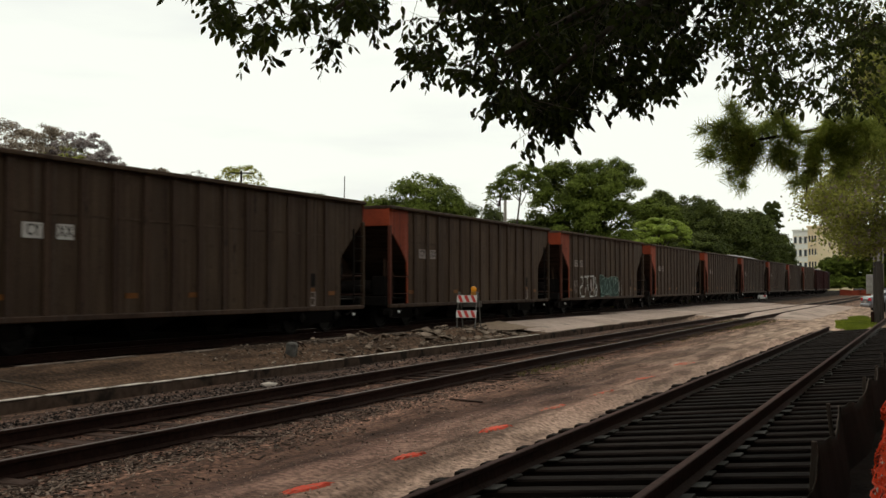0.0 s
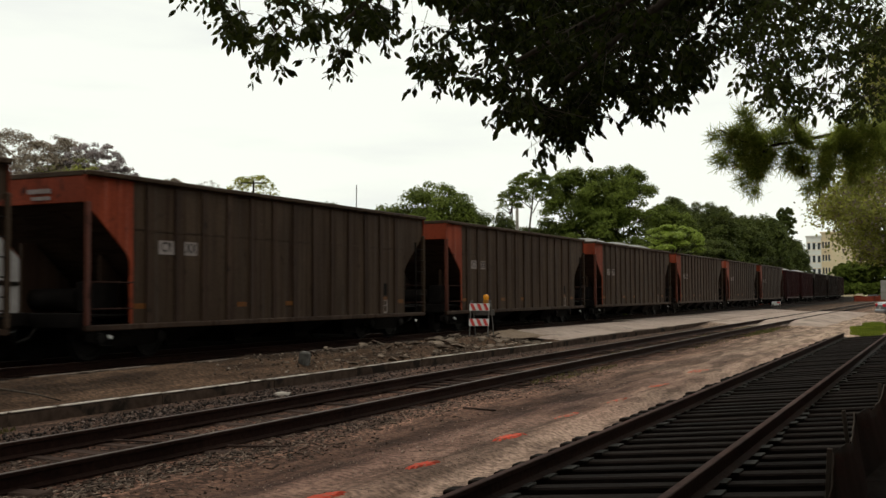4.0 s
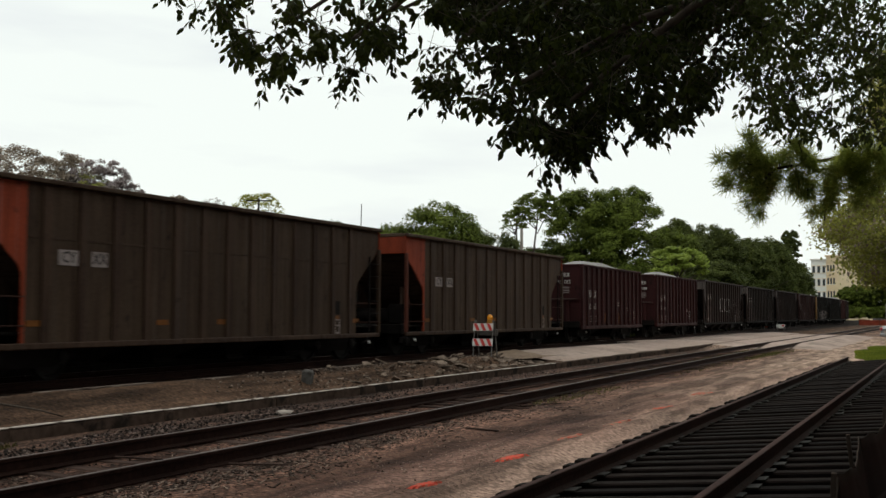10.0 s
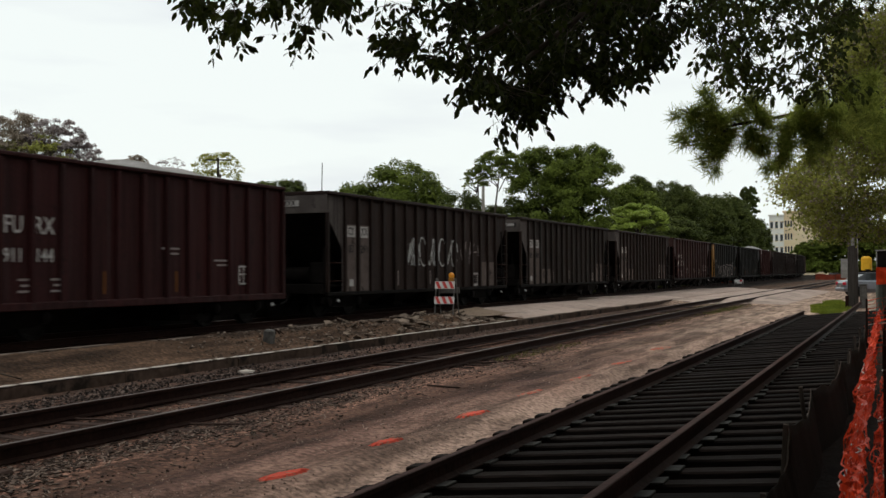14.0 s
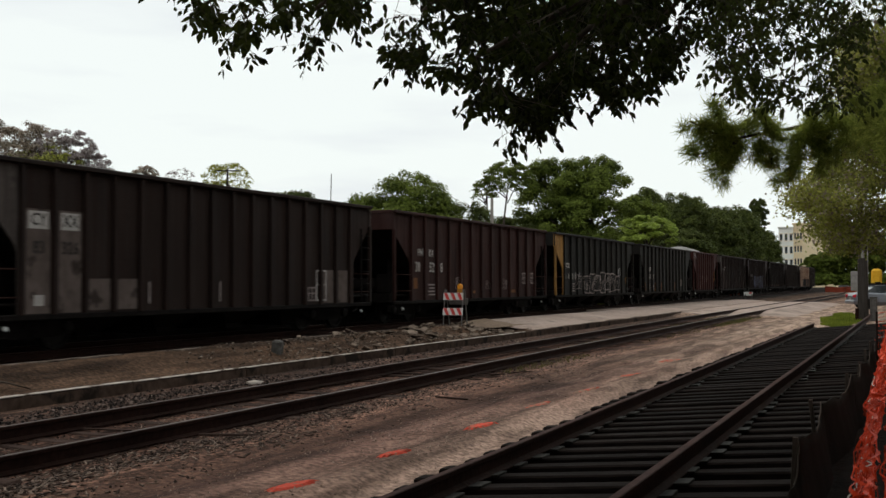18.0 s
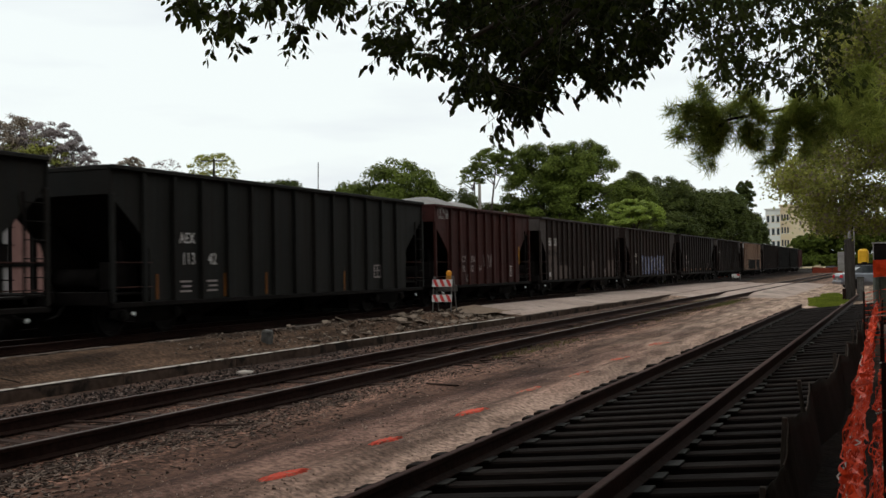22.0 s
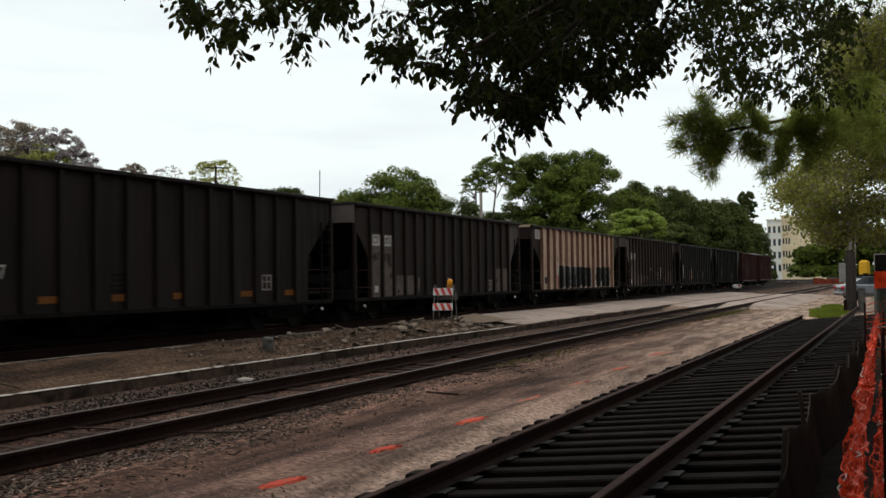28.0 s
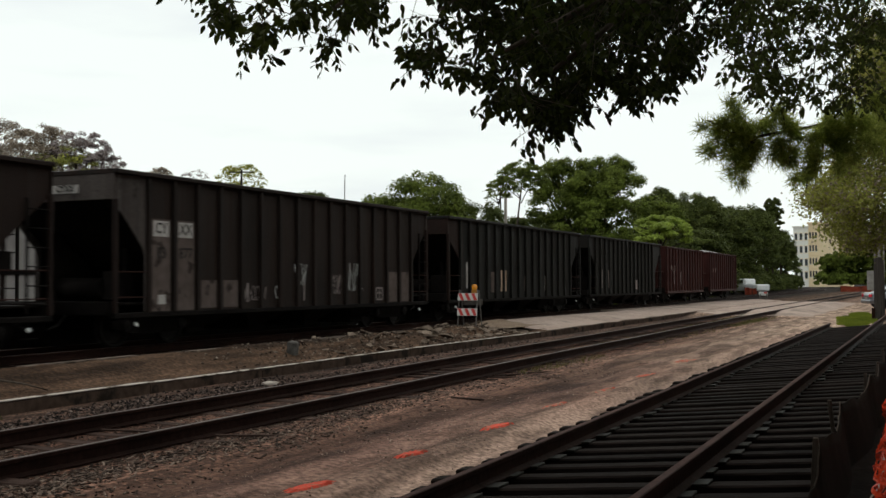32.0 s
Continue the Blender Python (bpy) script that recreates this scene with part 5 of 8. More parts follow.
train.append(hopper_car(248.1, 262.5, green_black_paint, tan_paint, "greenish black hopper car with ochre end and white graffiti", [("text", 1.95, 2.1, "SPSX", 0.34, white_mark), ("text", 1.62, 1.62, "4", 0.42, white_mark), ("text", 2.15, 1.62, "6", 0.42, white_mark), ("text", 2.75, 1.62, "3", 0.42, white_mark), ("text", 3.2, 1.62, "0", 0.42, white_mark), ("text", 3.75, 1.62, "9", 0.42, white_mark), ("bubbles", 7.75, 1.28, 31, 6.7, 0.95, 7, 0.058, faint_mark), ("bubbles", 3.55, 1.3, 36, 0.9, 0.6, 2, 0.035, faint_mark), ("tag", 7.9, 1.3, 33, 6.2, 0.8, 7, 0.035, faint_mark), ("tag", 11.4, 1.9, 34, 0.7, 0.4, 3, 0.04, spray_white), ("tape", 12.9, 1.45, 0.4, 0.3, tan_paint)] + small_lines(2.8, 1.25, 4, faint_mark, 0.6), 0, ribs=(1.4, 1.04), seed=7))
train.append(hopper_car(264.2, 279.5, green_black_paint, green_black_paint, "dark green-black hopper car with small white lettering", [("text", 2.55, 2.12, "AEX", 0.34, white_mark), ("text", 2.6, 1.65, "113", 0.38, white_mark), ("text", 3.5, 1.65, "42", 0.38, white_mark), ("frame", 12.0, 1.3, 0.42, 0.36, faint_mark)] + [("tape", y, 1.05, 0.08, 0.55, amber_mark) for y in (1.5, 4.0, 5.8, 9.9)] + small_lines(2.5, 1.15, 3, faint_mark, 0.4) + small_lines(3.5, 1.15, 3, faint_mark, 0.4), 0, ribs=(1.05, 1.02), seed=8))
train.append(hopper_car(280.5, 290.6, red_paint, red_paint, "worn red hopper car with a heaped gravel load", [("text", 2.7, 1.68, "CY", 0.34, faint_mark), ("text", 3.6, 1.68, "XX", 0.34, faint_mark), ("text", 2.7, 1.32, "91", 0.34, faint_mark), ("text", 3.5, 1.32, "02", 0.34, faint_mark), ("text", 4.3, 1.32, "34", 0.34, faint_mark), ("tape", 8.85, 1.85, 0.06, 0.75, tape_yellow), ("tag", 5.1, 1.6, 43, 0.9, 0.55, 3, 0.03, faint_mark), ("tag", 3.1, 0.98, 44, 0.5, 0.3, 2, 0.03, faint_mark), ("frame", 7.7, 1.2, 0.36, 0.4, white_mark), ("tag", 0.85, 3.3, 41, 0.9, 0.4, 4, 0.03, spray_white)], 0.6, ribs=(1.45, 0.85), seed=9))
train.append(hopper_car(292.1, 306.4, black_paint, grey_paint, SOOT, pale_marks("83", "814") + [("panel", 8.8, 1.25, 0.5, 0.8, pale_panel)], 0, seed=10))
train.append(hopper_car(307.9, 322.7, black_paint, black_paint, "brown-black hopper car with pale blue graffiti", [("text", 2.8, 1.96, "AEX", 0.3, white_mark), ("text", 2.8, 1.56, "111", 0.3, white_mark), ("tape", 1.55, 1.3, 0.08, 1.0, amber_mark), ("chunks", 7.7, 1.34, 51, 6.4, 1.2, 6, spray_blue, spray_blue), ("tag", 7.7, 1.36, 52, 6.2, 1.0, 8, 0.08, spray_black), ("tag", 7.7, 1.4, 53, 6.0, 0.95, 7, 0.05, spray_white), ("frame", 12.1, 1.2, 0.38, 0.36, faint_mark), ("tape", 11.4, 1.0, 0.5, 0.12, amber_mark)], 0, ribs=(1.35, 0.87), seed=11))
train.append(hopper_car(324.4, 339.8, coal_paint, coal_paint, "sooty black hopper car with orange reflective tape", [("text", 2.5, 1.9, "AEX", 0.34, white_mark), ("text", 2.55, 1.5, "112", 0.36, white_mark), ("text", 3.4, 1.5, "07", 0.36, white_mark), ("frame", 12.1, 1.25, 0.4, 0.36, faint_mark)] + [("tape", y, 0.98, 0.48, 0.14, amber_mark) for y in (1.7, 4.6, 6.6, 8.6, 11.2, 13.2)] + small_lines(2.7, 1.15, 3, faint_mark, 0.4) + small_lines(6.6, 1.45, 4, under_steel, 0.5), 0, ribs=(1.1, 0.95), seed=12))
train.append(hopper_car(341.1, 355.7, soot_paint, grey_paint, SOOT, pale_marks("83", "690"), 0, seed=13, flip=True))
# start, end, foot, head, lean, and the pale counters of each letter
LETTERS = ((4.0, 4.93, 0.77, 1.84, 0.0, ((0.44, 1.32, 0.14, 0.34), (0.5, 0.95, 0.42, 0.07))), (4.97, 5.9, 0.77, 1.83, 0.0, ((0.42, 1.45, 0.17, 0.36), (0.42, 0.87, 0.2, 0.22))),
           (5.95, 6.95, 0.78, 1.8, 0.0, ((0.16, 1.42, 0.12, 0.2), (0.18, 1.1, 0.2, 0.24), (0.72, 1.62, 0.15, 0.36))), (6.9, 8.02, 0.79, 1.8, 0.0, ((0.42, 1.7, 0.19, 0.24), (0.36, 0.83, 0.24, 0.1), (0.78, 0.83, 0.2, 0.12))),
           (8.08, 9.3, 0.78, 1.78, -0.1, ((0.42, 1.22, 0.16, 0.32), (0.2, 1.66, 0.2, 0.2))), (10.1, 10.95, 0.78, 1.8, 0.0, ((0.42, 1.64, 0.14, 0.32), (0.42, 0.95, 0.14, 0.32))),
           (10.97, 11.78, 0.78, 1.84, 0.0, ((0.26, 1.3, 0.15, 0.3), (0.66, 0.9, 0.18, 0.24))), (11.8, 13.25, 0.77, 1.83, 0.0, ((0.95, 1.5, 0.34, 0.1), (1.0, 1.12, 0.36, 0.1))))
CREAM_POSTS = (1.385, 0.943)
train.append(hopper_car(357.3, 372.7, cream_paint, black_paint, "dirty cream hopper car with black end and large black graffiti", [("text", 2.72, 2.1, "CY", 0.34, dark_mark), ("text", 3.74, 2.1, "DX", 0.34, dark_mark), ("text", 2.72, 1.64, "57", 0.34, dark_mark), ("panel", 0.95, 3.22, 0.66, 0.42, white_mark), ("panel", 0.95, 3.26, 0.1, 0.2, spray_black), ("panel", 0.95, 3.1, 0.5, 0.05, spray_blue), ("panel", 3.7, 1.62, 0.64, 0.3, white_mark), ("text", 3.62, 1.62, "3", 0.3, dark_mark), ("frame", 12.2, 1.2, 0.36, 0.34, white_mark), ("panel", 9.68, 1.2, 0.6, 0.8, spray_wash),
    ("blob", 3.7, 1.05, 61, 0.8, 0.62, spray_rust, 0.002), ("panel", 5.65, 1.34, 0.1, 0.42, tan_paint), ("mural", 0, 0, LETTERS, [CREAM_POSTS[0] + CREAM_POSTS[1] * i for i in range(14)]), ("tag", 5.2, 1.98, 62, 0.22, 0.14, 2, 0.02, dark_mark), ("tag", 6.15, 2.03, 63, 0.3, 0.2, 3, 0.025, spray_red), ("tag", 7.3, 2.06, 64, 0.36, 0.24, 3, 0.03, dark_mark), ("tag", 8.3, 2.03, 65, 0.3, 0.24, 3, 0.03, dark_mark), ("tag", 8.2, 2.5, 67, 0.16, 0.1, 2, 0.015, dark_mark),
    ("tag", 9.65, 1.2, 66, 0.6, 0.8, 4, 0.025, spray_white), ("tag", 13.55, 1.3, 69, 0.4, 0.6, 3, 0.03, spray_black), ("blob", 1.9, 1.15, 68, 0.7, 0.3, spray_black, 0.0)] + small_lines(2.6, 1.2, 4, dark_mark, 0.45), 0, ribs=CREAM_POSTS, rib_depth=POST_DEPTH, rib_paint=cream_rib, seed=14))
train.append(hopper_car(374.3, 388.7, soot_paint, grey_paint, "sooty black hopper car with pale panels and small white tags", pale_marks("83", "877") + [("tag", 6.9, 1.55, 71, 0.5, 0.6, 3, 0.022, spray_white), ("tag", 5.9, 1.12, 75, 0.3, 0.3, 2, 0.03, spray_white), ("tag", 8.7, 1.3, 72, 0.55, 0.55, 5, 0.02, faint_mark), ("tag", 9.75, 1.5, 73, 0.75, 0.8, 6, 0.024, spray_white), ("tag", 4.9, 1.1, 74, 0.9, 0.35, 6, 0.025, faint_mark)], 0, seed=15, top=3.57))
train.append(hopper_car(390.3, 405.0, green_black_paint, black_paint, "dark green-black hopper car with pale patches", [("panel", 4.2, 1.35, 0.5, 0.75, pale_panel), ("panel", 5.2, 1.4, 0.55, 0.8, cream_paint), ("panel", 7.6, 1.3, 0.35, 0.6, pale_panel), ("tape", 1.7, 1.6, 0.12, 0.9, white_mark), ("tape", 10.0, 1.3, 0.2, 0.6, white_mark)], 0, seed=16))
train.append(hopper_car(406.5, 421.0, green_black_paint, green_black_paint, "dark green-black hopper car with faded streaks", [("tape", 2.2, 1.5, 0.12, 0.9, faint_mark), ("tape", 3.4, 1.5, 0.12, 0.9, faint_mark), ("panel", 9, 1.2, 0.5, 0.5, faint_mark)], 0, seed=17))
train.append(gondola_car(422.6, 433.9, red_paint, "worn dark red gondola car", [("text", 1.55, 2.2, "FU", 0.45, faint_mark), ("text", 2.35, 2.2, "RX", 0.45, faint_mark), ("tape", 2.2, 1.7, 0.14, 1.0, white_mark), ("tape", 4.2, 1.6, 0.14, 0.8, faint_mark), ("end_text", 0.72, 3.1, "FURX", 0.34, faint_mark)], 0.1, seed=18))
train.append(gondola_car(436.4, 447.9, red_paint, "worn dark red gondola car, last of the train", [("text", 1.55, 2.2, "FU", 0.45, faint_mark), ("text", 2.35, 2.2, "RX", 0.45, faint_mark), ("end_text", 0.72, 3.1, "FURX", 0.34, faint_mark), ("tape", 6.2, 1.7, 0.14, 0.8, faint_mark)], 0.45, seed=19))
TRAIN_ENDS = [(c, c.location.y) for c in train]


# ---- trees ----
def rand_dirs(rng, n):
    d = rng.normal(size=(n, 3))
    return d / np.linalg.norm(d, axis=1)[:, None]


def leaf_cards(rng, centres, size):
    """Small four-cornered leaf clumps at centres, turned at random."""
    n = len(centres)
    u = rand_dirs(rng, n)
    w = rand_dirs(rng, n)
    v = np.cross(u, w)
    v /= np.linalg.norm(v, axis=1)[:, None] + 1e-9
    s = size * rng.uniform(0.55, 1.35, n)[:, None]
    a, b = u * s, v * s * 0.6
    bend = np.cross(u, v) * s * 0.25
    return np.stack([centres - a, centres - b + bend, centres + a, centres + b + bend], axis=1)


def crown_points(rng, n, radii, clumps, spread, hollow=0.35):
    """Leaf places in clumps on and in an uneven ellipsoid, with gaps between the clumps."""
    d = rand_dirs(rng, clumps)
    d[:, 2] = np.where(d[:, 2] < -0.45, -d[:, 2], d[:, 2])
    r = rng.uniform(hollow, 1.0, clumps) ** 0.45
    bump = 1 + 0.16 * np.sin(d[:, 0] * 5 + d[:, 1] * 3 + rng.uniform(0, 6)) + 0.08 * np.clip(rng.normal(size=clumps), -1.5, 1.2)
    c = d * (r * bump)[:, None] * np.array(radii) * 0.84
    pick = rng.integers(0, clumps, n)
    size = rng.uniform(0.6, 1.3, clumps)
    p = c[pick] + np.clip(rng.normal(size=(n, 3)), -1.6, 1.6) * (spread * size[pick])[:, None] * np.array((1, 1, 0.75))
    return p


def facing_cards(rng, centres, normals, size):
    """Leaf clumps that lie across the given directions, as leaves do on the outside of a bough."""
    n = len(centres)
    w = normals + rand_dirs(rng, n) * 0.75
    w /= np.linalg.norm(w, axis=1)[:, None] + 1e-9
    u = np.cross(w, rand_dirs(rng, n))
    u /= np.linalg.norm(u, axis=1)[:, None] + 1e-9
    v = np.cross(w, u)
    s = size * rng.uniform(0.5, 1.4, n)[:, None]
    a, b = u * s, v * s * 0.62
    return np.stack([centres - a, centres - b - w * s * 0.2, centres + a, centres + b - w * s * 0.2], axis=1)


def crown_boughs(rng, n, radii, boughs, gap=0.0):
    """Leaf places on many small rounded boughs that make up an uneven dome; gap: how open the crown is. Returns places and outward directions."""
    d = rand_dirs(rng, boughs)
    d[:, 2] = np.where(d[:, 2] < -0.35, np.abs(d[:, 2]), d[:, 2])
    size = rng.uniform(0.13, 0.3, boughs) * (1 - 0.35 * gap)
    swell = 1 + 0.13 * np.sin(d[:, 0] * 4.2 + rng.uniform(0, 6)) * np.sin(d[:, 1] * 3.7 + rng.uniform(0, 6)) + 0.1 * np.sin(d[:, 2] * 6 + d[:, 0] * 5)
    far = (1 - size) * np.clip(swell, 0.75, 1.0) * np.where(rng.random(boughs) < 0.7, 1.0, rng.uniform(0.45, 0.95, boughs))
    c = d * far[:, None] * np.array(radii)
    pick = rng.choice(boughs, n, p=size ** 1.7 / np.sum(size ** 1.7))
    o = rand_dirs(rng, n)
    o[:, 2] = np.where(o[:, 2] < -0.25, -o[:, 2], o[:, 2])
    r = 0.35 + 0.65 * rng.random(n) ** 0.55
    ragged = 1 + 0.22 * np.sin(o[:, 0] * 7 + pick) * np.sin(o[:, 1] * 6 + pick * 2.0)
    p = c[pick] + o * (r * ragged * size[pick])[:, None] * (np.array(radii) * 0.5 + min(radii) * 0.5) * np.array((1, 1, 0.72))
    return p * 1.1, o * 0.8 + d[pick] * 0.3 + np.array((0, 0, 0.55))


def tree(x, y, height, radii, leaves, label, n=5000, clumps=90, spread=0.55, size=0.22, seed=0, base=0.15, limb_count=6, category="tree", trunk=0.2, style="dome"):
    """A tapered trunk, limbs that reach into the crown, and a crown of many leaf clumps."""
    rng = np.random.default_rng(seed)
    r = random.Random(seed)
    root = empty("tree", pose(x, y, base), label, category, "trees behind the railway")
    mid = height - radii[2]
    bend = [(0.25 * math.sin(seed + i), 0.25 * math.cos(seed * 1.7 + i), (mid + radii[2] * 0.35) * i / 5) for i in range(6)]
    bend[0] = (0, 0, -0.2)
    tube("trunk", root, bark, bend, trunk, 9, 0.45)
    for i in range(limb_count):
        a = 2 * math.pi * (i + r.random() * 0.6) / limb_count
        z0 = mid * (r.uniform(0.86, 1.0) if style == "open" else r.uniform(0.55, 1.0))
        top = (radii[0] * 0.75 * math.cos(a), radii[1] * 0.75 * math.sin(a), mid + radii[2] * r.uniform(-0.2, 0.6))
        tube("limb", root, bark, [(0.1, 0.1, z0), (top[0] * 0.45, top[1] * 0.45, z0 + (top[2] - z0) * 0.6), top], trunk * 0.42, 6, 0.3)
    up = np.array((0, 0, mid))
    if style == "belt":
        quads = leaf_cards(rng, crown_points(rng, n, radii, clumps, spread) + up, size)
    else:
        pts, out = crown_boughs(rng, n, radii, {"thin": 190, "open": 120, "dome": 90}[style], {"thin": 1.3, "open": 0.9, "dome": 0.2}[style])
        quads = facing_cards(rng, pts + up, out, size)
    part("crown", quads_mesh(quads, leaves), None, root)
    return root


def place_trees():
    green, dark, light, brown, grey = leaf_dome, leaf_dark, leaf_light, leaf_brown, leaf_grey
    # x, y, height, radii, leaves, label, leaf count, clumps, spread, leaf size
    spec = (
        (-56.6, 50.8, 12.3, (4.0, 4.0, 3.9), brown, "thinly leaved olive-brown tree behind the train", 9000, 80, 0.5, 0.15),
        (-54.9, 53.3, 12.2, (3.0, 3.0, 3.6), brown, "thinly leaved grey-brown tree behind the train", 7000, 80, 0.45, 0.14),
        (-53.0, 53.0, 10.6, (3.3, 3.0, 3.4), leaf_olive, "low olive-green tree behind the train", 5200, 70, 0.4, 0.16),
        (-52.0, 54.0, 11.7, (2.4, 2.2, 3.0), grey, "greyish twiggy tree behind the train", 6600, 70, 0.4, 0.13),
        (-50.9, 55.0, 10.5, (1.7, 1.7, 2.6), grey, "greyish twiggy tree behind the train", 4200, 70, 0.4, 0.13),
        (-43.9, 60.9, 9.75, (1.9, 1.9, 2.3), leaf_olive, "olive-green small tree behind the train", 1700, 50, 0.42, 0.16),
        (-46.4, 59.0, 9.3, (1.2, 1.2, 1.5), grey, "sparse twiggy tree behind the train", 420, 30, 0.35, 0.13),
        (-48.3, 57.6, 9.35, (1.2, 1.2, 1.7), brown, "low dark tree top behind the train", 1500, 50, 0.5, 0.16),
        (-39.9, 62.9, 8.0, (2.2, 2.2, 2.0), dark, "low dark tree top behind the train", 3200, 50, 0.5, 0.18),
        (-35.3, 71.6, 9.75, (4.0, 4.6, 4.6), green, "round leafy green tree behind the train", 7600, 110, 0.6, 0.21),
        (-33.2, 77.5, 8.3, (2.9, 3.3, 4.0), dark, "leafy dark green tree behind the train", 4200, 80, 0.55, 0.21),
        (-38.2, 69.8, 8.2, (2.0, 2.4, 3.3), green, "leafy green tree behind the train", 3000, 60, 0.5, 0.2),
        (-33.6, 88.9, 12.3, (2.35, 2.35, 2.3), green, "tall thin tree with a bare trunk and open crown", 2000, 46, 0.5, 0.2),
        (-35.6, 88.5, 10.6, (1.3, 1.3, 1.2), green, "small thin tree with a bare trunk and open crown", 500, 30, 0.4, 0.18),
        (-34.6, 91.5, 7.6, (3.5, 3.5, 3.1), dark, "low dark green tree behind the train", 3600, 70, 0.55, 0.22),
        (-31.0, 95.4, 13.6, (3.7, 4.0, 5.7), green, "tall rounded green tree behind the train", 8200, 120, 0.6, 0.23),
        (-27.9, 97.2, 13.75, (4.0, 4.2, 6.2), green, "tall rounded green tree behind the train", 8800, 120, 0.6, 0.23),
        (-29.0, 94.0, 9.8, (4.2, 4.0, 4.8), green, "broad green tree behind the train", 6400, 90, 0.6, 0.23),
        (-25.1, 104.5, 10.5, (3.3, 3.5, 5.1), green, "green tree behind the train", 5200, 80, 0.6, 0.24),
        (-25.9, 109.5, 11.3, (3.0, 3.3, 4.6), dark, "dark green tree at the edge of the wood", 4200, 70, 0.6, 0.25),
        (-23.4, 115.5, 11.4, (3.3, 3.5, 5.2), dark, "dark green tree at the edge of the wood", 4600, 70, 0.6, 0.25),
        (-23.4, 121.5, 11.2, (3.5, 3.5, 5.5), dark, "dark green tree at the edge of the wood", 4600, 70, 0.6, 0.26),
        (-25.5, 128.0, 11.5, (4.4, 4.0, 5.9), dark, "dark green tree at the edge of the wood", 4600, 70, 0.65, 0.28),
        (-22.9, 131.0, 10.5, (3.7, 3.7, 5.7), dark, "dark green tree at the edge of the wood", 4600, 70, 0.65, 0.28),
        (-22.4, 112.0, 7.5, (3.3, 3.3, 4.4), dark, "low dark green tree at the edge of the wood", 3800, 60, 0.6, 0.26),
        (-23.6, 127.0, 8.0, (3.1, 3.5, 4.6), dark, "low dark green tree at the edge of the wood", 3800, 60, 0.6, 0.26),
        (-20.2, 100.5, 6.6, (2.9, 3.3, 3.3), dark, "dark low tree beside the road", 3600, 60, 0.55, 0.22),
        (-20.3, 86.2, 6.8, (2.6, 3.3, 1.7), light, "light green spreading tree beside the road", 3800, 70, 0.45, 0.2),
        (-22.9, 135.5, 11.4, (3.7, 3.7, 5.9), dark, "dark green tree at the edge of the wood", 4600, 70, 0.65, 0.28),
        (-22.9, 148.5, 12.2, (4.0, 4.0, 6.3), dark, "dark green tree at the edge of the wood", 4600, 70, 0.7, 0.3),
        (-23.4, 160.5, 12.1, (3.7, 3.7, 6.3), dark, "dark green tree at the edge of the wood", 4600, 70, 0.7, 0.3),
        (-23.2, 177.0, 15.1, (1.6, 1.6, 3.6), dark, "tufted dark pine above the wood, with an open crown", 4200, 22, 0.6, 0.3),
        (-24.4, 178.0, 10.9, (3.7, 3.7, 5.9), dark, "dark green tree at the edge of the wood", 4200, 70, 0.7, 0.32),
        (-24.0, 191.0, 10.8, (2.9, 3.3, 5.7), dark, "dark green tree at the edge of the wood", 4000, 60, 0.7, 0.32),
        (-24.5, 203.0, 8.8, (2.6, 3.3, 4.4), dark, "dark green tree at the edge of the wood", 3600, 60, 0.7, 0.32),
    )
    for i, (x, y, h, radii, leaves, label, n, clumps, spread, size) in enumerate(spec):
        style = "open" if "open crown" in label else "thin" if leaves in (brown, grey, leaf_olive) else "dome"
        tree(x, y, h + 0.25, tuple(1.05 * q for q in radii), leaves, label, int(n * (2.0 if style == "thin" else 3.4)), int(clumps * 1.1), spread * 0.62, size * (0.5 if style == "thin" else 0.5), seed=i + 3, style=style, trunk=0.13 if "thin" in label or "pine" in label else 0.2)


place_trees()


def woods():
    """The mass of far woods behind the single trees."""
    rng = np.random.default_rng(77)

    def mass(name, label, spots, size, leaves):
        quads = []
        for x, y, z, radii, n, boughs in spots:
            p, out = crown_boughs(rng, n, radii, boughs, 0.1)
            p = p + np.array((x, y, z))
            keep = p[:, 2] > 0.1
            quads.append(facing_cards(rng, p[keep], out[keep], size))
        tagged(part(name, quads_mesh(np.concatenate(quads), leaves)), label, "woods", kind="stuff")

    spots = []
    for i in range(74):
        t = i / 73
        h = rng.uniform(5.6, 7.8) + 1.6 * t
        spots.append((-72 + 46 * t + rng.normal() * 1.5, 78 + 74 * t + rng.normal() * 4, h * 0.5 + 0.4, (3.6, 3.6, h * 0.5), 2100, 40))
    for i in range(60):
        t = i / 59
        cx, cy = -21.5 - 3.0 * t + rng.normal() * 0.5, 92 + 122 * t
        spots.append((cx, cy, 1.1, (2.4, 2.6, 1.9), 1100, 26))
        spots.append((cx - 2.5, cy, 2.0, (2.4, 2.6, 2.2), 700, 20))
    mass("far_woods", "dense dark green woods behind the railway", spots, 0.2, leaf_dark)
    spots = []
    for i in range(30):
        t = i / 29
        cx, cy = -23.8 + 29 * t, 270 + 4 * t + rng.normal() * 1.0
        h = 7.6 + 5.4 * smooth(0.0, 0.35, t) + rng.uniform(-0.7, 0.7)
        spots.append((cx, cy, h * 0.5 + 0.2, (2.6, 2.4, h * 0.5), 2800, 34))
        spots.append((cx, cy - 1.5, 1.7, (2.6, 2.2, 2.2), 4200, 34))
        spots.append((cx + 0.6, cy + 5, h * 0.42, (2.6, 2.4, h * 0.42), 2200, 30))
    mass("hedge_of_trees", "row of green trees beyond the crossing", spots, 0.26, leaf_dome)


woods()


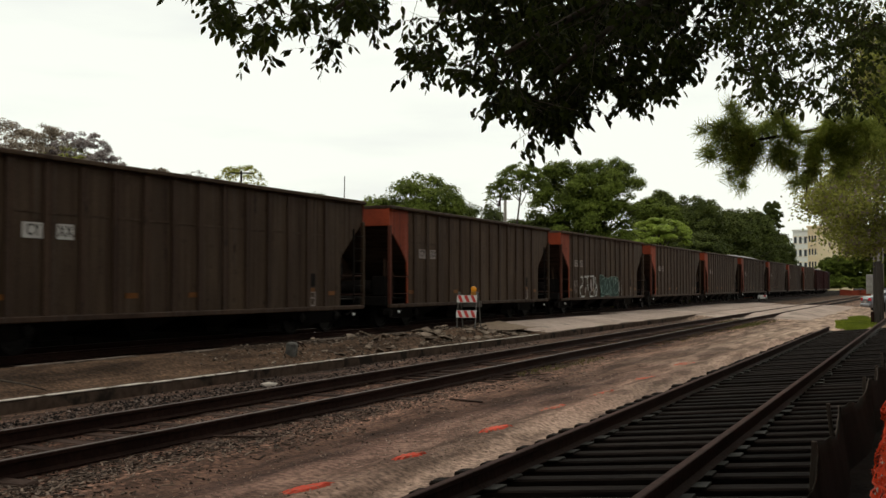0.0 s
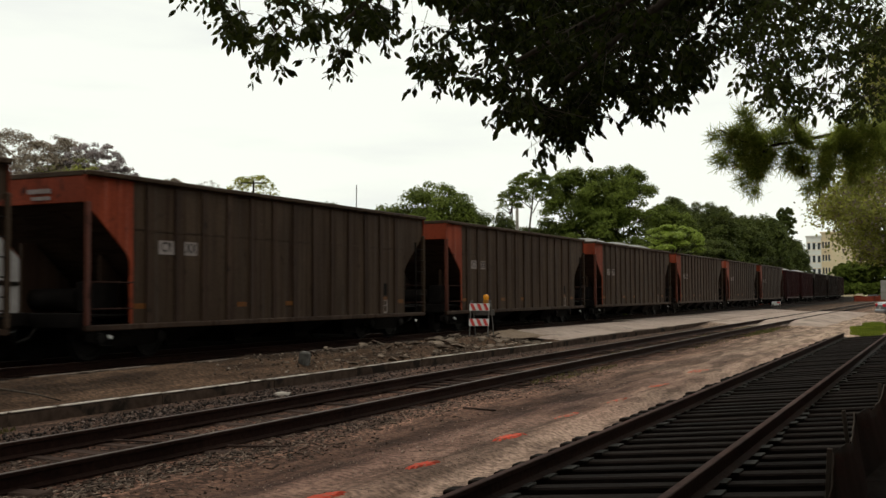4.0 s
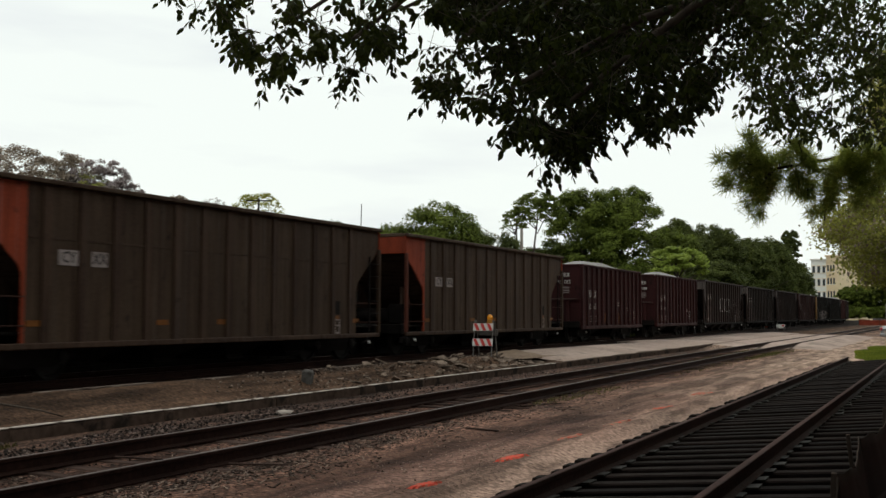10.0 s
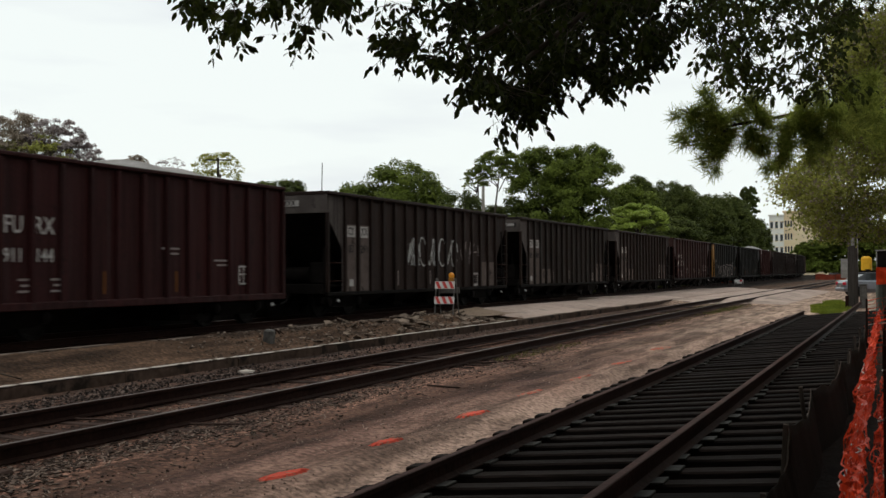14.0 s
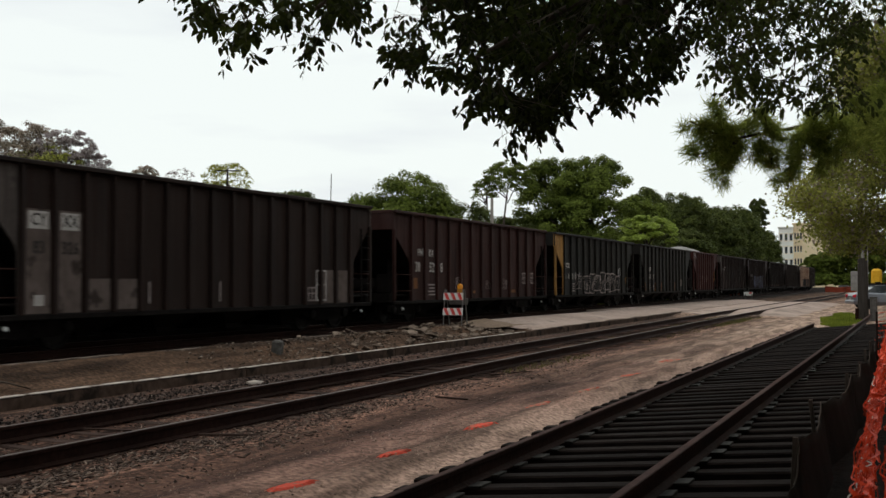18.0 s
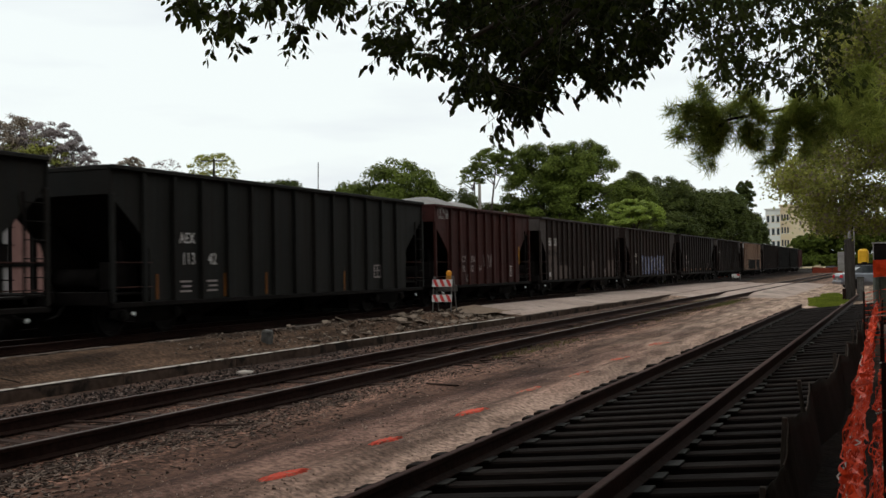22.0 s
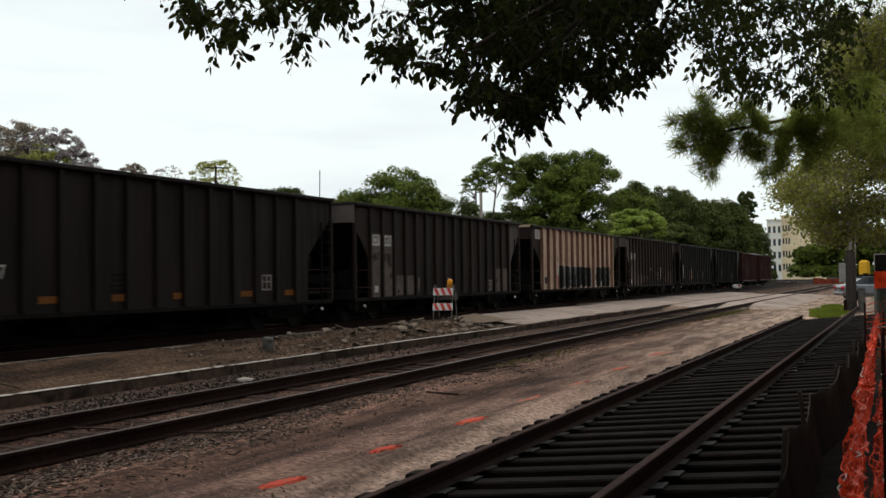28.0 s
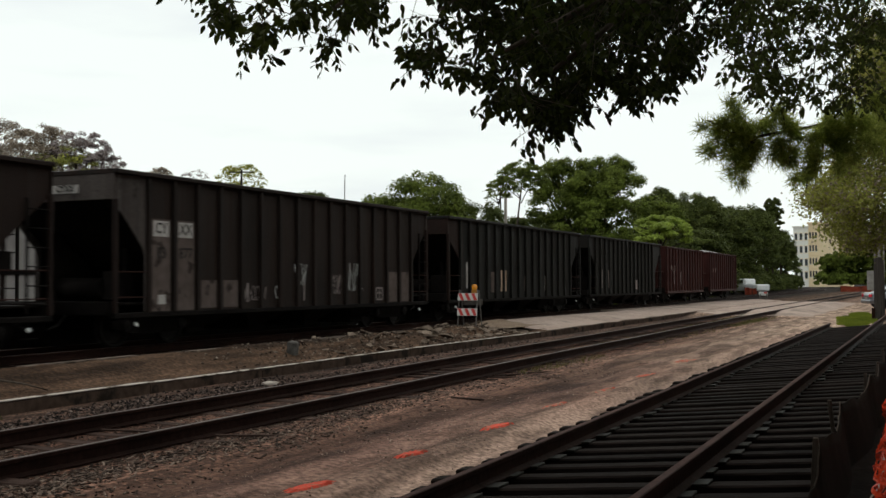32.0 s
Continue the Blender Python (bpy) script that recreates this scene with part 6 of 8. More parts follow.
# ---- overhanging tree near the camera ----
# lower edge of the leaf canopy: bearing to the left of the tracks and height angle, in degrees
CANOPY = ((44.5, 19.0), (38.1, 14.1), (37.3, 13.3), (36.8, 12.3), (36.2, 12.0), (35.4, 11.6), (34.8, 11.0), (34.2, 11.9), (33.4, 12.3), (33.0, 12.9), (32.3, 12.6), (31.9, 11.4), (31.0, 11.0), (30.6, 11.8), (30.2, 12.8), (29.9, 13.8), (29.3, 12.9), (28.9, 13.2), (27.5, 12.6), (26.7, 12.5), (26.4, 11.4), (25.9, 10.6), (25.2, 11.2), (24.0, 10.3), (23.3, 10.2), (23.0, 9.1), (21.0, 8.3), (20.2, 8.6), (19.3, 7.8), (18.4, 7.8), (17.5, 9.0), (17.1, 9.9), (15.8, 10.3), (15.3, 9.1), (14.0, 9.0), (13.0, 9.4), (12.2, 10.4), (11.0, 11.6), (10.5, 12.2), (9.6, 11.0), (8.8, 9.2), (7.4, 8.5), (4.6, 8.1), (0.9, 7.7), (-1.3, 7.9))


def canopy_low(b):
    for (b0, e0), (b1, e1) in zip(CANOPY, CANOPY[1:]):
        if b1 <= b <= b0:
            return e0 + (e1 - e0) * (b0 - b) / (b0 - b1)
    return 90 if b > CANOPY[0][0] else CANOPY[-1][1]


def leaf_blades(rng, base, direction, length, width, droop=0.25):
    """Oval leaves with a drawn-out tip that bend down along their length: four quads each."""
    d = direction / np.linalg.norm(direction, axis=1)[:, None]
    side = np.cross(d, rand_dirs(rng, len(d)))
    side /= np.linalg.norm(side, axis=1)[:, None] + 1e-9
    L, W = length[:, None], width[:, None]
    rows = []
    for t, w in ((0.0, 0.05), (0.22, 0.40), (0.48, 0.5), (0.76, 0.32), (1.0, 0.02)):
        mid = base + d * L * t - np.array((0, 0, 1)) * L * droop * t * t
        rows.append((mid - side * W * w, mid + side * W * w))
    return np.concatenate([np.stack([a[0], a[1], b[1], b[0]], axis=1) for a, b in zip(rows, rows[1:])])


def overhang():
    rng = np.random.default_rng(5)
    root = empty("broadleaf_tree", pose(1.9, 5.6, 0.0), "large broadleaf tree with dark overhanging branches", "tree")
    o = np.array((1.9, 5.6, 0.0))
    tube("trunk", root, bark, [(0, 0, -0.2), (0.05, 0.05, 1.2), (-0.05, 0.1, 2.4), (-0.2, 0.15, 3.6), (-0.3, 0.2, 5.2)], 0.28, 12, 0.5)
    for i in range(11):
        bear = 13 + 30 * i / 10
        dist = rng.uniform(5.8, 7.6)
        elev = max(canopy_low(bear) + 3.5, 9)
        end = np.array((-math.sin(radians(bear)) * dist, math.cos(radians(bear)) * dist, 1.7 + math.tan(radians(elev)) * dist)) - o
        start = np.array((-0.25, 0.15, rng.uniform(3.0, 4.8)))
        mid = start * 0.5 + end * 0.5 + np.array((0, 0, 0.55))
        q = [tuple(start), tuple(start * 0.7 + mid * 0.3 + np.array((0, 0, 0.12))), tuple(mid), tuple(mid * 0.4 + end * 0.6 + np.array((0, 0, 0.1))), tuple(end)]
        tube("limb", root, bark, q, 0.06, 7, 0.2)
    quads, pale, twigs = [], [], []

    def sprig(bear, elev, dist, run, k, droop, lo=0.055, hi=0.09):
        """A twig with oval leaves set along it by turns, its upper end at that place."""
        c = np.array((-math.sin(radians(bear)) * dist, math.cos(radians(bear)) * dist, 1.7 + math.tan(radians(elev)) * dist))
        d = rng.normal(size=3) * np.array((0.75, 0.75, 0.3)) * (1 - 0.75 * droop) + np.array((0, 0, -0.5))
        d /= np.linalg.norm(d)
        at = ((np.arange(k) + rng.uniform(0.1, 0.9, k)) / k)[:, None]
        base = c + d * run * at - o
        out = rand_dirs(rng, k) * np.array((1.0, 1.0, 0.6)) + d * 0.45 + np.array((0, 0, -0.45))
        long = rng.uniform(lo, hi, k)
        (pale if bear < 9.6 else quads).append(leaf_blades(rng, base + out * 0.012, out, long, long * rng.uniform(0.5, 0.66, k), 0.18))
        twigs.append((c - o - d * 0.12, c - o + d * run))

    for _ in range(4500):
        bear = rng.uniform(-0.5, 46)
        low = canopy_low(bear)
        if low > 60:
            continue
        span = 17.5 - low
        heart = math.exp(-((bear - 17.0) / 4.2) ** 2)
        edge = rng.random() < 0.3
        elev = low + 1.1 + (1.7 * rng.random() if edge else span * rng.random())
        # the crown is closed in the middle and has holes towards its ends
        holes = noise.noise((bear * 0.75, elev * 0.9, 2.0)) + 0.5 * noise.noise((bear * 1.9, elev * 2.0, 7.0))
        if holes < 0.11 - 0.8 * heart + 0.12 * (elev - low < 3.4):
            continue
        if rng.random() > 0.07 + 0.09 * bear:
            continue
        small = bear < 11
        sprig(bear, elev, rng.uniform(5.4, 8.2), rng.uniform(0.1, 0.2), int(rng.integers(8, 13) if small else rng.integers(5, 9)), 0.1, 0.026 if small else 0.042, 0.044 if small else 0.066)
    # small-leaved boughs over the pine
    for _ in range(620):
        bear = rng.uniform(2.2, 11.0)
        elev = canopy_low(bear) + 1.2 + 7.5 * rng.random() ** 1.2
        if noise.noise((bear * 1.3, elev * 1.4, 4.0)) > -0.12:
            sprig(bear, elev, rng.uniform(5.6, 8.0), 0.14, 10, 0.1, 0.025, 0.043)
    # denser high over the pine
    for _ in range(290):
        bear = rng.uniform(1.0, 11.5)
        sprig(bear, 12.2 + 8 * rng.random() + 0.5 * math.sin(bear * 2.1), rng.uniform(7.0, 9.0), 0.16, 9, 0.1, 0.035, 0.06)
    # the closed heart of the crown, a little further off
    for _ in range(1500):
        bear = rng.uniform(9, 26.5)
        low = canopy_low(bear) + 3.4 + 0.22 * abs(bear - 17)
        if low < 60:
            sprig(bear, low + (22 - low) * rng.random(), rng.uniform(7.6, 9.6), 0.16, 8, 0.1, 0.06, 0.095)
    # single sprays that hang below the edge: bearing, height angle of the tip
    for bear, elev in ((40.4, 15.3), (39.2, 14.6), (35.1, 11.0), (34.5, 11.1), (31.5, 11.0), (31.0, 11.0), (29.4, 12.7), (26.2, 10.5), (25.6, 10.6), (24.0, 10.2), (21.0, 8.3), (20.0, 7.1), (19.5, 6.5), (18.5, 7.0), (19.0, 7.3), (17.0, 8.2), (15.1, 8.4), (14.2, 8.8), (12.1, 10.2), (11.0, 11.6), (9.3, 9.9), (8.3, 8.8)):
        for rep in range(2):
            dist = rng.uniform(5.8, 6.6)
            sprig(bear + rng.normal() * 0.2, elev + math.degrees(0.17 / dist) + rng.uniform(-0.25, 0.3), dist, 0.17, 8, 0.55, 0.036, 0.058)
    # one tree in two leaf colours: near-black as backlit, lighter as lit
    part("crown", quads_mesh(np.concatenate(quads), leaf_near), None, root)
    part("crown", quads_mesh(np.concatenate(pale), leaf_dark), None, root, "outer boughs with small leaves, coloured lighter as if lit")
    tw = np.array(twigs)
    a, b = tw[:, 0], tw[:, 1]
    s = np.cross(b - a, rand_dirs(rng, len(a)))
    s = s / np.linalg.norm(s, axis=1)[:, None] * 0.0022
    part("twig_spray", quads_mesh(np.stack([a - s, a + s, b + s * 0.5, b - s * 0.5], axis=1), bark), None, root)


overhang()


def shade_trees():
    """An unseen belt of large trees, added beside and behind the viewer to keep the place in shade."""
    rng = np.random.default_rng(15)
    root = empty("broadleaf_tree", pose(4.2, 1.2, 0.0), "unseen broadleaf tree, added over the path for shade", "tree")
    tube("trunk", root, bark, [(0, 0, -0.2), (0.1, 0.0, 2.0), (0.0, 0.1, 4.6), (-0.2, 0.1, 7.5)], 0.34, 12, 0.5)
    p = crown_points(rng, 9000, (6.5, 6.0, 2.4), 150, 0.55) + np.array((-3.0, 0.5, 8.3))
    part("crown", quads_mesh(leaf_cards(rng, p, 0.2), leaf_near), None, root)
    spots = [(12.5, -24 + 10.5 * i) for i in range(14)] + [(-18, -17), (-8, -15), (2, -14), (-29, -20)]
    for i, (x, y) in enumerate(spots):
        tree(x + rng.normal() * 0.6, y + rng.normal(), 15.5 + rng.normal(), (6.4, 6.4, 6.4), leaf_dark, "unseen tall tree, added in the belt beside the tracks for shade", 3200, 90, 0.9, 0.5, seed=200 + i, base=0.0, trunk=0.4, style="belt")


shade_trees()


def hedge():
    """Unseen shrubs behind the train's line, added to keep the view under the cars dark."""
    rng = np.random.default_rng(44)
    pts = []
    for i in range(60):
        y = 2 + 1.7 * i
        if -1 < y - 96 < 4 or 13 < y < 25:
            continue
        pts.append(crown_points(rng, 1000, (1.4, 1.4, 1.5), 22, 0.4) + np.array((-20.6 + rng.normal() * 0.4, y, 1.2)))
    p = np.concatenate(pts)
    p = p[(p[:, 2] > 0.15) & (p[:, 2] < 1.6)]
    tagged(part("shrubs", quads_mesh(leaf_cards(rng, p, 0.2), leaf_dark)), "unseen dark shrubs, added behind the line to darken the view under the cars", "shrubs", kind="stuff")


hedge()


def dark_backing():
    """Unseen low wall, added in near-black to stand for the shade under the cars."""
    w = empty("backing_behind_line", pose(-18.55, 0, 0), "low near-black backing, added for the shade under the cars", "wall", kind="structure")
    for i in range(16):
        box("wall_panel", w, backing_black, 0.01 * math.sin(i * 2.0), -8 + 6.0 * i, 0.62, 0.3, 5.96, 1.36, bevel=0.02)


dark_backing()


def shed():
    """A pale panelled building, glimpsed through the gaps between the cars."""
    root = empty("shed", pose(-27.0, 25.0, 0.1), "low pale pink panelled building behind the railway line", "shed")
    box("wall", root, wall_pink, -2.0, 0, 1.9, 3.9, 11, 3.8, bevel=0.03)
    box("roof", root, kerb_side, -2.0, 0, 3.95, 4.6, 11.6, 0.25, bevel=0.03)
    for i in range(12):
        y = -5.4 + 0.95 * i
        box("wall_panel", root, dimmed_white if y < 0.9 else wall_pink, 0.0, y + 0.4, 1.75, 0.08, 0.84, 3.5, bevel=0.01)
        box("batten", root, under_steel, 0.05, y + 0.875, 1.75, 0.08, 0.09, 3.5, bevel=0)
    box("rail_band", root, under_steel, 0.06, 0, 2.0, 0.06, 11, 0.12, bevel=0)


shed()


def pine():
    """A pine whose lower branch hangs into the view."""
    rng = np.random.default_rng(9)
    root = empty("pine_tree", pose(1.6, 10.2, 0.0), "pine tree with a drooping branch of long green needles", "tree")
    o = np.array((1.6, 10.2, 0.0))
    tube("trunk", root, bark, [(0, 0, -0.2), (0.03, 0, 2.0), (0.0, 0.05, 4.2), (0.02, 0.1, 7.0)], 0.2, 10, 0.6)
    tufts = []
    # twig, tip bearing and height angle in degrees, distance
    branches = ((10.7, 8.5, 8.5), (9.5, 9.0, 8.6), (10.3, 7.8, 8.7), (10.6, 6.7, 8.8), (9.6, 6.1, 8.5), (9.0, 5.6, 8.6), (8.7, 6.6, 8.7), (7.9, 8.1, 8.8), (6.9, 8.6, 8.5), (6.5, 7.8, 8.6), (7.2, 6.7, 8.7), (6.6, 6.1, 8.8), (5.8, 4.8, 8.5), (5.4, 5.7, 8.6), (4.3, 5.9, 8.7), (8.3, 7.4, 8.8), (9.1, 8.1, 8.5), (5.2, 7.3, 8.6), (1.1, 9.7, 6.0), (1.1, 7.7, 5.8), (1.0, 6.7, 6.0), (2.4, 9.0, 6.4), (1.6, 8.6, 6.2), (4.6, 8.2, 8.7), (3.8, 7.7, 8.8), (3.1, 8.1, 8.7), (4.1, 6.6, 8.9), (3.2, 6.4, 8.8), (2.5, 7.3, 8.6), (3.7, 8.9, 8.7), (5.0, 6.8, 8.8))
    hub = np.array((-0.3, 9.4, 3.0))
    tube("limb", root, bark, [tuple(np.array((1.55, 10.2, 3.4)) - o), tuple(np.array((0.5, 9.8, 3.15)) - o), tuple(hub - o), tuple(np.array((-0.8, 8.9, 2.95)) - o), tuple(np.array((-1.25, 8.6, 2.85)) - o)], 0.035, 7, 0.3)
    for bear, elev, dist in branches:
        tip = np.array((-math.sin(radians(bear)) * dist, math.cos(radians(bear)) * dist, 1.7 + math.tan(radians(elev)) * dist))
        along = min(1.0, max(0.0, (hub[0] - tip[0]) / 0.95))
        branch = hub + np.array((-0.95, -0.8, -0.15)) * along
        start = branch + (tip - branch) * 0.1
        tube("twig", root, bark, [tuple(start - o), tuple((start + tip) / 2 - o + np.array((0, 0, -0.03))), tuple(tip - o)], 0.009, 5, 0.5)
        for k in range(5):
            tufts.append((tip - (tip - start) * (0.17 * k) + rng.normal(size=3) * 0.03, tip - start))
    quads = []
    for c, d in tufts:
        n = 140
        d = d / np.linalg.norm(d)
        out = rand_dirs(rng, n) * 0.9 + d * 0.4 + np.array((0, 0, 0.05))
        out /= np.linalg.norm(out, axis=1)[:, None]
        L = rng.uniform(0.055, 0.105, n)[:, None]
        s = np.cross(out, rand_dirs(rng, n))
        s = s / np.linalg.norm(s, axis=1)[:, None] * 0.003
        p = c - o + rng.normal(size=(n, 3)) * 0.025
        e = p + out * L - np.array((0, 0, 1)) * L * L * 1.2
        quads.append(np.stack([p - s, p + s, e + s * 0.4, e - s * 0.4], axis=1))
    part("needles", quads_mesh(np.concatenate(quads), needle_mat), None, root)


pine()


def side_tree():
    """A finely leaved tree that hangs over the near track from beyond the fence."""
    rng = np.random.default_rng(21)
    root = empty("tree", pose(3.4, 25.0, 0.0), "finely leaved olive-green tree beside the track", "tree")
    tube("trunk", root, bark, [(0, 0, -0.2), (0.1, 0, 1.6), (0.0, 0.1, 3.4), (-0.3, 0.1, 5.8)], 0.2, 10, 0.5)
    for i, (x, y, z) in enumerate(((-4.4, -1.0, 4.4), (-4.2, 0.6, 3.4), (-3.8, -0.5, 5.6), (-3.6, 0.8, 6.6), (-4.6, 0.1, 3.0), (-3.2, -1.2, 7.0))):
        tube("limb", root, bark, [(0, 0.05, 2.6 + 0.4 * i), (x * 0.5, y * 0.5, z * 0.6 + 1.8), (x, y, z)], 0.05, 6, 0.2)
    # hanging boughs
    c = []
    for _ in range(420):
        z = 2.5 + 4.7 * rng.random()
        reach = (4.95 + 0.75 * smooth(2.4, 3.6, z) - 1.1 * smooth(3.8, 4.7, z)) * (1 - 0.42 * rng.random() ** 1.3) + rng.normal() * 0.12
        c.append((-reach, rng.normal() * 1.5, z))
    for _ in range(80):
        c.append((rng.uniform(-3.2, 1.5), rng.normal() * 1.8, rng.uniform(2.7, 6.4)))
    c = np.array(c)
    n = 105000
    pick = rng.integers(0, len(c), n)
    p = c[pick] + rng.normal(size=(n, 3)) * np.array((0.2, 0.26, 0.13))
    share = n // 5
    part("crown", quads_mesh(leaf_cards(rng, p[:share], 0.038), leaf_brown), None, root)
    part("crown", quads_mesh(leaf_cards(rng, p[share:], 0.038), leaf_olive), None, root, "greener leaves")


side_tree()


# ---- things beside the tracks ----
def barricade():
    root = empty("barricade", pose(-12.28, 28.3, 0.44, 0, 0, 4), "folding barricade with red and white striped boards and amber lamp", "barricade")
    for side, tilt in ((-1, -9), (1, 14)):
        for x in (-0.28, 0.28):
            box("leg", root, steel_frame, x, side * 0.16, 0.53, 0.035, 0.035, 1.08, rx=tilt)
    for z in (0.86, 0.42):
        board = box("board", root, barricade_white, 0, -0.2 - (0.86 - z) * 0.12 + 0.05, z, 0.61, 0.025, 0.21, rx=-9)
        bm = bmesh.new()
        for k in range(-1, 4):
            x0 = -0.305 + k * 0.2
            pts = [(x0, -0.1), (x0 + 0.1, -0.1), (x0 + 0.3 - 0.1, 0.1), (x0 + 0.1, 0.1)]
            pts = [(min(0.3, max(-0.3, a)), b) for a, b in pts]
            if max(p[0] for p in pts) - min(p[0] for p in pts) < 0.03:
                continue
            vs = [bm.verts.new((-a, -0.0155, b)) for a, b in pts]
            back = [bm.verts.new((-a, -0.0135, b)) for a, b in pts]
            bm.faces.new(vs)
            for i in range(4):
                bm.faces.new((vs[i], back[i], back[(i + 1) % 4], vs[(i + 1) % 4]))
        part("stripes", bm, barricade_red, board, "red diagonal stripes")
    box("rear_board", root, steel_frame, 0, 0.3, 0.7, 0.6, 0.02, 0.18, rx=14)
    box("lamp_case", root, lamp_case, 0.18, -0.06, 1.02, 0.16, 0.1, 0.12)
    lens = lathe(((0.025, -0.04), (0.075, -0.035), (0.09, 0), (0.075, 0.035), (0.025, 0.045)), 18, lamp_amber)
    part("lamp_lens", lens, None, root, "round amber lens", pose(0.18, -0.06, 1.14, 90, 0, 0))


barricade()


def rock_mesh(seed, sx, sy, sz, material):
    r = random.Random(seed)
    bm = bmesh.new()
    bmesh.ops.create_icosphere(bm, subdivisions=1, radius=0.5)
    for v in bm.verts:
        v.co *= r.uniform(0.75, 1.2)
        v.co.x *= sx
        v.co.y *= sy
        v.co.z *= sz
    me = bpy.data.meshes.new("stone")
    bm.to_mesh(me)
    bm.free()
    me.materials.append(material)
    return me


def slab_piece(seed, material):
    """A broken piece of paving with a ragged outline."""
    r = random.Random(seed)
    n = 5 + seed % 2
    bm = bmesh.new()
    ring = [(math.cos(2 * math.pi * i / n) * r.uniform(0.5, 1.3), math.sin(2 * math.pi * i / n) * r.uniform(0.5, 1.3)) for i in range(n)]
    lo = [bm.verts.new((a * 0.5, b * 0.5, -0.06)) for a, b in ring]
    hi = [bm.verts.new((a * 0.47, b * 0.47, 0.06 + r.uniform(-0.01, 0.01))) for a, b in ring]
    bm.faces.new(lo[::-1])
    bm.faces.new(hi)
    for i in range(n):
        bm.faces.new((lo[i], lo[(i + 1) % n], hi[(i + 1) % n], hi[i]))
    me = bpy.data.meshes.new("paving_piece")
    bm.to_mesh(me)
    bm.free()
    me.materials.append(material)
    return me


def rubble():
    r = random.Random(4)
    slabs = [slab_piece(i, rubble_mat) for i in range(6)]
    for i in range(150):
        y = 18.6 + 13.0 * r.random() ** 0.6
        x = r.uniform(-12.75, -11.45)
        s = (0.08 + 0.42 * r.random() ** 2.6) * (0.5 + 0.5 * smooth(20, 26, y))
        ob = part("concrete_chunk", slabs[i % 6], None, None, "", pose(x, y, ground_z(x, y) + 0.02 + 0.05 * r.random(), r.uniform(-26, 26), r.uniform(-24, 24), r.uniform(0, 360)) @ Matrix.Diagonal((s, s, s * 0.9, 1)))
        tagged(ob, "broken piece of concrete lying on the bank", "rubble", "rubble on the bank")
    verts, faces = [], []
    for i in range(2200):
        y = 15 + 17 * r.random() ** 0.6
        x = r.uniform(-12.8, -11.35)
        s = r.uniform(0.01, 0.05)
        z = ground_z(x, y) + s * 0.2
        k = len(verts)
        for d in ((1, 0, 0), (-1, 0, 0), (0, 1, 0), (0, -1, 0), (0, 0, 1), (0, 0, -1)):
            verts.append((x + d[0] * s * r.uniform(0.6, 1.2), y + d[1] * s * r.uniform(0.6, 1.2), z + d[2] * s * r.uniform(0.4, 0.8)))
        faces += [(k + a, k + b, k + c) for a, b, c in ((0, 2, 4), (2, 1, 4), (1, 3, 4), (3, 0, 4), (2, 0, 5), (1, 2, 5), (3, 1, 5), (0, 3, 5))]
    me = bpy.data.meshes.new("rubble")
    me.from_pydata(verts, [], faces)
    me.materials.append(pebble_mat)
    tagged(part("loose_rubble", me), "small broken stones and dirt on the bank", "rubble", kind="stuff")
    heap = []
    bm = bmesh.new()
    bmesh.ops.create_grid(bm, x_segments=18, y_segments=18, size=1.0)
    for v in bm.verts:
        d = math.hypot(v.co.x, v.co.y)
        v.co.z = max(0, 1 - d) ** 0.8 * 0.22 + 0.06 * noise.noise(v.co * 4) * max(0, 1 - d) - 0.06
        v.co.x *= 1.0
        v.co.y *= 1.5
    sand = part("sand_mound", bm, mat("pale_brown_sand", (0.13, 0.092, 0.066), (0.2, 0.148, 0.112), 14, 0.95, bump=0.5))
    sand.matrix_basis = pose(-12.75, 31.6, 0.38)
    tagged(sand, "small heap of pale brown sand", "sand heap")


rubble()


def block_post():
    root = empty("concrete_block", pose(-11.9, 18.3, 0.2, 2, 5, 14), "short broken grey concrete block set in the bank", "concrete block")
    box("block", root, block_grey, 0, 0, 0.08, 0.2, 0.24, 0.5, bevel=0.035)
    for i in range(4):
        tube("rebar", root, rail_side, ((0.05 * i - 0.1, 0.14, 0.3), (0.06 * i - 0.1, 0.28 + 0.05 * i, 0.36 - 0.03 * i), (0.08 * i - 0.1, 0.5, 0.2)), 0.012, 5)


block_post()


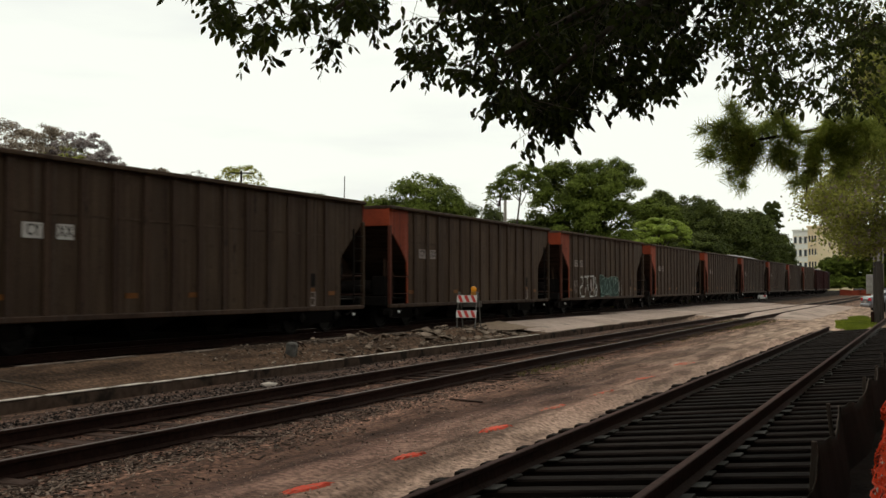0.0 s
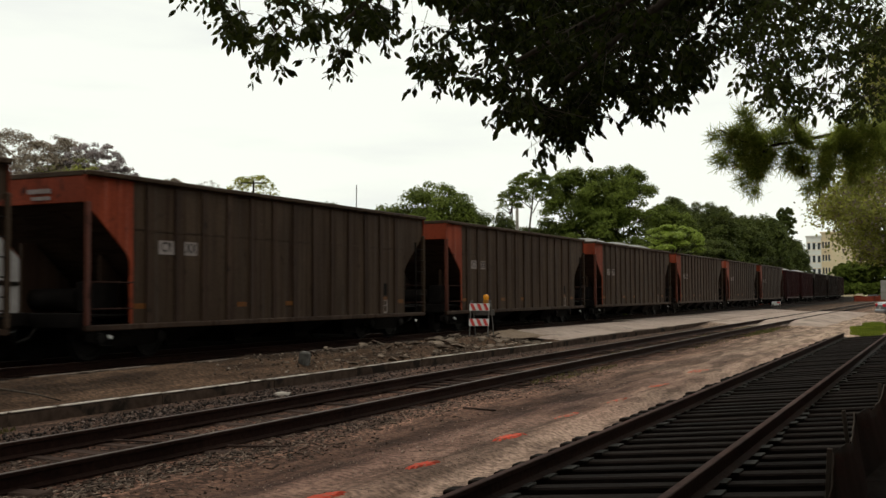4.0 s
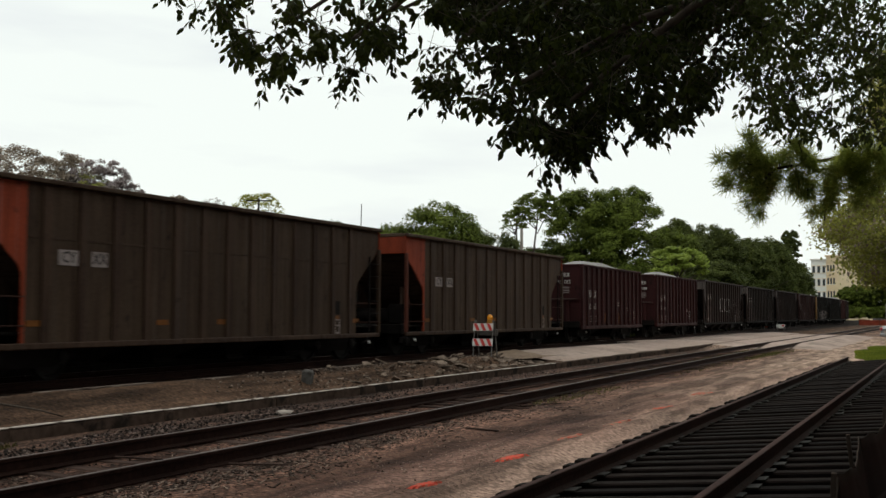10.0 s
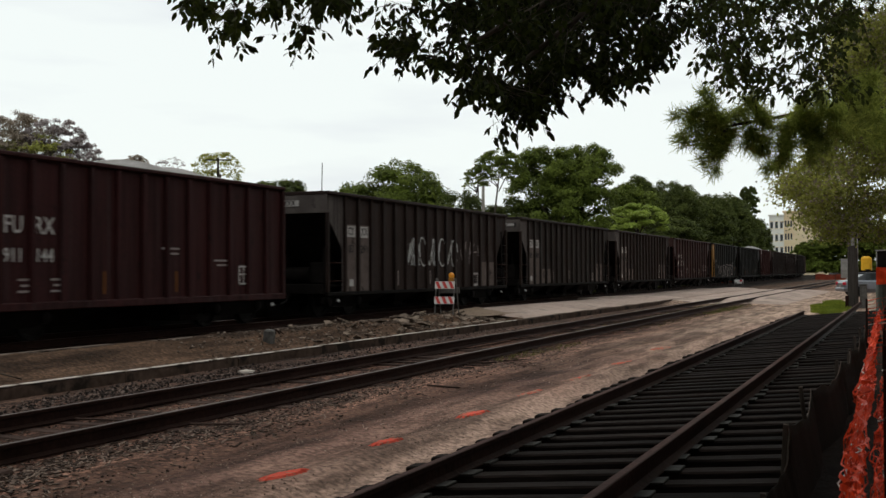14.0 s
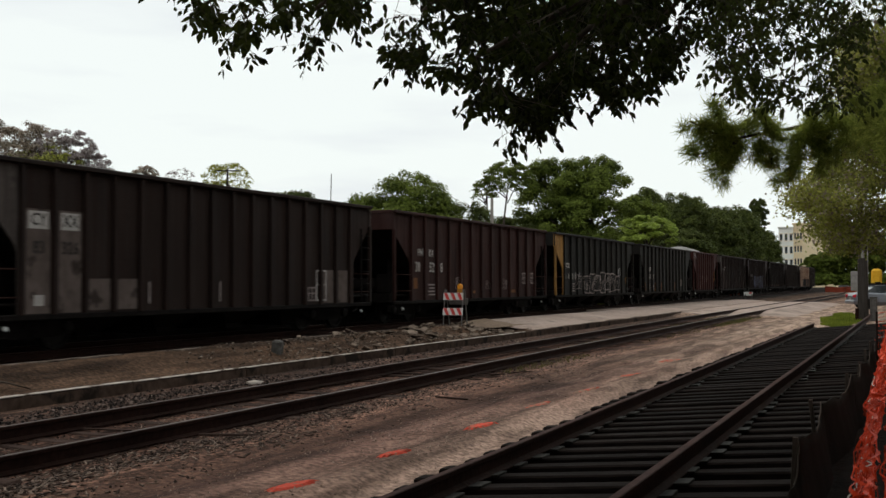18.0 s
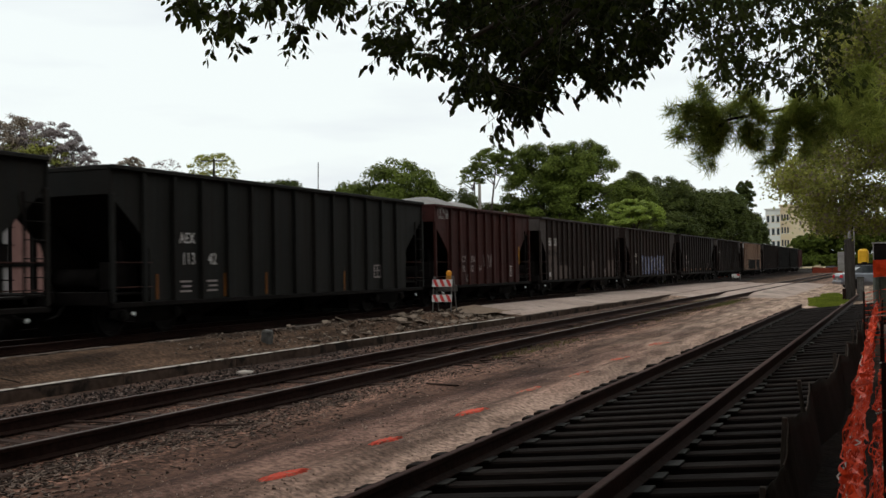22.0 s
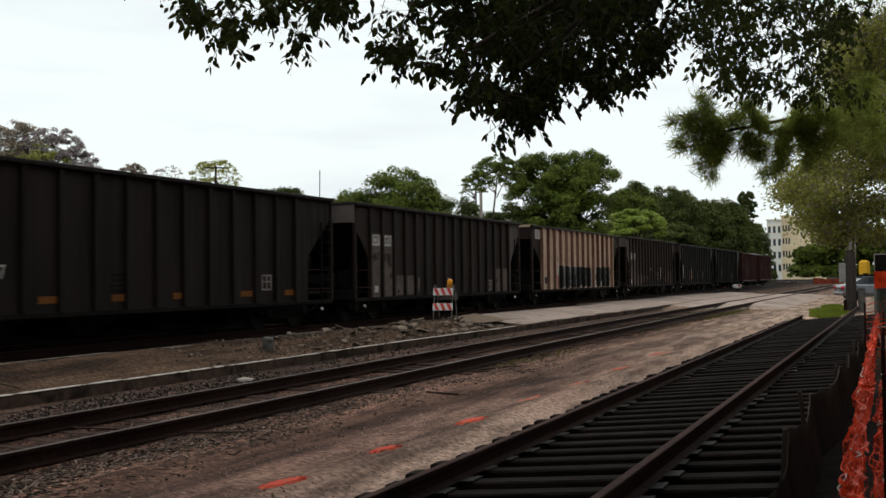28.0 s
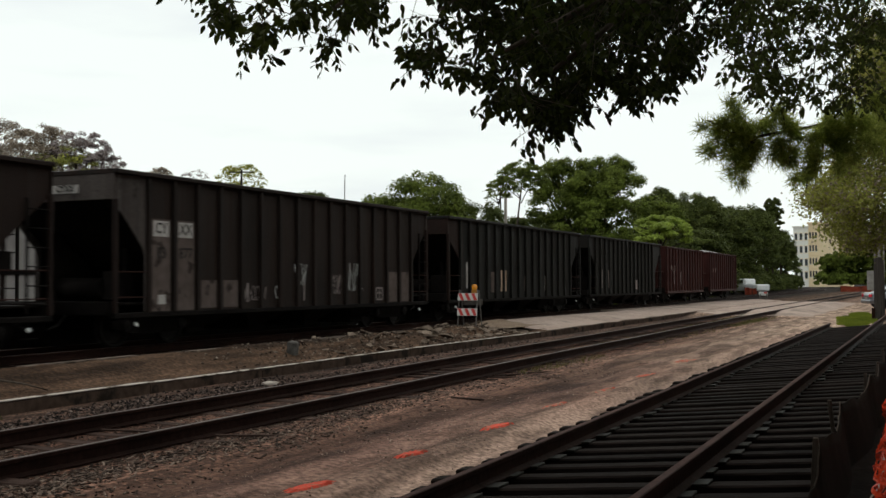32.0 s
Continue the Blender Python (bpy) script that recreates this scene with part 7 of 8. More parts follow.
def paint_marks():
    """Dashes of orange marking spray on the sand."""
    for i, (x, y, l, w) in enumerate(((-4.77, 7.6, 0.62, 0.2), (-4.74, 9.43, 0.5, 0.17), (-4.70, 11.62, 0.7, 0.2), (-4.84, 14.16, 0.7, 0.2), (-4.76, 16.25, 0.8, 0.2), (-4.85, 19.4, 0.9, 0.2), (-4.95, 23.3, 1.2, 0.2))):
        n, verts, faces = 56, [], []
        for ring in (0.0, 0.35, 0.7, 1.0):
            for k in range(n):
                q = 2 * math.pi * k / n
                rag = 1 + 0.5 * noise.noise((math.cos(q) * 3.0, math.sin(q) * 3.0, i * 5.0)) + 0.35 * noise.noise((math.cos(q) * 9.0, math.sin(q) * 9.0, i * 3.0))
                py = y + 0.5 * l * ring * rag * math.cos(q)
                px = x + 0.5 * w * ring * rag * math.sin(q) + 0.12 * (py - y)
                verts.append((px, py, ground_z(px, py) + 0.016 - 0.02 * (ring == 1.0)))
        for j in range(3):
            for k in range(n):
                faces.append((j * n + k, j * n + (k + 1) % n, (j + 1) * n + (k + 1) % n, (j + 1) * n + k))
        me = bpy.data.meshes.new("mark")
        me.from_pydata(verts, [], faces)
        me.materials.append(fresh_spray if i < 3 else orange_spray)
        tagged(part("paint_mark", me), "dash of bright orange spray paint on the sand" if i < 3 else "worn dash of orange spray paint on the sand", "paint mark", "orange survey marks")


paint_marks()


# ---- fences beside the near track ----
def silt_fence():
    root = empty("silt_fence", pose(0, 0, 0), "low black fabric silt fence on wooden stakes", "fence")
    stakes = [6.92, 7.75, 10.25, 13.1, 15.6, 18.2, 20.7, 23.3, 25.9, 28.4]
    tops = [0.27, 0.60, 0.60, 0.62, 0.58, 0.60, 0.6, 0.58, 0.6, 0.6]
    line = [-0.82, -0.76, -0.80, -0.70, -0.72, -0.68, -0.7, -0.66, -0.68, -0.66]
    for i, y in enumerate(stakes):
        box("stake", root, stake_mat, line[i] - 0.02, y, tops[i] - 0.475, 0.035, 0.045, 1.0, ry=6 * math.sin(i * 1.9 + 0.6), rx=4 * math.sin(i * 1.3), bevel=0.004)
    for i in range(len(stakes) - 1):
        y0, y1 = stakes[i], stakes[i + 1]
        verts, faces = [], []
        nu, nv = 22, 8
        for back in (0, 1):
            for a in range(nu + 1):
                for b in range(nv + 1):
                    t, h = a / nu, b / nv
                    # the cloth hangs a little from each stake and swoops up to the next
                    top = tops[i] + (tops[i + 1] - tops[i]) * t - 0.11 * math.sin(math.pi * t ** 1.5) + 0.012 * math.sin(t * 17 + i * 2)
                    x = line[i] + (line[i + 1] - line[i]) * t + 0.03 + 0.05 * math.sin(math.pi * t) * (1 - 0.5 * h) + 0.014 * math.sin(t * 7 + i * 2 + 2.5 * h) * (1 - h * 0.5) + 0.003 * math.sin(t * 31 + h * 4 + i) + 0.10 * (1 - h) + back * 0.006
                    verts.append((x, y0 + (y1 - y0) * t, -0.2 + h * (top + 0.2)))
        m = (nu + 1) * (nv + 1)
        for a in range(nu):
            for b in range(nv):
                k = a * (nv + 1) + b
                faces.append((k, k + 1, k + nv + 2, k + nv + 1))
                faces.append((m + k, m + k + nv + 1, m + k + nv + 2, m + k + 1))
        for a in range(nu):
            k = a * (nv + 1) + nv
            faces.append((k, k + m, k + nv + 1 + m, k + nv + 1))
        me = bpy.data.meshes.new("fabric")
        me.from_pydata(verts, [], faces)
        for p in me.polygons:
            p.use_smooth = True
        me.materials.append(silt_mat)
        cloth = part("fabric", me, None, root)
        # a torn pale selvedge along the top, near the stake
        hem = []
        for a in range(int(nu * 0.55), nu + 1):
            v = verts[a * (nv + 1) + nv]
            hem.append((v[0] - 0.002, v[1], v[2] + 0.002))
        tube("hem", cloth, stake_mat, hem, 0.006, 5)


silt_fence()


def orange_fence(name, x0, y0, y1, top, seed, label, dx=0.0, m=None):
    """Crumpled plastic mesh on posts: long strands, torn cross bars and open holes between."""
    root = empty(name, m or pose(0, 0, 0), label, "fence")
    rng = np.random.default_rng(seed)

    def surface(t, h):
        y = y0 + (y1 - y0) * t
        n1 = noise.noise((y * 1.3, h * 2.0, seed))
        n2 = noise.noise((y * 4.5, h * 5.0, seed + 3.0))
        x = x0 + dx * t - 0.15 * (1 - h) + 0.16 * n1 * (1 - 0.5 * h) + 0.07 * n2
        z = h * (top + 0.07 * math.sin(y * 1.9 + seed)) + 0.07 * n1 * h - 0.05 * n2 * (1 - h) * h * 2
        return np.array((x, y + 0.05 * n2, z))

    for i, y in enumerate(steps(y0, y1, 2.6)):
        t = (y - y0) / (y1 - y0)
        box("post", root, rail_side, x0 + dx * t + 0.12, y, top * 0.5, 0.035, 0.035, top + 0.12, bevel=0.004)
    rows, cols = 15, int((y1 - y0) / 0.042)
    quads = []
    for b in range(rows + 1):
        h = b / rows
        w = 0.007 if b % 5 else 0.02
        for a in range(cols):
            if b % 5 and rng.random() < 0.05:
                continue
            p, q = surface(a / cols, h), surface((a + 1) / cols, h)
            tilt = np.array((0.5 * w * math.sin(a * 0.31 + b), 0, 0.5 * w * math.cos(a * 0.31 + b) + 0.004))
            quads.append((p - tilt, q - tilt, q + tilt, p + tilt))
    for a in range(0, cols, 3):
        for b in range(rows):
            if rng.random() < 0.15:
                continue
            j = 0.8 * rng.random()
            p, q = surface((a + j) / cols, b / rows), surface((a + j + rng.normal() * 0.6) / cols, (b + 1) / rows)
            s = 0.0022 + 0.002 * rng.random()
            quads.append((p + (s, -s, 0), p + (-s, s, 0), q + (-s, s, 0), q + (s, -s, 0)))
    part("plastic_mesh", quads_mesh(np.array(quads), mesh_orange), None, root, "crumpled bright orange plastic mesh")
    pts = [tuple(surface(t, 0.62) + (-0.02, 0, 0.01 * math.sin(t * 40))) for t in np.linspace(0, 1, int((y1 - y0) * 5))]
    tube("tie_rope", root, white_line, pts, 0.005, 5, label="frayed pale rope")


orange_fence("safety_fence", -0.13, 2.9, 13.5, 0.92, 8, "sagging bright orange plastic safety fence", dx=-0.2)
orange_fence("safety_fence", 0.04, 2.9, 13.5, 0.9, 18, "second layer of crumpled orange safety fence", dx=-0.14)
orange_fence("safety_fence", 0.2, 5.0, 19.5, 0.96, 48, "third layer of orange safety fence, upright on its posts", dx=-0.1)
orange_fence("safety_fence", -0.34, 13.6, 27.0, 0.74, 28, "far stretch of torn orange safety fence", dx=-0.2)
orange_fence("safety_fence", 0.0, 0.0, 2.9, 1.12, 38, "orange safety fence that turns across the end of the path", m=pose(-0.62, 20.3, 0.0, 0, 0, -86))


def building():
    root = empty("apartment_building", pose(-30.2, 310.0, 0.2) @ Matrix.Diagonal((1.16, 1.1, 1.13, 1)), "cream and off-white four-storey apartment building", "building")
    box("wall", root, wall_white, -2.6, 5.0, 7.4, 3.4, 10, 14.8, "off-white rendered bay", bevel=0.05)
    box("wall", root, wall_cream, 2.55, 5.2, 7.8, 6.9, 10, 15.6, "cream rendered block", bevel=0.05)
    box("wall", root, wall_cream, 7.3, 5.8, 7.1, 2.6, 9, 14.2, "cream rear block", bevel=0.05)
    box("cornice", root, wall_white, -2.6, 4.9, 14.95, 3.8, 10.4, 0.35)
    box("cornice", root, wall_cream, 2.55, 5.0, 15.8, 7.4, 10.6, 0.4)
    for fl in range(4):
        z = 2.9 + 3.2 * fl
        for x in (-3.7, -2.55, -1.4):
            w = new("window")
            w.parent = root
            w.matrix_basis = pose(x, -0.02, z)
            box("pane", w, window_dark, 0, 0.0, 0.0, 0.6, 0.06, 1.6, bevel=0)
            box("sill", w, wall_cream, 0, -0.08, -0.9, 0.8, 0.2, 0.14)
            box("lintel", w, wall_cream, 0, -0.06, 0.9, 0.8, 0.14, 0.16)
        for x in (-0.45, 0.2, 0.85):
            w = new("window")
            w.parent = root
            w.matrix_basis = pose(x, 0.18, z + 0.3)
            box("pane", w, window_dark, 0, 0, 0, 0.38, 0.06, 1.5, bevel=0)
            box("sill", w, wall_white, 0, -0.06, -0.82, 0.5, 0.14, 0.1)
        box("string_course", root, wall_cream, 0.2, 0.12, z + 1.75, 2.15, 0.2, 0.14)
    w = new("window")
    w.parent = root
    w.matrix_basis = pose(7.2, 1.27, 12.6)
    box("pane", w, window_dark, 0, 0, 0, 1.5, 0.06, 1.9, bevel=0)


building()


def saloon(m, paint, label):
    """A four-door saloon: body from cross-sections, glass, lamps and wheels."""
    car = empty("car", m, label, "car", "parked cars")
    secs = ((-2.25, 0.72, 0.35, 0.80), (-2.15, 0.82, 0.28, 0.95), (-1.5, 0.88, 0.24, 1.0), (-0.3, 0.9, 0.24, 0.98), (0.9, 0.9, 0.24, 0.92), (1.8, 0.86, 0.26, 0.82), (2.2, 0.74, 0.34, 0.68))
    bm = bmesh.new()
    rings = []
    for y, w, lo, hi in secs:
        rings.append([bm.verts.new((a * w, y, z)) for a, z in ((-0.9, lo), (-1, lo + 0.2), (-0.97, hi - 0.1), (-0.85, hi), (0.85, hi), (0.97, hi - 0.1), (1, lo + 0.2), (0.9, lo))])
    for a, b in zip(rings, rings[1:]):
        for i in range(8):
            bm.faces.new((a[i], a[(i + 1) % 8], b[(i + 1) % 8], b[i]))
    bm.faces.new(rings[0][::-1])
    bm.faces.new(rings[-1])
    bmesh.ops.recalc_face_normals(bm, faces=bm.faces[:])
    part("body", bm, paint, car)
    bm = bmesh.new()
    rings = []
    for y, w, z in ((-1.7, 0.74, 0.96), (-0.95, 0.62, 1.40), (0.1, 0.62, 1.45), (1.0, 0.76, 0.93)):
        rings.append([bm.verts.new((-w, y, z)), bm.verts.new((w, y, z))])
    lo = [[bm.verts.new((-0.8, y, 0.9)), bm.verts.new((0.8, y, 0.9))] for y in (-1.72, -0.95, 0.1, 1.02)]
    for i in range(3):
        bm.faces.new((rings[i][0], rings[i][1], rings[i + 1][1], rings[i + 1][0]))
        for s in (0, 1):
            bm.faces.new((rings[i][s], rings[i + 1][s], lo[i + 1][s], lo[i][s]))
    bmesh.ops.recalc_face_normals(bm, faces=bm.faces[:])
    part("glasshouse", bm, window_dark, car, "dark glass")
    box("roof", car, paint, 0, -0.42, 1.435, 1.2, 1.15, 0.05, bevel=0.02)
    for x in (-0.62, 0.62):
        box("tail_lamp", car, tail_red, x, -2.2, 0.78, 0.34, 0.12, 0.18, "red tail lamp", bevel=0.02)
    box("number_plate", car, white_mark, 0, -2.26, 0.62, 0.32, 0.02, 0.15, "blank pale plate", bevel=0)
    box("bumper", car, paint, 0, -2.22, 0.42, 1.62, 0.18, 0.22, bevel=0.05)
    for x in (-0.8, 0.8):
        for y in (-1.35, 1.35):
            w = part("wheel", car_wheel, None, car, "", pose(x, y, 0.31, 0, 90 if x > 0 else -90, 0))
            part("rim", car_rim, None, w)


car_wheel = lathe(((0.2, -0.1), (0.31, -0.09), (0.32, 0), (0.31, 0.09), (0.2, 0.1)), 20, tyre_mat)
car_rim = lathe(((0.05, 0.07), (0.18, 0.085), (0.2, 0.105)), 14, wheel_steel)
saloon(pose(-1.59, 70.2, 0.06, 0, 0, -68), car_silver, "silver saloon car parked beside the crossing")


def crossing_post():
    root = empty("utility_pole", pose(-2.1, 49.8, -0.05), "thick dark timber post beside the end of the track", "post")
    part("post", lathe(((0.23, 0), (0.22, 1.5), (0.205, 2.75), (0.17, 2.8)), 16, pole_wood), None, root)
    for x, z in ((-0.16, 4.3), (0.05, 4.9), (0.2, 4.1)):
        tube("conduit", root, dimmed_white, ((x, 0.02, 1.6), (x, 0.0, 2.6), (x * 1.1, 0.0, z)), 0.03, 6)
    q = empty("cable_pedestal", pose(-1.68, 49.9, 0.0), "grey-green steel cable pedestal beside the timber post", "utility box")
    box("cabinet", q, block_grey, 0, 0, 0.5, 0.3, 0.3, 1.0, bevel=0.02)
    box("lid", q, block_grey, 0, 0, 1.02, 0.34, 0.34, 0.06, bevel=0.015)
    box("door", q, block_grey, 0, -0.155, 0.55, 0.24, 0.02, 0.7, bevel=0.006)
    box("bracket", root, rail_side, -0.24, -0.05, 0.35, 0.16, 0.2, 0.5)
    m = empty("signal_mast", pose(-2.34, 55.4, 0.1), "thin pale crossing signal mast with lamps and box", "signal mast")
    part("mast", lathe(((0.07, 0), (0.06, 3.2), (0.055, 6.2)), 12, mast_grey), None, m)
    box("control_box", m, mast_grey, -0.36, 0.2, 1.65, 0.38, 0.4, 0.95, "grey steel control box")
    for x in (-0.35, 0.35):
        part("signal_lamp", lathe(((0.05, -0.1), (0.2, -0.02), (0.22, 0.03), (0.15, 0.05)), 16, under_steel), None, m, "dark round signal lamp", pose(x, -0.1, 3.2, 90, 0, 0))
    box("crossarm", m, mast_grey, 0, -0.06, 3.2, 0.9, 0.06, 0.08)
    for i, (a, b) in enumerate(((45, 4.6), (-45, 4.6))):
        box("crossbuck_board", m, barricade_white, 0, -0.08 - 0.03 * i, b, 1.2, 0.02, 0.16, ry=a)


crossing_post()


def excavator():
    root = empty("excavator", pose(-1.9, 82.0, 0.1), "yellow tracked excavator working beyond the crossing", "excavator")
    for x in (-0.95, 0.75):
        part("crawler", slab_mesh([(-1.5, 0.1), (-1.7, 0.4), (-1.5, 0.75), (1.5, 0.75), (1.7, 0.4), (1.5, 0.1)], 0.5, under_steel), None, root, m=pose(x, 0, 0))
    box("undercarriage", root, under_steel, -0.1, 0, 0.75, 1.4, 1.6, 0.5)
    hood = box("engine_hood", root, yellow_machine, -0.62, -0.7, 1.92, 0.7, 1.5, 1.25, bevel=0.16)
    box("hood_grille", hood, under_steel, 0.1, -0.76, -0.42, 0.36, 0.04, 0.22)
    box("counterweight", root, under_steel, -0.05, -1.3, 1.25, 2.0, 0.6, 0.55, bevel=0.1)
    cab = box("cab", root, under_steel, 0.55, -0.1, 2.05, 1.0, 1.4, 1.7, "dark glazed cab", bevel=0.06)
    for x in (-0.5, 0.5):
        box("cab_pillar", cab, mast_grey, x, -0.7, 0.05, 0.07, 0.07, 1.7)
    box("cab_roof", cab, mast_grey, 0, 0, 0.9, 1.2, 1.6, 0.08)
    part("boom", slab_mesh([(0.2, 1.6), (0.7, 1.5), (2.6, 4.4), (2.5, 4.9), (2.0, 4.6)], 0.4, yellow_machine), None, root, m=pose(1.35, -0.6, 0, 0, 0, -55))
    box("stick", root, yellow_machine, 3.6, 1.3, 3.5, 0.3, 0.35, 2.6, ry=18, bevel=0.05)
    part("bucket", slab_mesh([(-0.5, 0.0), (0.4, 0.1), (0.5, 0.8), (-0.1, 0.9), (-0.6, 0.5)], 0.9, under_steel), None, root, m=pose(4.1, 1.5, 1.4, 0, 0, -60))


excavator()


def skip_bin():
    """Grey bin beyond the fence with orange mesh thrown over its top."""
    root = empty("waste_bin", pose(0.35, 31.5, 0.0, 0, 0, 4), "grey-green steel bin with orange mesh thrown over it", "bin")
    steel = mat("grey_green_steel", (0.05, 0.055, 0.045), (0.095, 0.1, 0.085), 6, 0.75, bump=0.2)
    box("body", root, steel, 0, 0, 0.75, 2.1, 1.3, 1.15, bevel=0.04)
    for x in (-1.0, -0.35, 0.35, 1.0):
        box("stiffener", root, steel, x, -0.68, 0.75, 0.09, 0.08, 1.1, bevel=0.01)
    box("skid", root, rail_side, 0, 0, 0.09, 1.9, 1.1, 0.18)
    n, verts, faces = 26, [], []
    for k in range(n + 1):
        t = k / n
        for h in range(5):
            verts.append(((t - 0.5) * 2.2, -0.75 + 0.03 * math.sin(t * 23 + h), 1.28 + 0.125 * h + 0.03 * math.sin(t * 9 + h)))
    m = len(verts)
    verts += [(a, b + 0.02, c) for a, b, c in verts]
    for k in range(n):
        for h in range(4):
            a = k * 5 + h
            faces += [(a, a + 1, a + 6, a + 5), (m + a, m + a + 5, m + a + 6, m + a + 1)]
    me = bpy.data.meshes.new("mesh")
    me.from_pydata(verts, [], faces)
    part("mesh_cover", me, mesh_orange, root, "folded orange plastic mesh")


skip_bin()


def work_van():
    """White pickup seen behind the last car, with an orange mesh fence beside it."""
    root = empty("pickup_truck", pose(-19.4, 126.0, 0.2, 0, 0, 50), "white pickup truck parked beyond the crossing", "pickup truck", "parked cars")
    box("body", root, car_white, 0, 0, 0.85, 1.9, 5.2, 0.75, bevel=0.12)
    cab = box("cab", root, car_white, 0, 0.6, 1.5, 1.75, 2.0, 0.75, bevel=0.18)
    box("side_window", cab, window_dark, 0, 0, 0.06, 1.78, 1.5, 0.4, bevel=0.05)
    box("windscreen", cab, window_dark, 0, 1.0, 0.04, 1.5, 0.04, 0.45, rx=-15, bevel=0)
    for x in (-0.85, 0.85):
        for y in (-1.6, 1.7):
            part("wheel", car_wheel, None, root, "", pose(x, y, 0.36, 0, 90 if x > 0 else -90, 0))
            box("headlamp", root, white_mark, x * 0.85, 2.58, 0.95, 0.35, 0.1, 0.2) if y > 0 else None


work_van()


def far_barriers():
    for i, (x, y, w, rot) in enumerate(((-18.6, 122.5, 1.3, 20), (-10.2, 166.0, 4.4, -12), (-0.3, 66.0, 2.0, 10))):
        root = empty("construction_fence", pose(x, y, 0.1, 0, 0, rot), "orange mesh construction fence on posts", "fence", "construction fences")
        n = 14
        verts, faces = [], []
        for k in range(n + 1):
            t = k / n
            yy = 0.10 * math.sin(t * 11 + i)
            for z in (0.1, 0.5 + 0.04 * math.sin(t * 9), 0.9 + 0.07 * math.sin(t * 7 + i)):
                verts.append(((t - 0.5) * w, yy + 0.04 * math.sin(z * 5 + t * 20), z))
        m = len(verts)
        verts += [(a, b + 0.02, c) for a, b, c in verts]
        for k in range(n):
            for q in (0, 1):
                a = k * 3 + q
                faces += [(a, a + 1, a + 4, a + 3), (m + a, m + a + 3, m + a + 4, m + a + 1)]
        me = bpy.data.meshes.new("mesh_panel")
        me.from_pydata(verts, [], faces)
        me.materials.append(shaded_mesh)
        part("mesh_panel", me, None, root)
        for k in range(4):
            box("post", root, stake_mat, (k / 3 - 0.5) * w, 0.04, 0.5, 0.05, 0.05, 1.05, bevel=0)


far_barriers()


def poles():
    a = empty("antenna_mast", pose(-35.4, 60.7, 0.2), "thin dark whip antenna mast behind the train", "antenna")
    tube("mast", a, under_steel, ((0, 0, 0), (0.0, 0.02, 5.5), (0.05, 0.05, 8.75)), 0.036, 6, 0.8)
    u = empty("utility_pole", pose(-29.3, 74.5, 0.2), "pale wooden utility pole among the trees", "utility pole")
    part("pole", lathe(((0.16, 0), (0.14, 4), (0.11, 7.95)), 10, mat("pale_pole_timber", (0.26, 0.23, 0.20), (0.36, 0.33, 0.29), 6, 0.9)), None, u)
    v = empty("utility_pole", pose(-41.6, 57.85, 0.2), "dark utility pole with a crossarm among the trees", "utility pole")
    part("pole", lathe(((0.12, 0), (0.09, 5), (0.06, 9.1)), 10, pole_wood), None, v)
    box("crossarm", v, pole_wood, 0, 0, 8.95, 1.7, 0.08, 0.08, rz=25)
    w = empty("white_sign_board", pose(-14.2, 101.0, 0.2, 0, 0, 20), "low white and red barrier board on the ground", "barrier")
    box("board", w, barricade_white, 0, 0, 0.42, 0.8, 0.05, 0.36)
    for x in (-0.3, 0.3):
        box("foot", w, steel_frame, x, 0, 0.2, 0.06, 0.5, 0.4)
    box("stripe", w, barricade_red, 0.2, -0.03, 0.5, 0.24, 0.02, 0.16)


poles()


# ---- grass, weeds and loose stones ----
def blades(name, label, spots, n, height, material, seed):
    rng = np.random.default_rng(seed)
    quads = []
    for _ in range(n):
        cx, cy, rx, ry = spots[int(rng.integers(0, len(spots)))]
        a, r = rng.uniform(0, 2 * math.pi), math.sqrt(rng.random())
        x, y = cx + rx * r * math.cos(a), cy + ry * r * math.sin(a)
        z = ground_z(x, y) - 0.01
        h = height * rng.uniform(0.5, 1.3)
        b = rng.uniform(0, 2 * math.pi)
        w = 0.012 + 0.01 * rng.random()
        lx, ly = h * 0.4 * math.cos(b + 1), h * 0.4 * math.sin(b + 1)
        dx, dy = w * math.cos(b), w * math.sin(b)
        quads.append(((x - dx, y - dy, z), (x + dx, y + dy, z), (x + lx + dx * 0.2, y + ly, z + h), (x + lx - dx * 0.2, y + ly, z + h)))
    tagged(part(name, quads_mesh(np.array(quads), material)), label, "grass", kind="stuff")


blades("grass", "patch of bright green grass at the end of the track", ((-2.7, 43.8, 0.4, 1.3), (-2.9, 45.2, 0.6, 1.8), (-2.6, 47.5, 0.6, 2.6), (-3.2, 48.5, 0.55, 2.4), (-2.6, 52.5, 0.6, 3.2), (-3.1, 55.5, 0.6, 2.6), (-3.6, 51.5, 0.4, 1.8), (-3.4, 58.0, 0.5, 2.5)), 9000, 0.1, grass_mat, 31)
olive_weed = leaf_mat("olive_weeds", (0.045, 0.05, 0.014), (0.12, 0.125, 0.036), 0.3)
blades("track_weeds", "low green weeds between the rails near the crossing", ((-8.1, 42, 0.6, 6), (-8.0, 50, 0.65, 4.5), (-7.0, 46, 0.3, 5)), 1500, 0.06, olive_weed, 33)
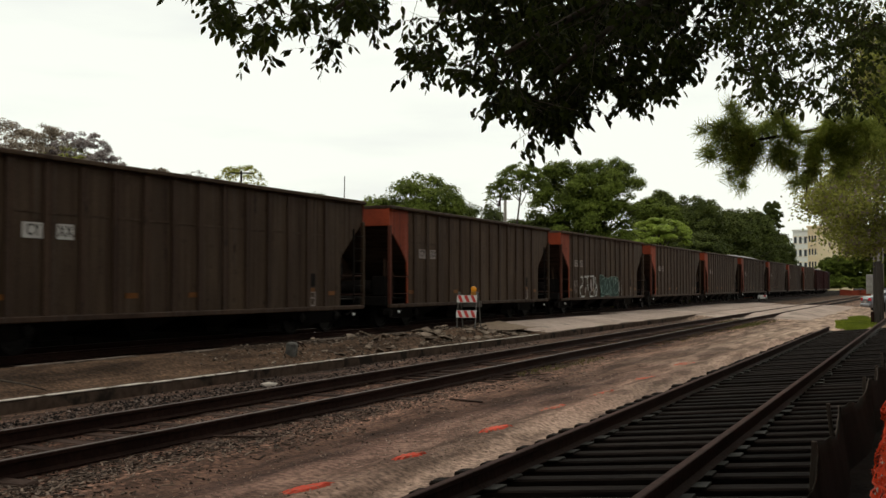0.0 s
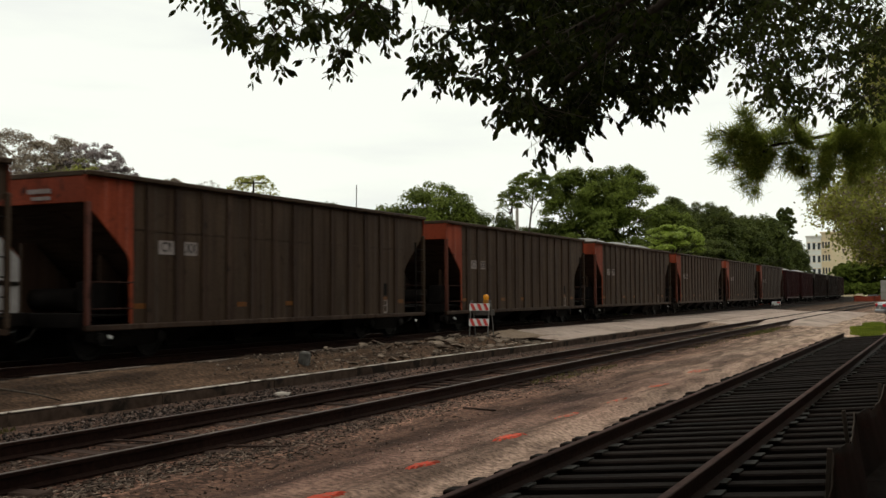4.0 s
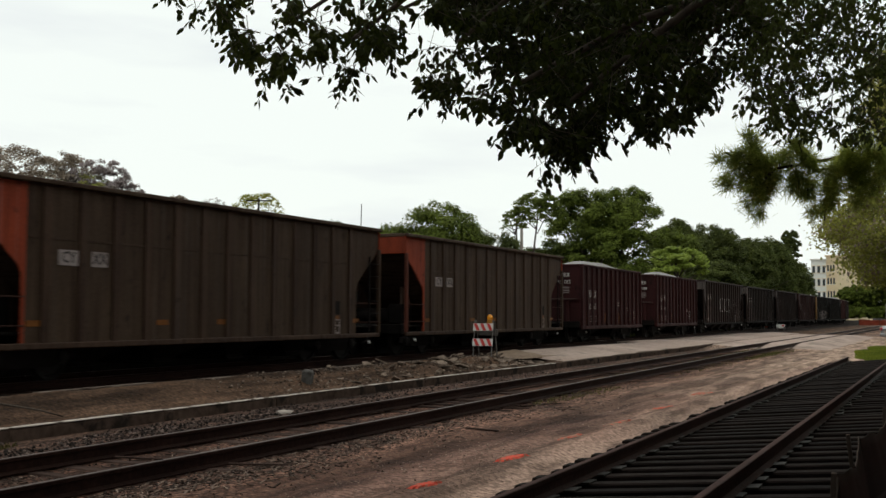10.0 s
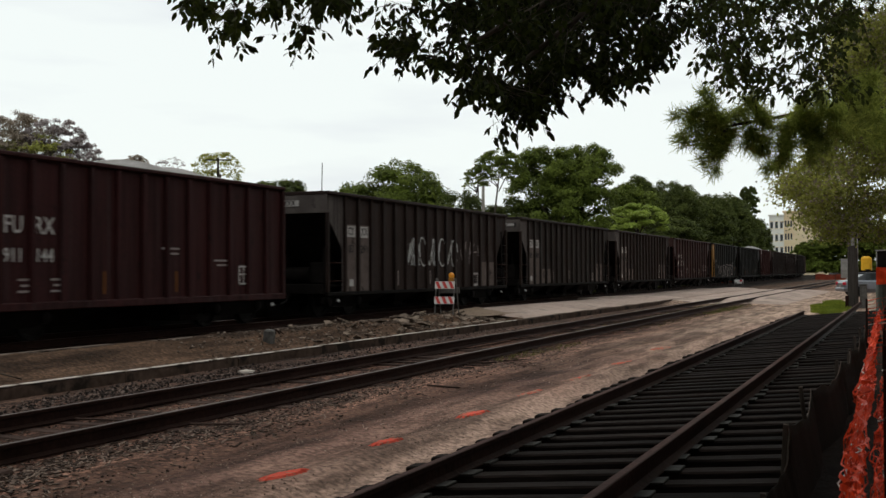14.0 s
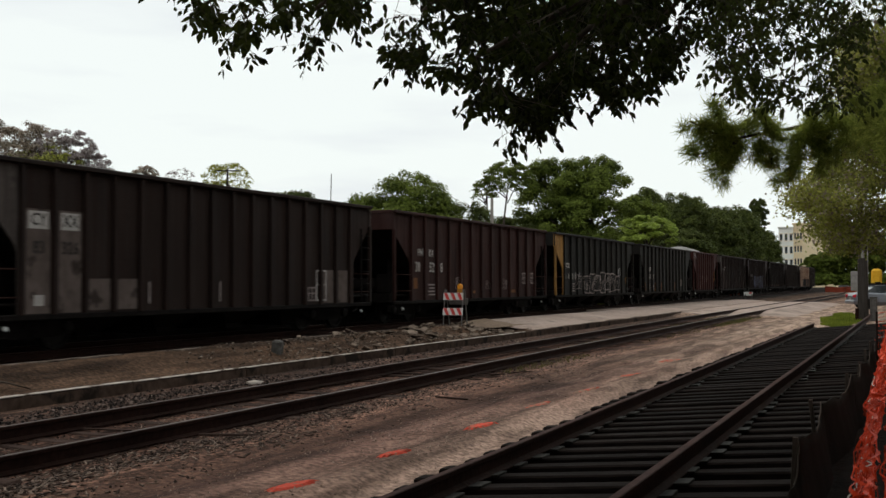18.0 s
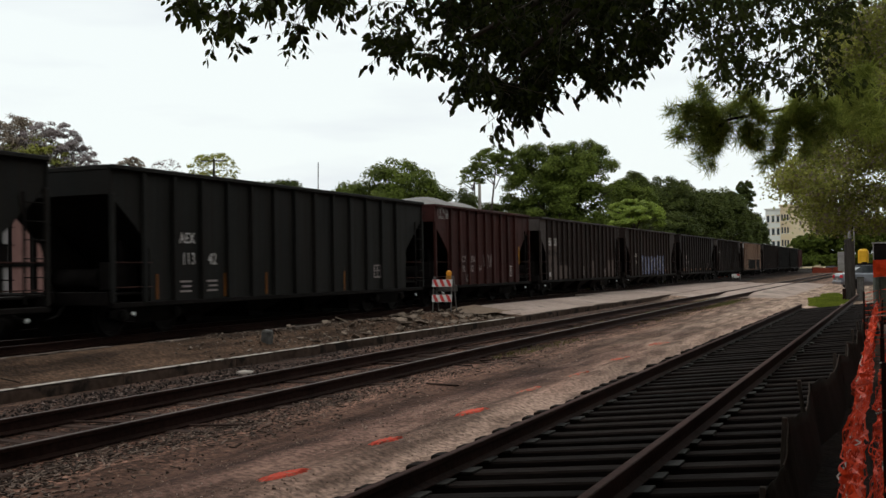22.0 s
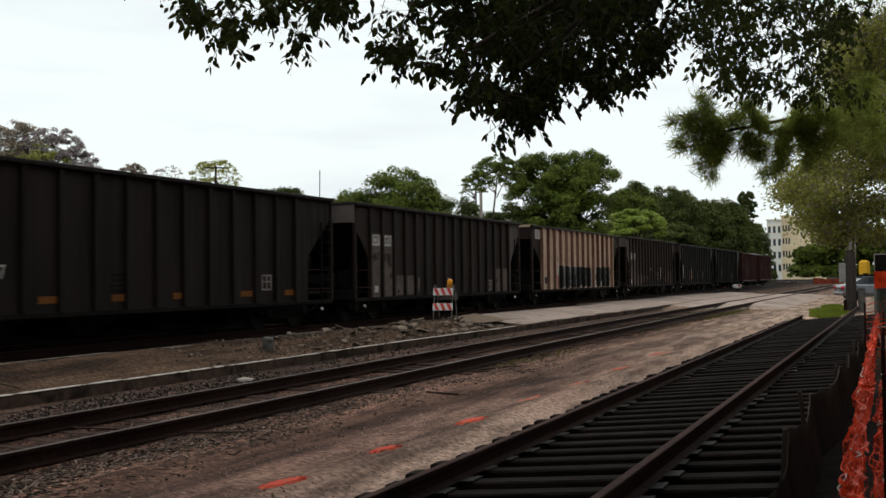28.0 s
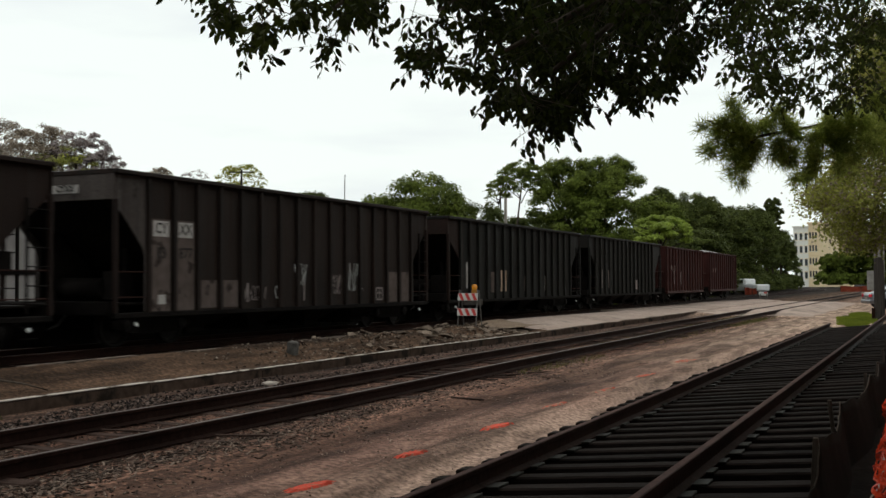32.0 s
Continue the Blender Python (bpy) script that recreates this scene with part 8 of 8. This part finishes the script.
blades("weeds", "thin dry weeds along the middle track", ((-8.1, 33, 0.5, 9), (-7.0, 38, 0.35, 10), (-9.3, 26, 0.3, 6), (-7.0, 21, 0.25, 3), (-10.7, 9, 0.2, 0.8), (-8.3, 50, 0.6, 5), (-6.9, 48, 0.4, 6), (-10.75, 8.2, 0.15, 0.5)), 2200, 0.06, weed_mat, 32)


def stones(name, label, bands, n, lo, hi, material, seed):
    r = random.Random(seed)
    verts, faces = [], []
    for _ in range(n):
        x0, x1, y0, y1 = bands[r.randrange(len(bands))]
        x, y = r.uniform(x0, x1), y0 + (y1 - y0) * r.random() ** 1.4
        # they lie in drifts
        if noise.noise((x * 1.6, y * 0.55, seed)) + 0.5 * noise.noise((x * 5, y * 2.5, seed)) < r.uniform(-0.45, 0.3):
            continue
        s = lo + (hi - lo) * r.random() ** 1.8
        z = ground_z(x, y) + s * 0.25
        k = len(verts)
        for d in ((1, 0, 0), (-1, 0, 0), (0, 1, 0), (0, -1, 0), (0, 0, 1), (0, 0, -1)):
            verts.append((x + d[0] * s * r.uniform(0.6, 1.2) + r.uniform(-0.3, 0.3) * s, y + d[1] * s * r.uniform(0.6, 1.2), z + d[2] * s * r.uniform(0.5, 0.9)))
        faces += [(k + a, k + b, k + c) for a, b, c in ((0, 2, 4), (2, 1, 4), (1, 3, 4), (3, 0, 4), (2, 0, 5), (1, 2, 5), (3, 1, 5), (0, 3, 5))]
    me = bpy.data.meshes.new("stones")
    me.from_pydata(verts, [], faces)
    me.materials.append(material)
    tagged(part(name, me), label, "gravel", kind="stuff")


stones("ballast", "crushed stone ballast beside the kerb", ((-10.95, -9.0, 6, 30), (-10.95, -9.0, 6, 16)), 14000, 0.008, 0.036, stone_mat, 41)
stones("loose_gravel", "loose gravel and clods on the dirt", ((-7.3, -6.6, 6, 26), (-8.7, -7.5, 6, 22), (-7.2, -5.6, 6, 24), (-7.3, -6.5, 6, 16)), 5200, 0.004, 0.024, piece_mat("dirt_clods", (0.022, 0.0145, 0.0115), (0.26, 0.185, 0.15), 2.6), 42)
stones("sand_pebbles", "small pebbles and crumbs on the pale sand", ((-6.2, -4.3, 6, 20), (-5.6, -4.2, 6, 13)), 3500, 0.004, 0.014, piece_mat("sandy_pebbles", (0.09, 0.06, 0.047), (0.42, 0.31, 0.25), 1.5), 43)


def wood_chips():
    """Splinters and bark chips strewn over the dirt by the middle track."""
    r = random.Random(51)
    verts, faces = [], []
    bands = ((-7.25, -6.1, 6, 22), (-7.2, -6.5, 6, 15), (-8.72, -7.46, 6, 22), (-7.2, -6.0, 6, 11), (-8.72, -7.46, 6, 16))
    for _ in range(5200):
        x0, x1, y0, y1 = bands[r.randrange(5)]
        x, y = r.uniform(x0, x1), y0 + (y1 - y0) * r.random() ** 1.5
        l, w, h = 0.008 + 0.06 * r.random() ** 2.5, r.uniform(0.003, 0.012), r.uniform(0.002, 0.006)
        if noise.noise((x * 1.2, y * 0.5, 9)) < r.uniform(-0.4, 0.25):
            continue
        a = r.uniform(0, math.pi)
        c, s = math.cos(a), math.sin(a)
        z, lift = ground_z(x, y) + h, r.uniform(-0.2, 0.3) * l
        k = len(verts)
        for u, v, e in ((-l, -w, -lift), (l, -w, lift), (l * 0.8, w, lift), (-l * 0.9, w, -lift)):
            verts.append((x + u * c - v * s, y + u * s + v * c, z + e + h))
        for u, v, e in ((-l, -w, -lift), (l, -w, lift), (l * 0.8, w, lift), (-l * 0.9, w, -lift)):
            verts.append((x + u * c - v * s, y + u * s + v * c, z + e - h))
        faces += [(k, k + 1, k + 2, k + 3), (k + 7, k + 6, k + 5, k + 4)] + [(k + i, k + 4 + i, k + 4 + (i + 1) % 4, k + (i + 1) % 4) for i in range(4)]
    me = bpy.data.meshes.new("chips")
    me.from_pydata(verts, [], faces)
    me.materials.append(piece_mat("weathered_wood_chips", (0.025, 0.016, 0.0125), (0.24, 0.175, 0.14), 1.8))
    tagged(part("wood_chips", me), "strewn splinters of old tie wood and bark", "wood chips", kind="stuff")


wood_chips()


def debris():
    """Splinters, a white scrap and a stick."""
    for i, (x, y, l, rot) in enumerate(((-6.9, 17.6, 1.1, 70), (-6.95, 18.3, 0.9, 78), (-7.05, 18.0, 0.7, 60), (-6.75, 18.9, 0.9, 82), (-6.9, 9.8, 0.8, 40), (-8.3, 9.6, 0.9, 30), (-8.0, 15.0, 0.6, 50), (-6.2, 14.2, 0.5, 10))):
        ob = part("wood_splinter", box_mesh(l, 0.05, 0.02, tie_grey, 0.004), None, None, "", pose(x, y, ground_z(x, y) + 0.015, 0, 3, rot))
        tagged(ob, "pale splinter of old tie wood on the dirt", "wood scrap", "wood scraps")
    s = part("white_scrap", rock_mesh(3, 0.30, 0.12, 0.10, white_line))
    s.matrix_basis = pose(-10.1, 14.85, 0.03, 0, 0, 30)
    tagged(s, "crumpled white scrap on the ballast", "litter")
    k = tube("fallen_branch", None, bark, ((-12.3, 10.05, 0.46), (-12.0, 10.6, 0.42), (-11.7, 11.1, 0.3), (-11.45, 11.3, 0.2)), 0.02, 6, 0.5)
    tagged(k, "dark fallen branch lying on the bank", "branch")


debris()

# ---- ties, one by one ----
near_tie = box_mesh(3.34, 0.215, 0.17, tie_wood, 0.015)
plate = box_mesh(0.17, 0.24, 0.02, plate_steel, 0.004)
r_tie = random.Random(2)
for i in range(75):
    y = 2.44 + 0.525 * i
    t = part("tie", near_tie, None, near_track, "", pose(-2.45 + r_tie.uniform(-0.07, 0.05), y + r_tie.uniform(-0.02, 0.02), 0.0005 + r_tie.uniform(-0.008, 0.004), 0, -5.07, r_tie.uniform(-0.8, 0.8)))
    for x in (-0.91, 0.79):
        part("tie_plate", plate, None, t, "", pose(x - 0.02, 0, 0.094))
mid_tie = box_mesh(2.3, 0.2, 0.16, tie_grey, 0.02)
for i in range(94):
    y = 4.0 + 0.53 * i
    part("tie", mid_tie, None, middle_track, "", pose(MID_X + r_tie.uniform(-0.08, 0.08), y, -0.076 + r_tie.uniform(-0.03, 0.02), r_tie.uniform(-3, 3), r_tie.uniform(-0.8, 0.8), r_tie.uniform(-2.5, 2.5)))
for i in range(90):
    y = -8 + 0.56 * i * 1.0
    part("tie", mid_tie, None, train_track, "", pose(TRAIN_X, y, TRAIN_RAIL - 0.25))


# ---- movement ----
def travelled(t):
    return -11.4378 * t + 0.0124077 * t * t - 0.00014354 * t ** 3


def motions():
    for car, start in TRAIN_ENDS:
        rows = []
        for t in range(0, 33):
            x, y, a = path_at(start + travelled(t))
            rows.append((float(t), pose(x, y, TRAIN_RAIL, 0, 0, math.degrees(a))))
        walk(car, rows)


motions()
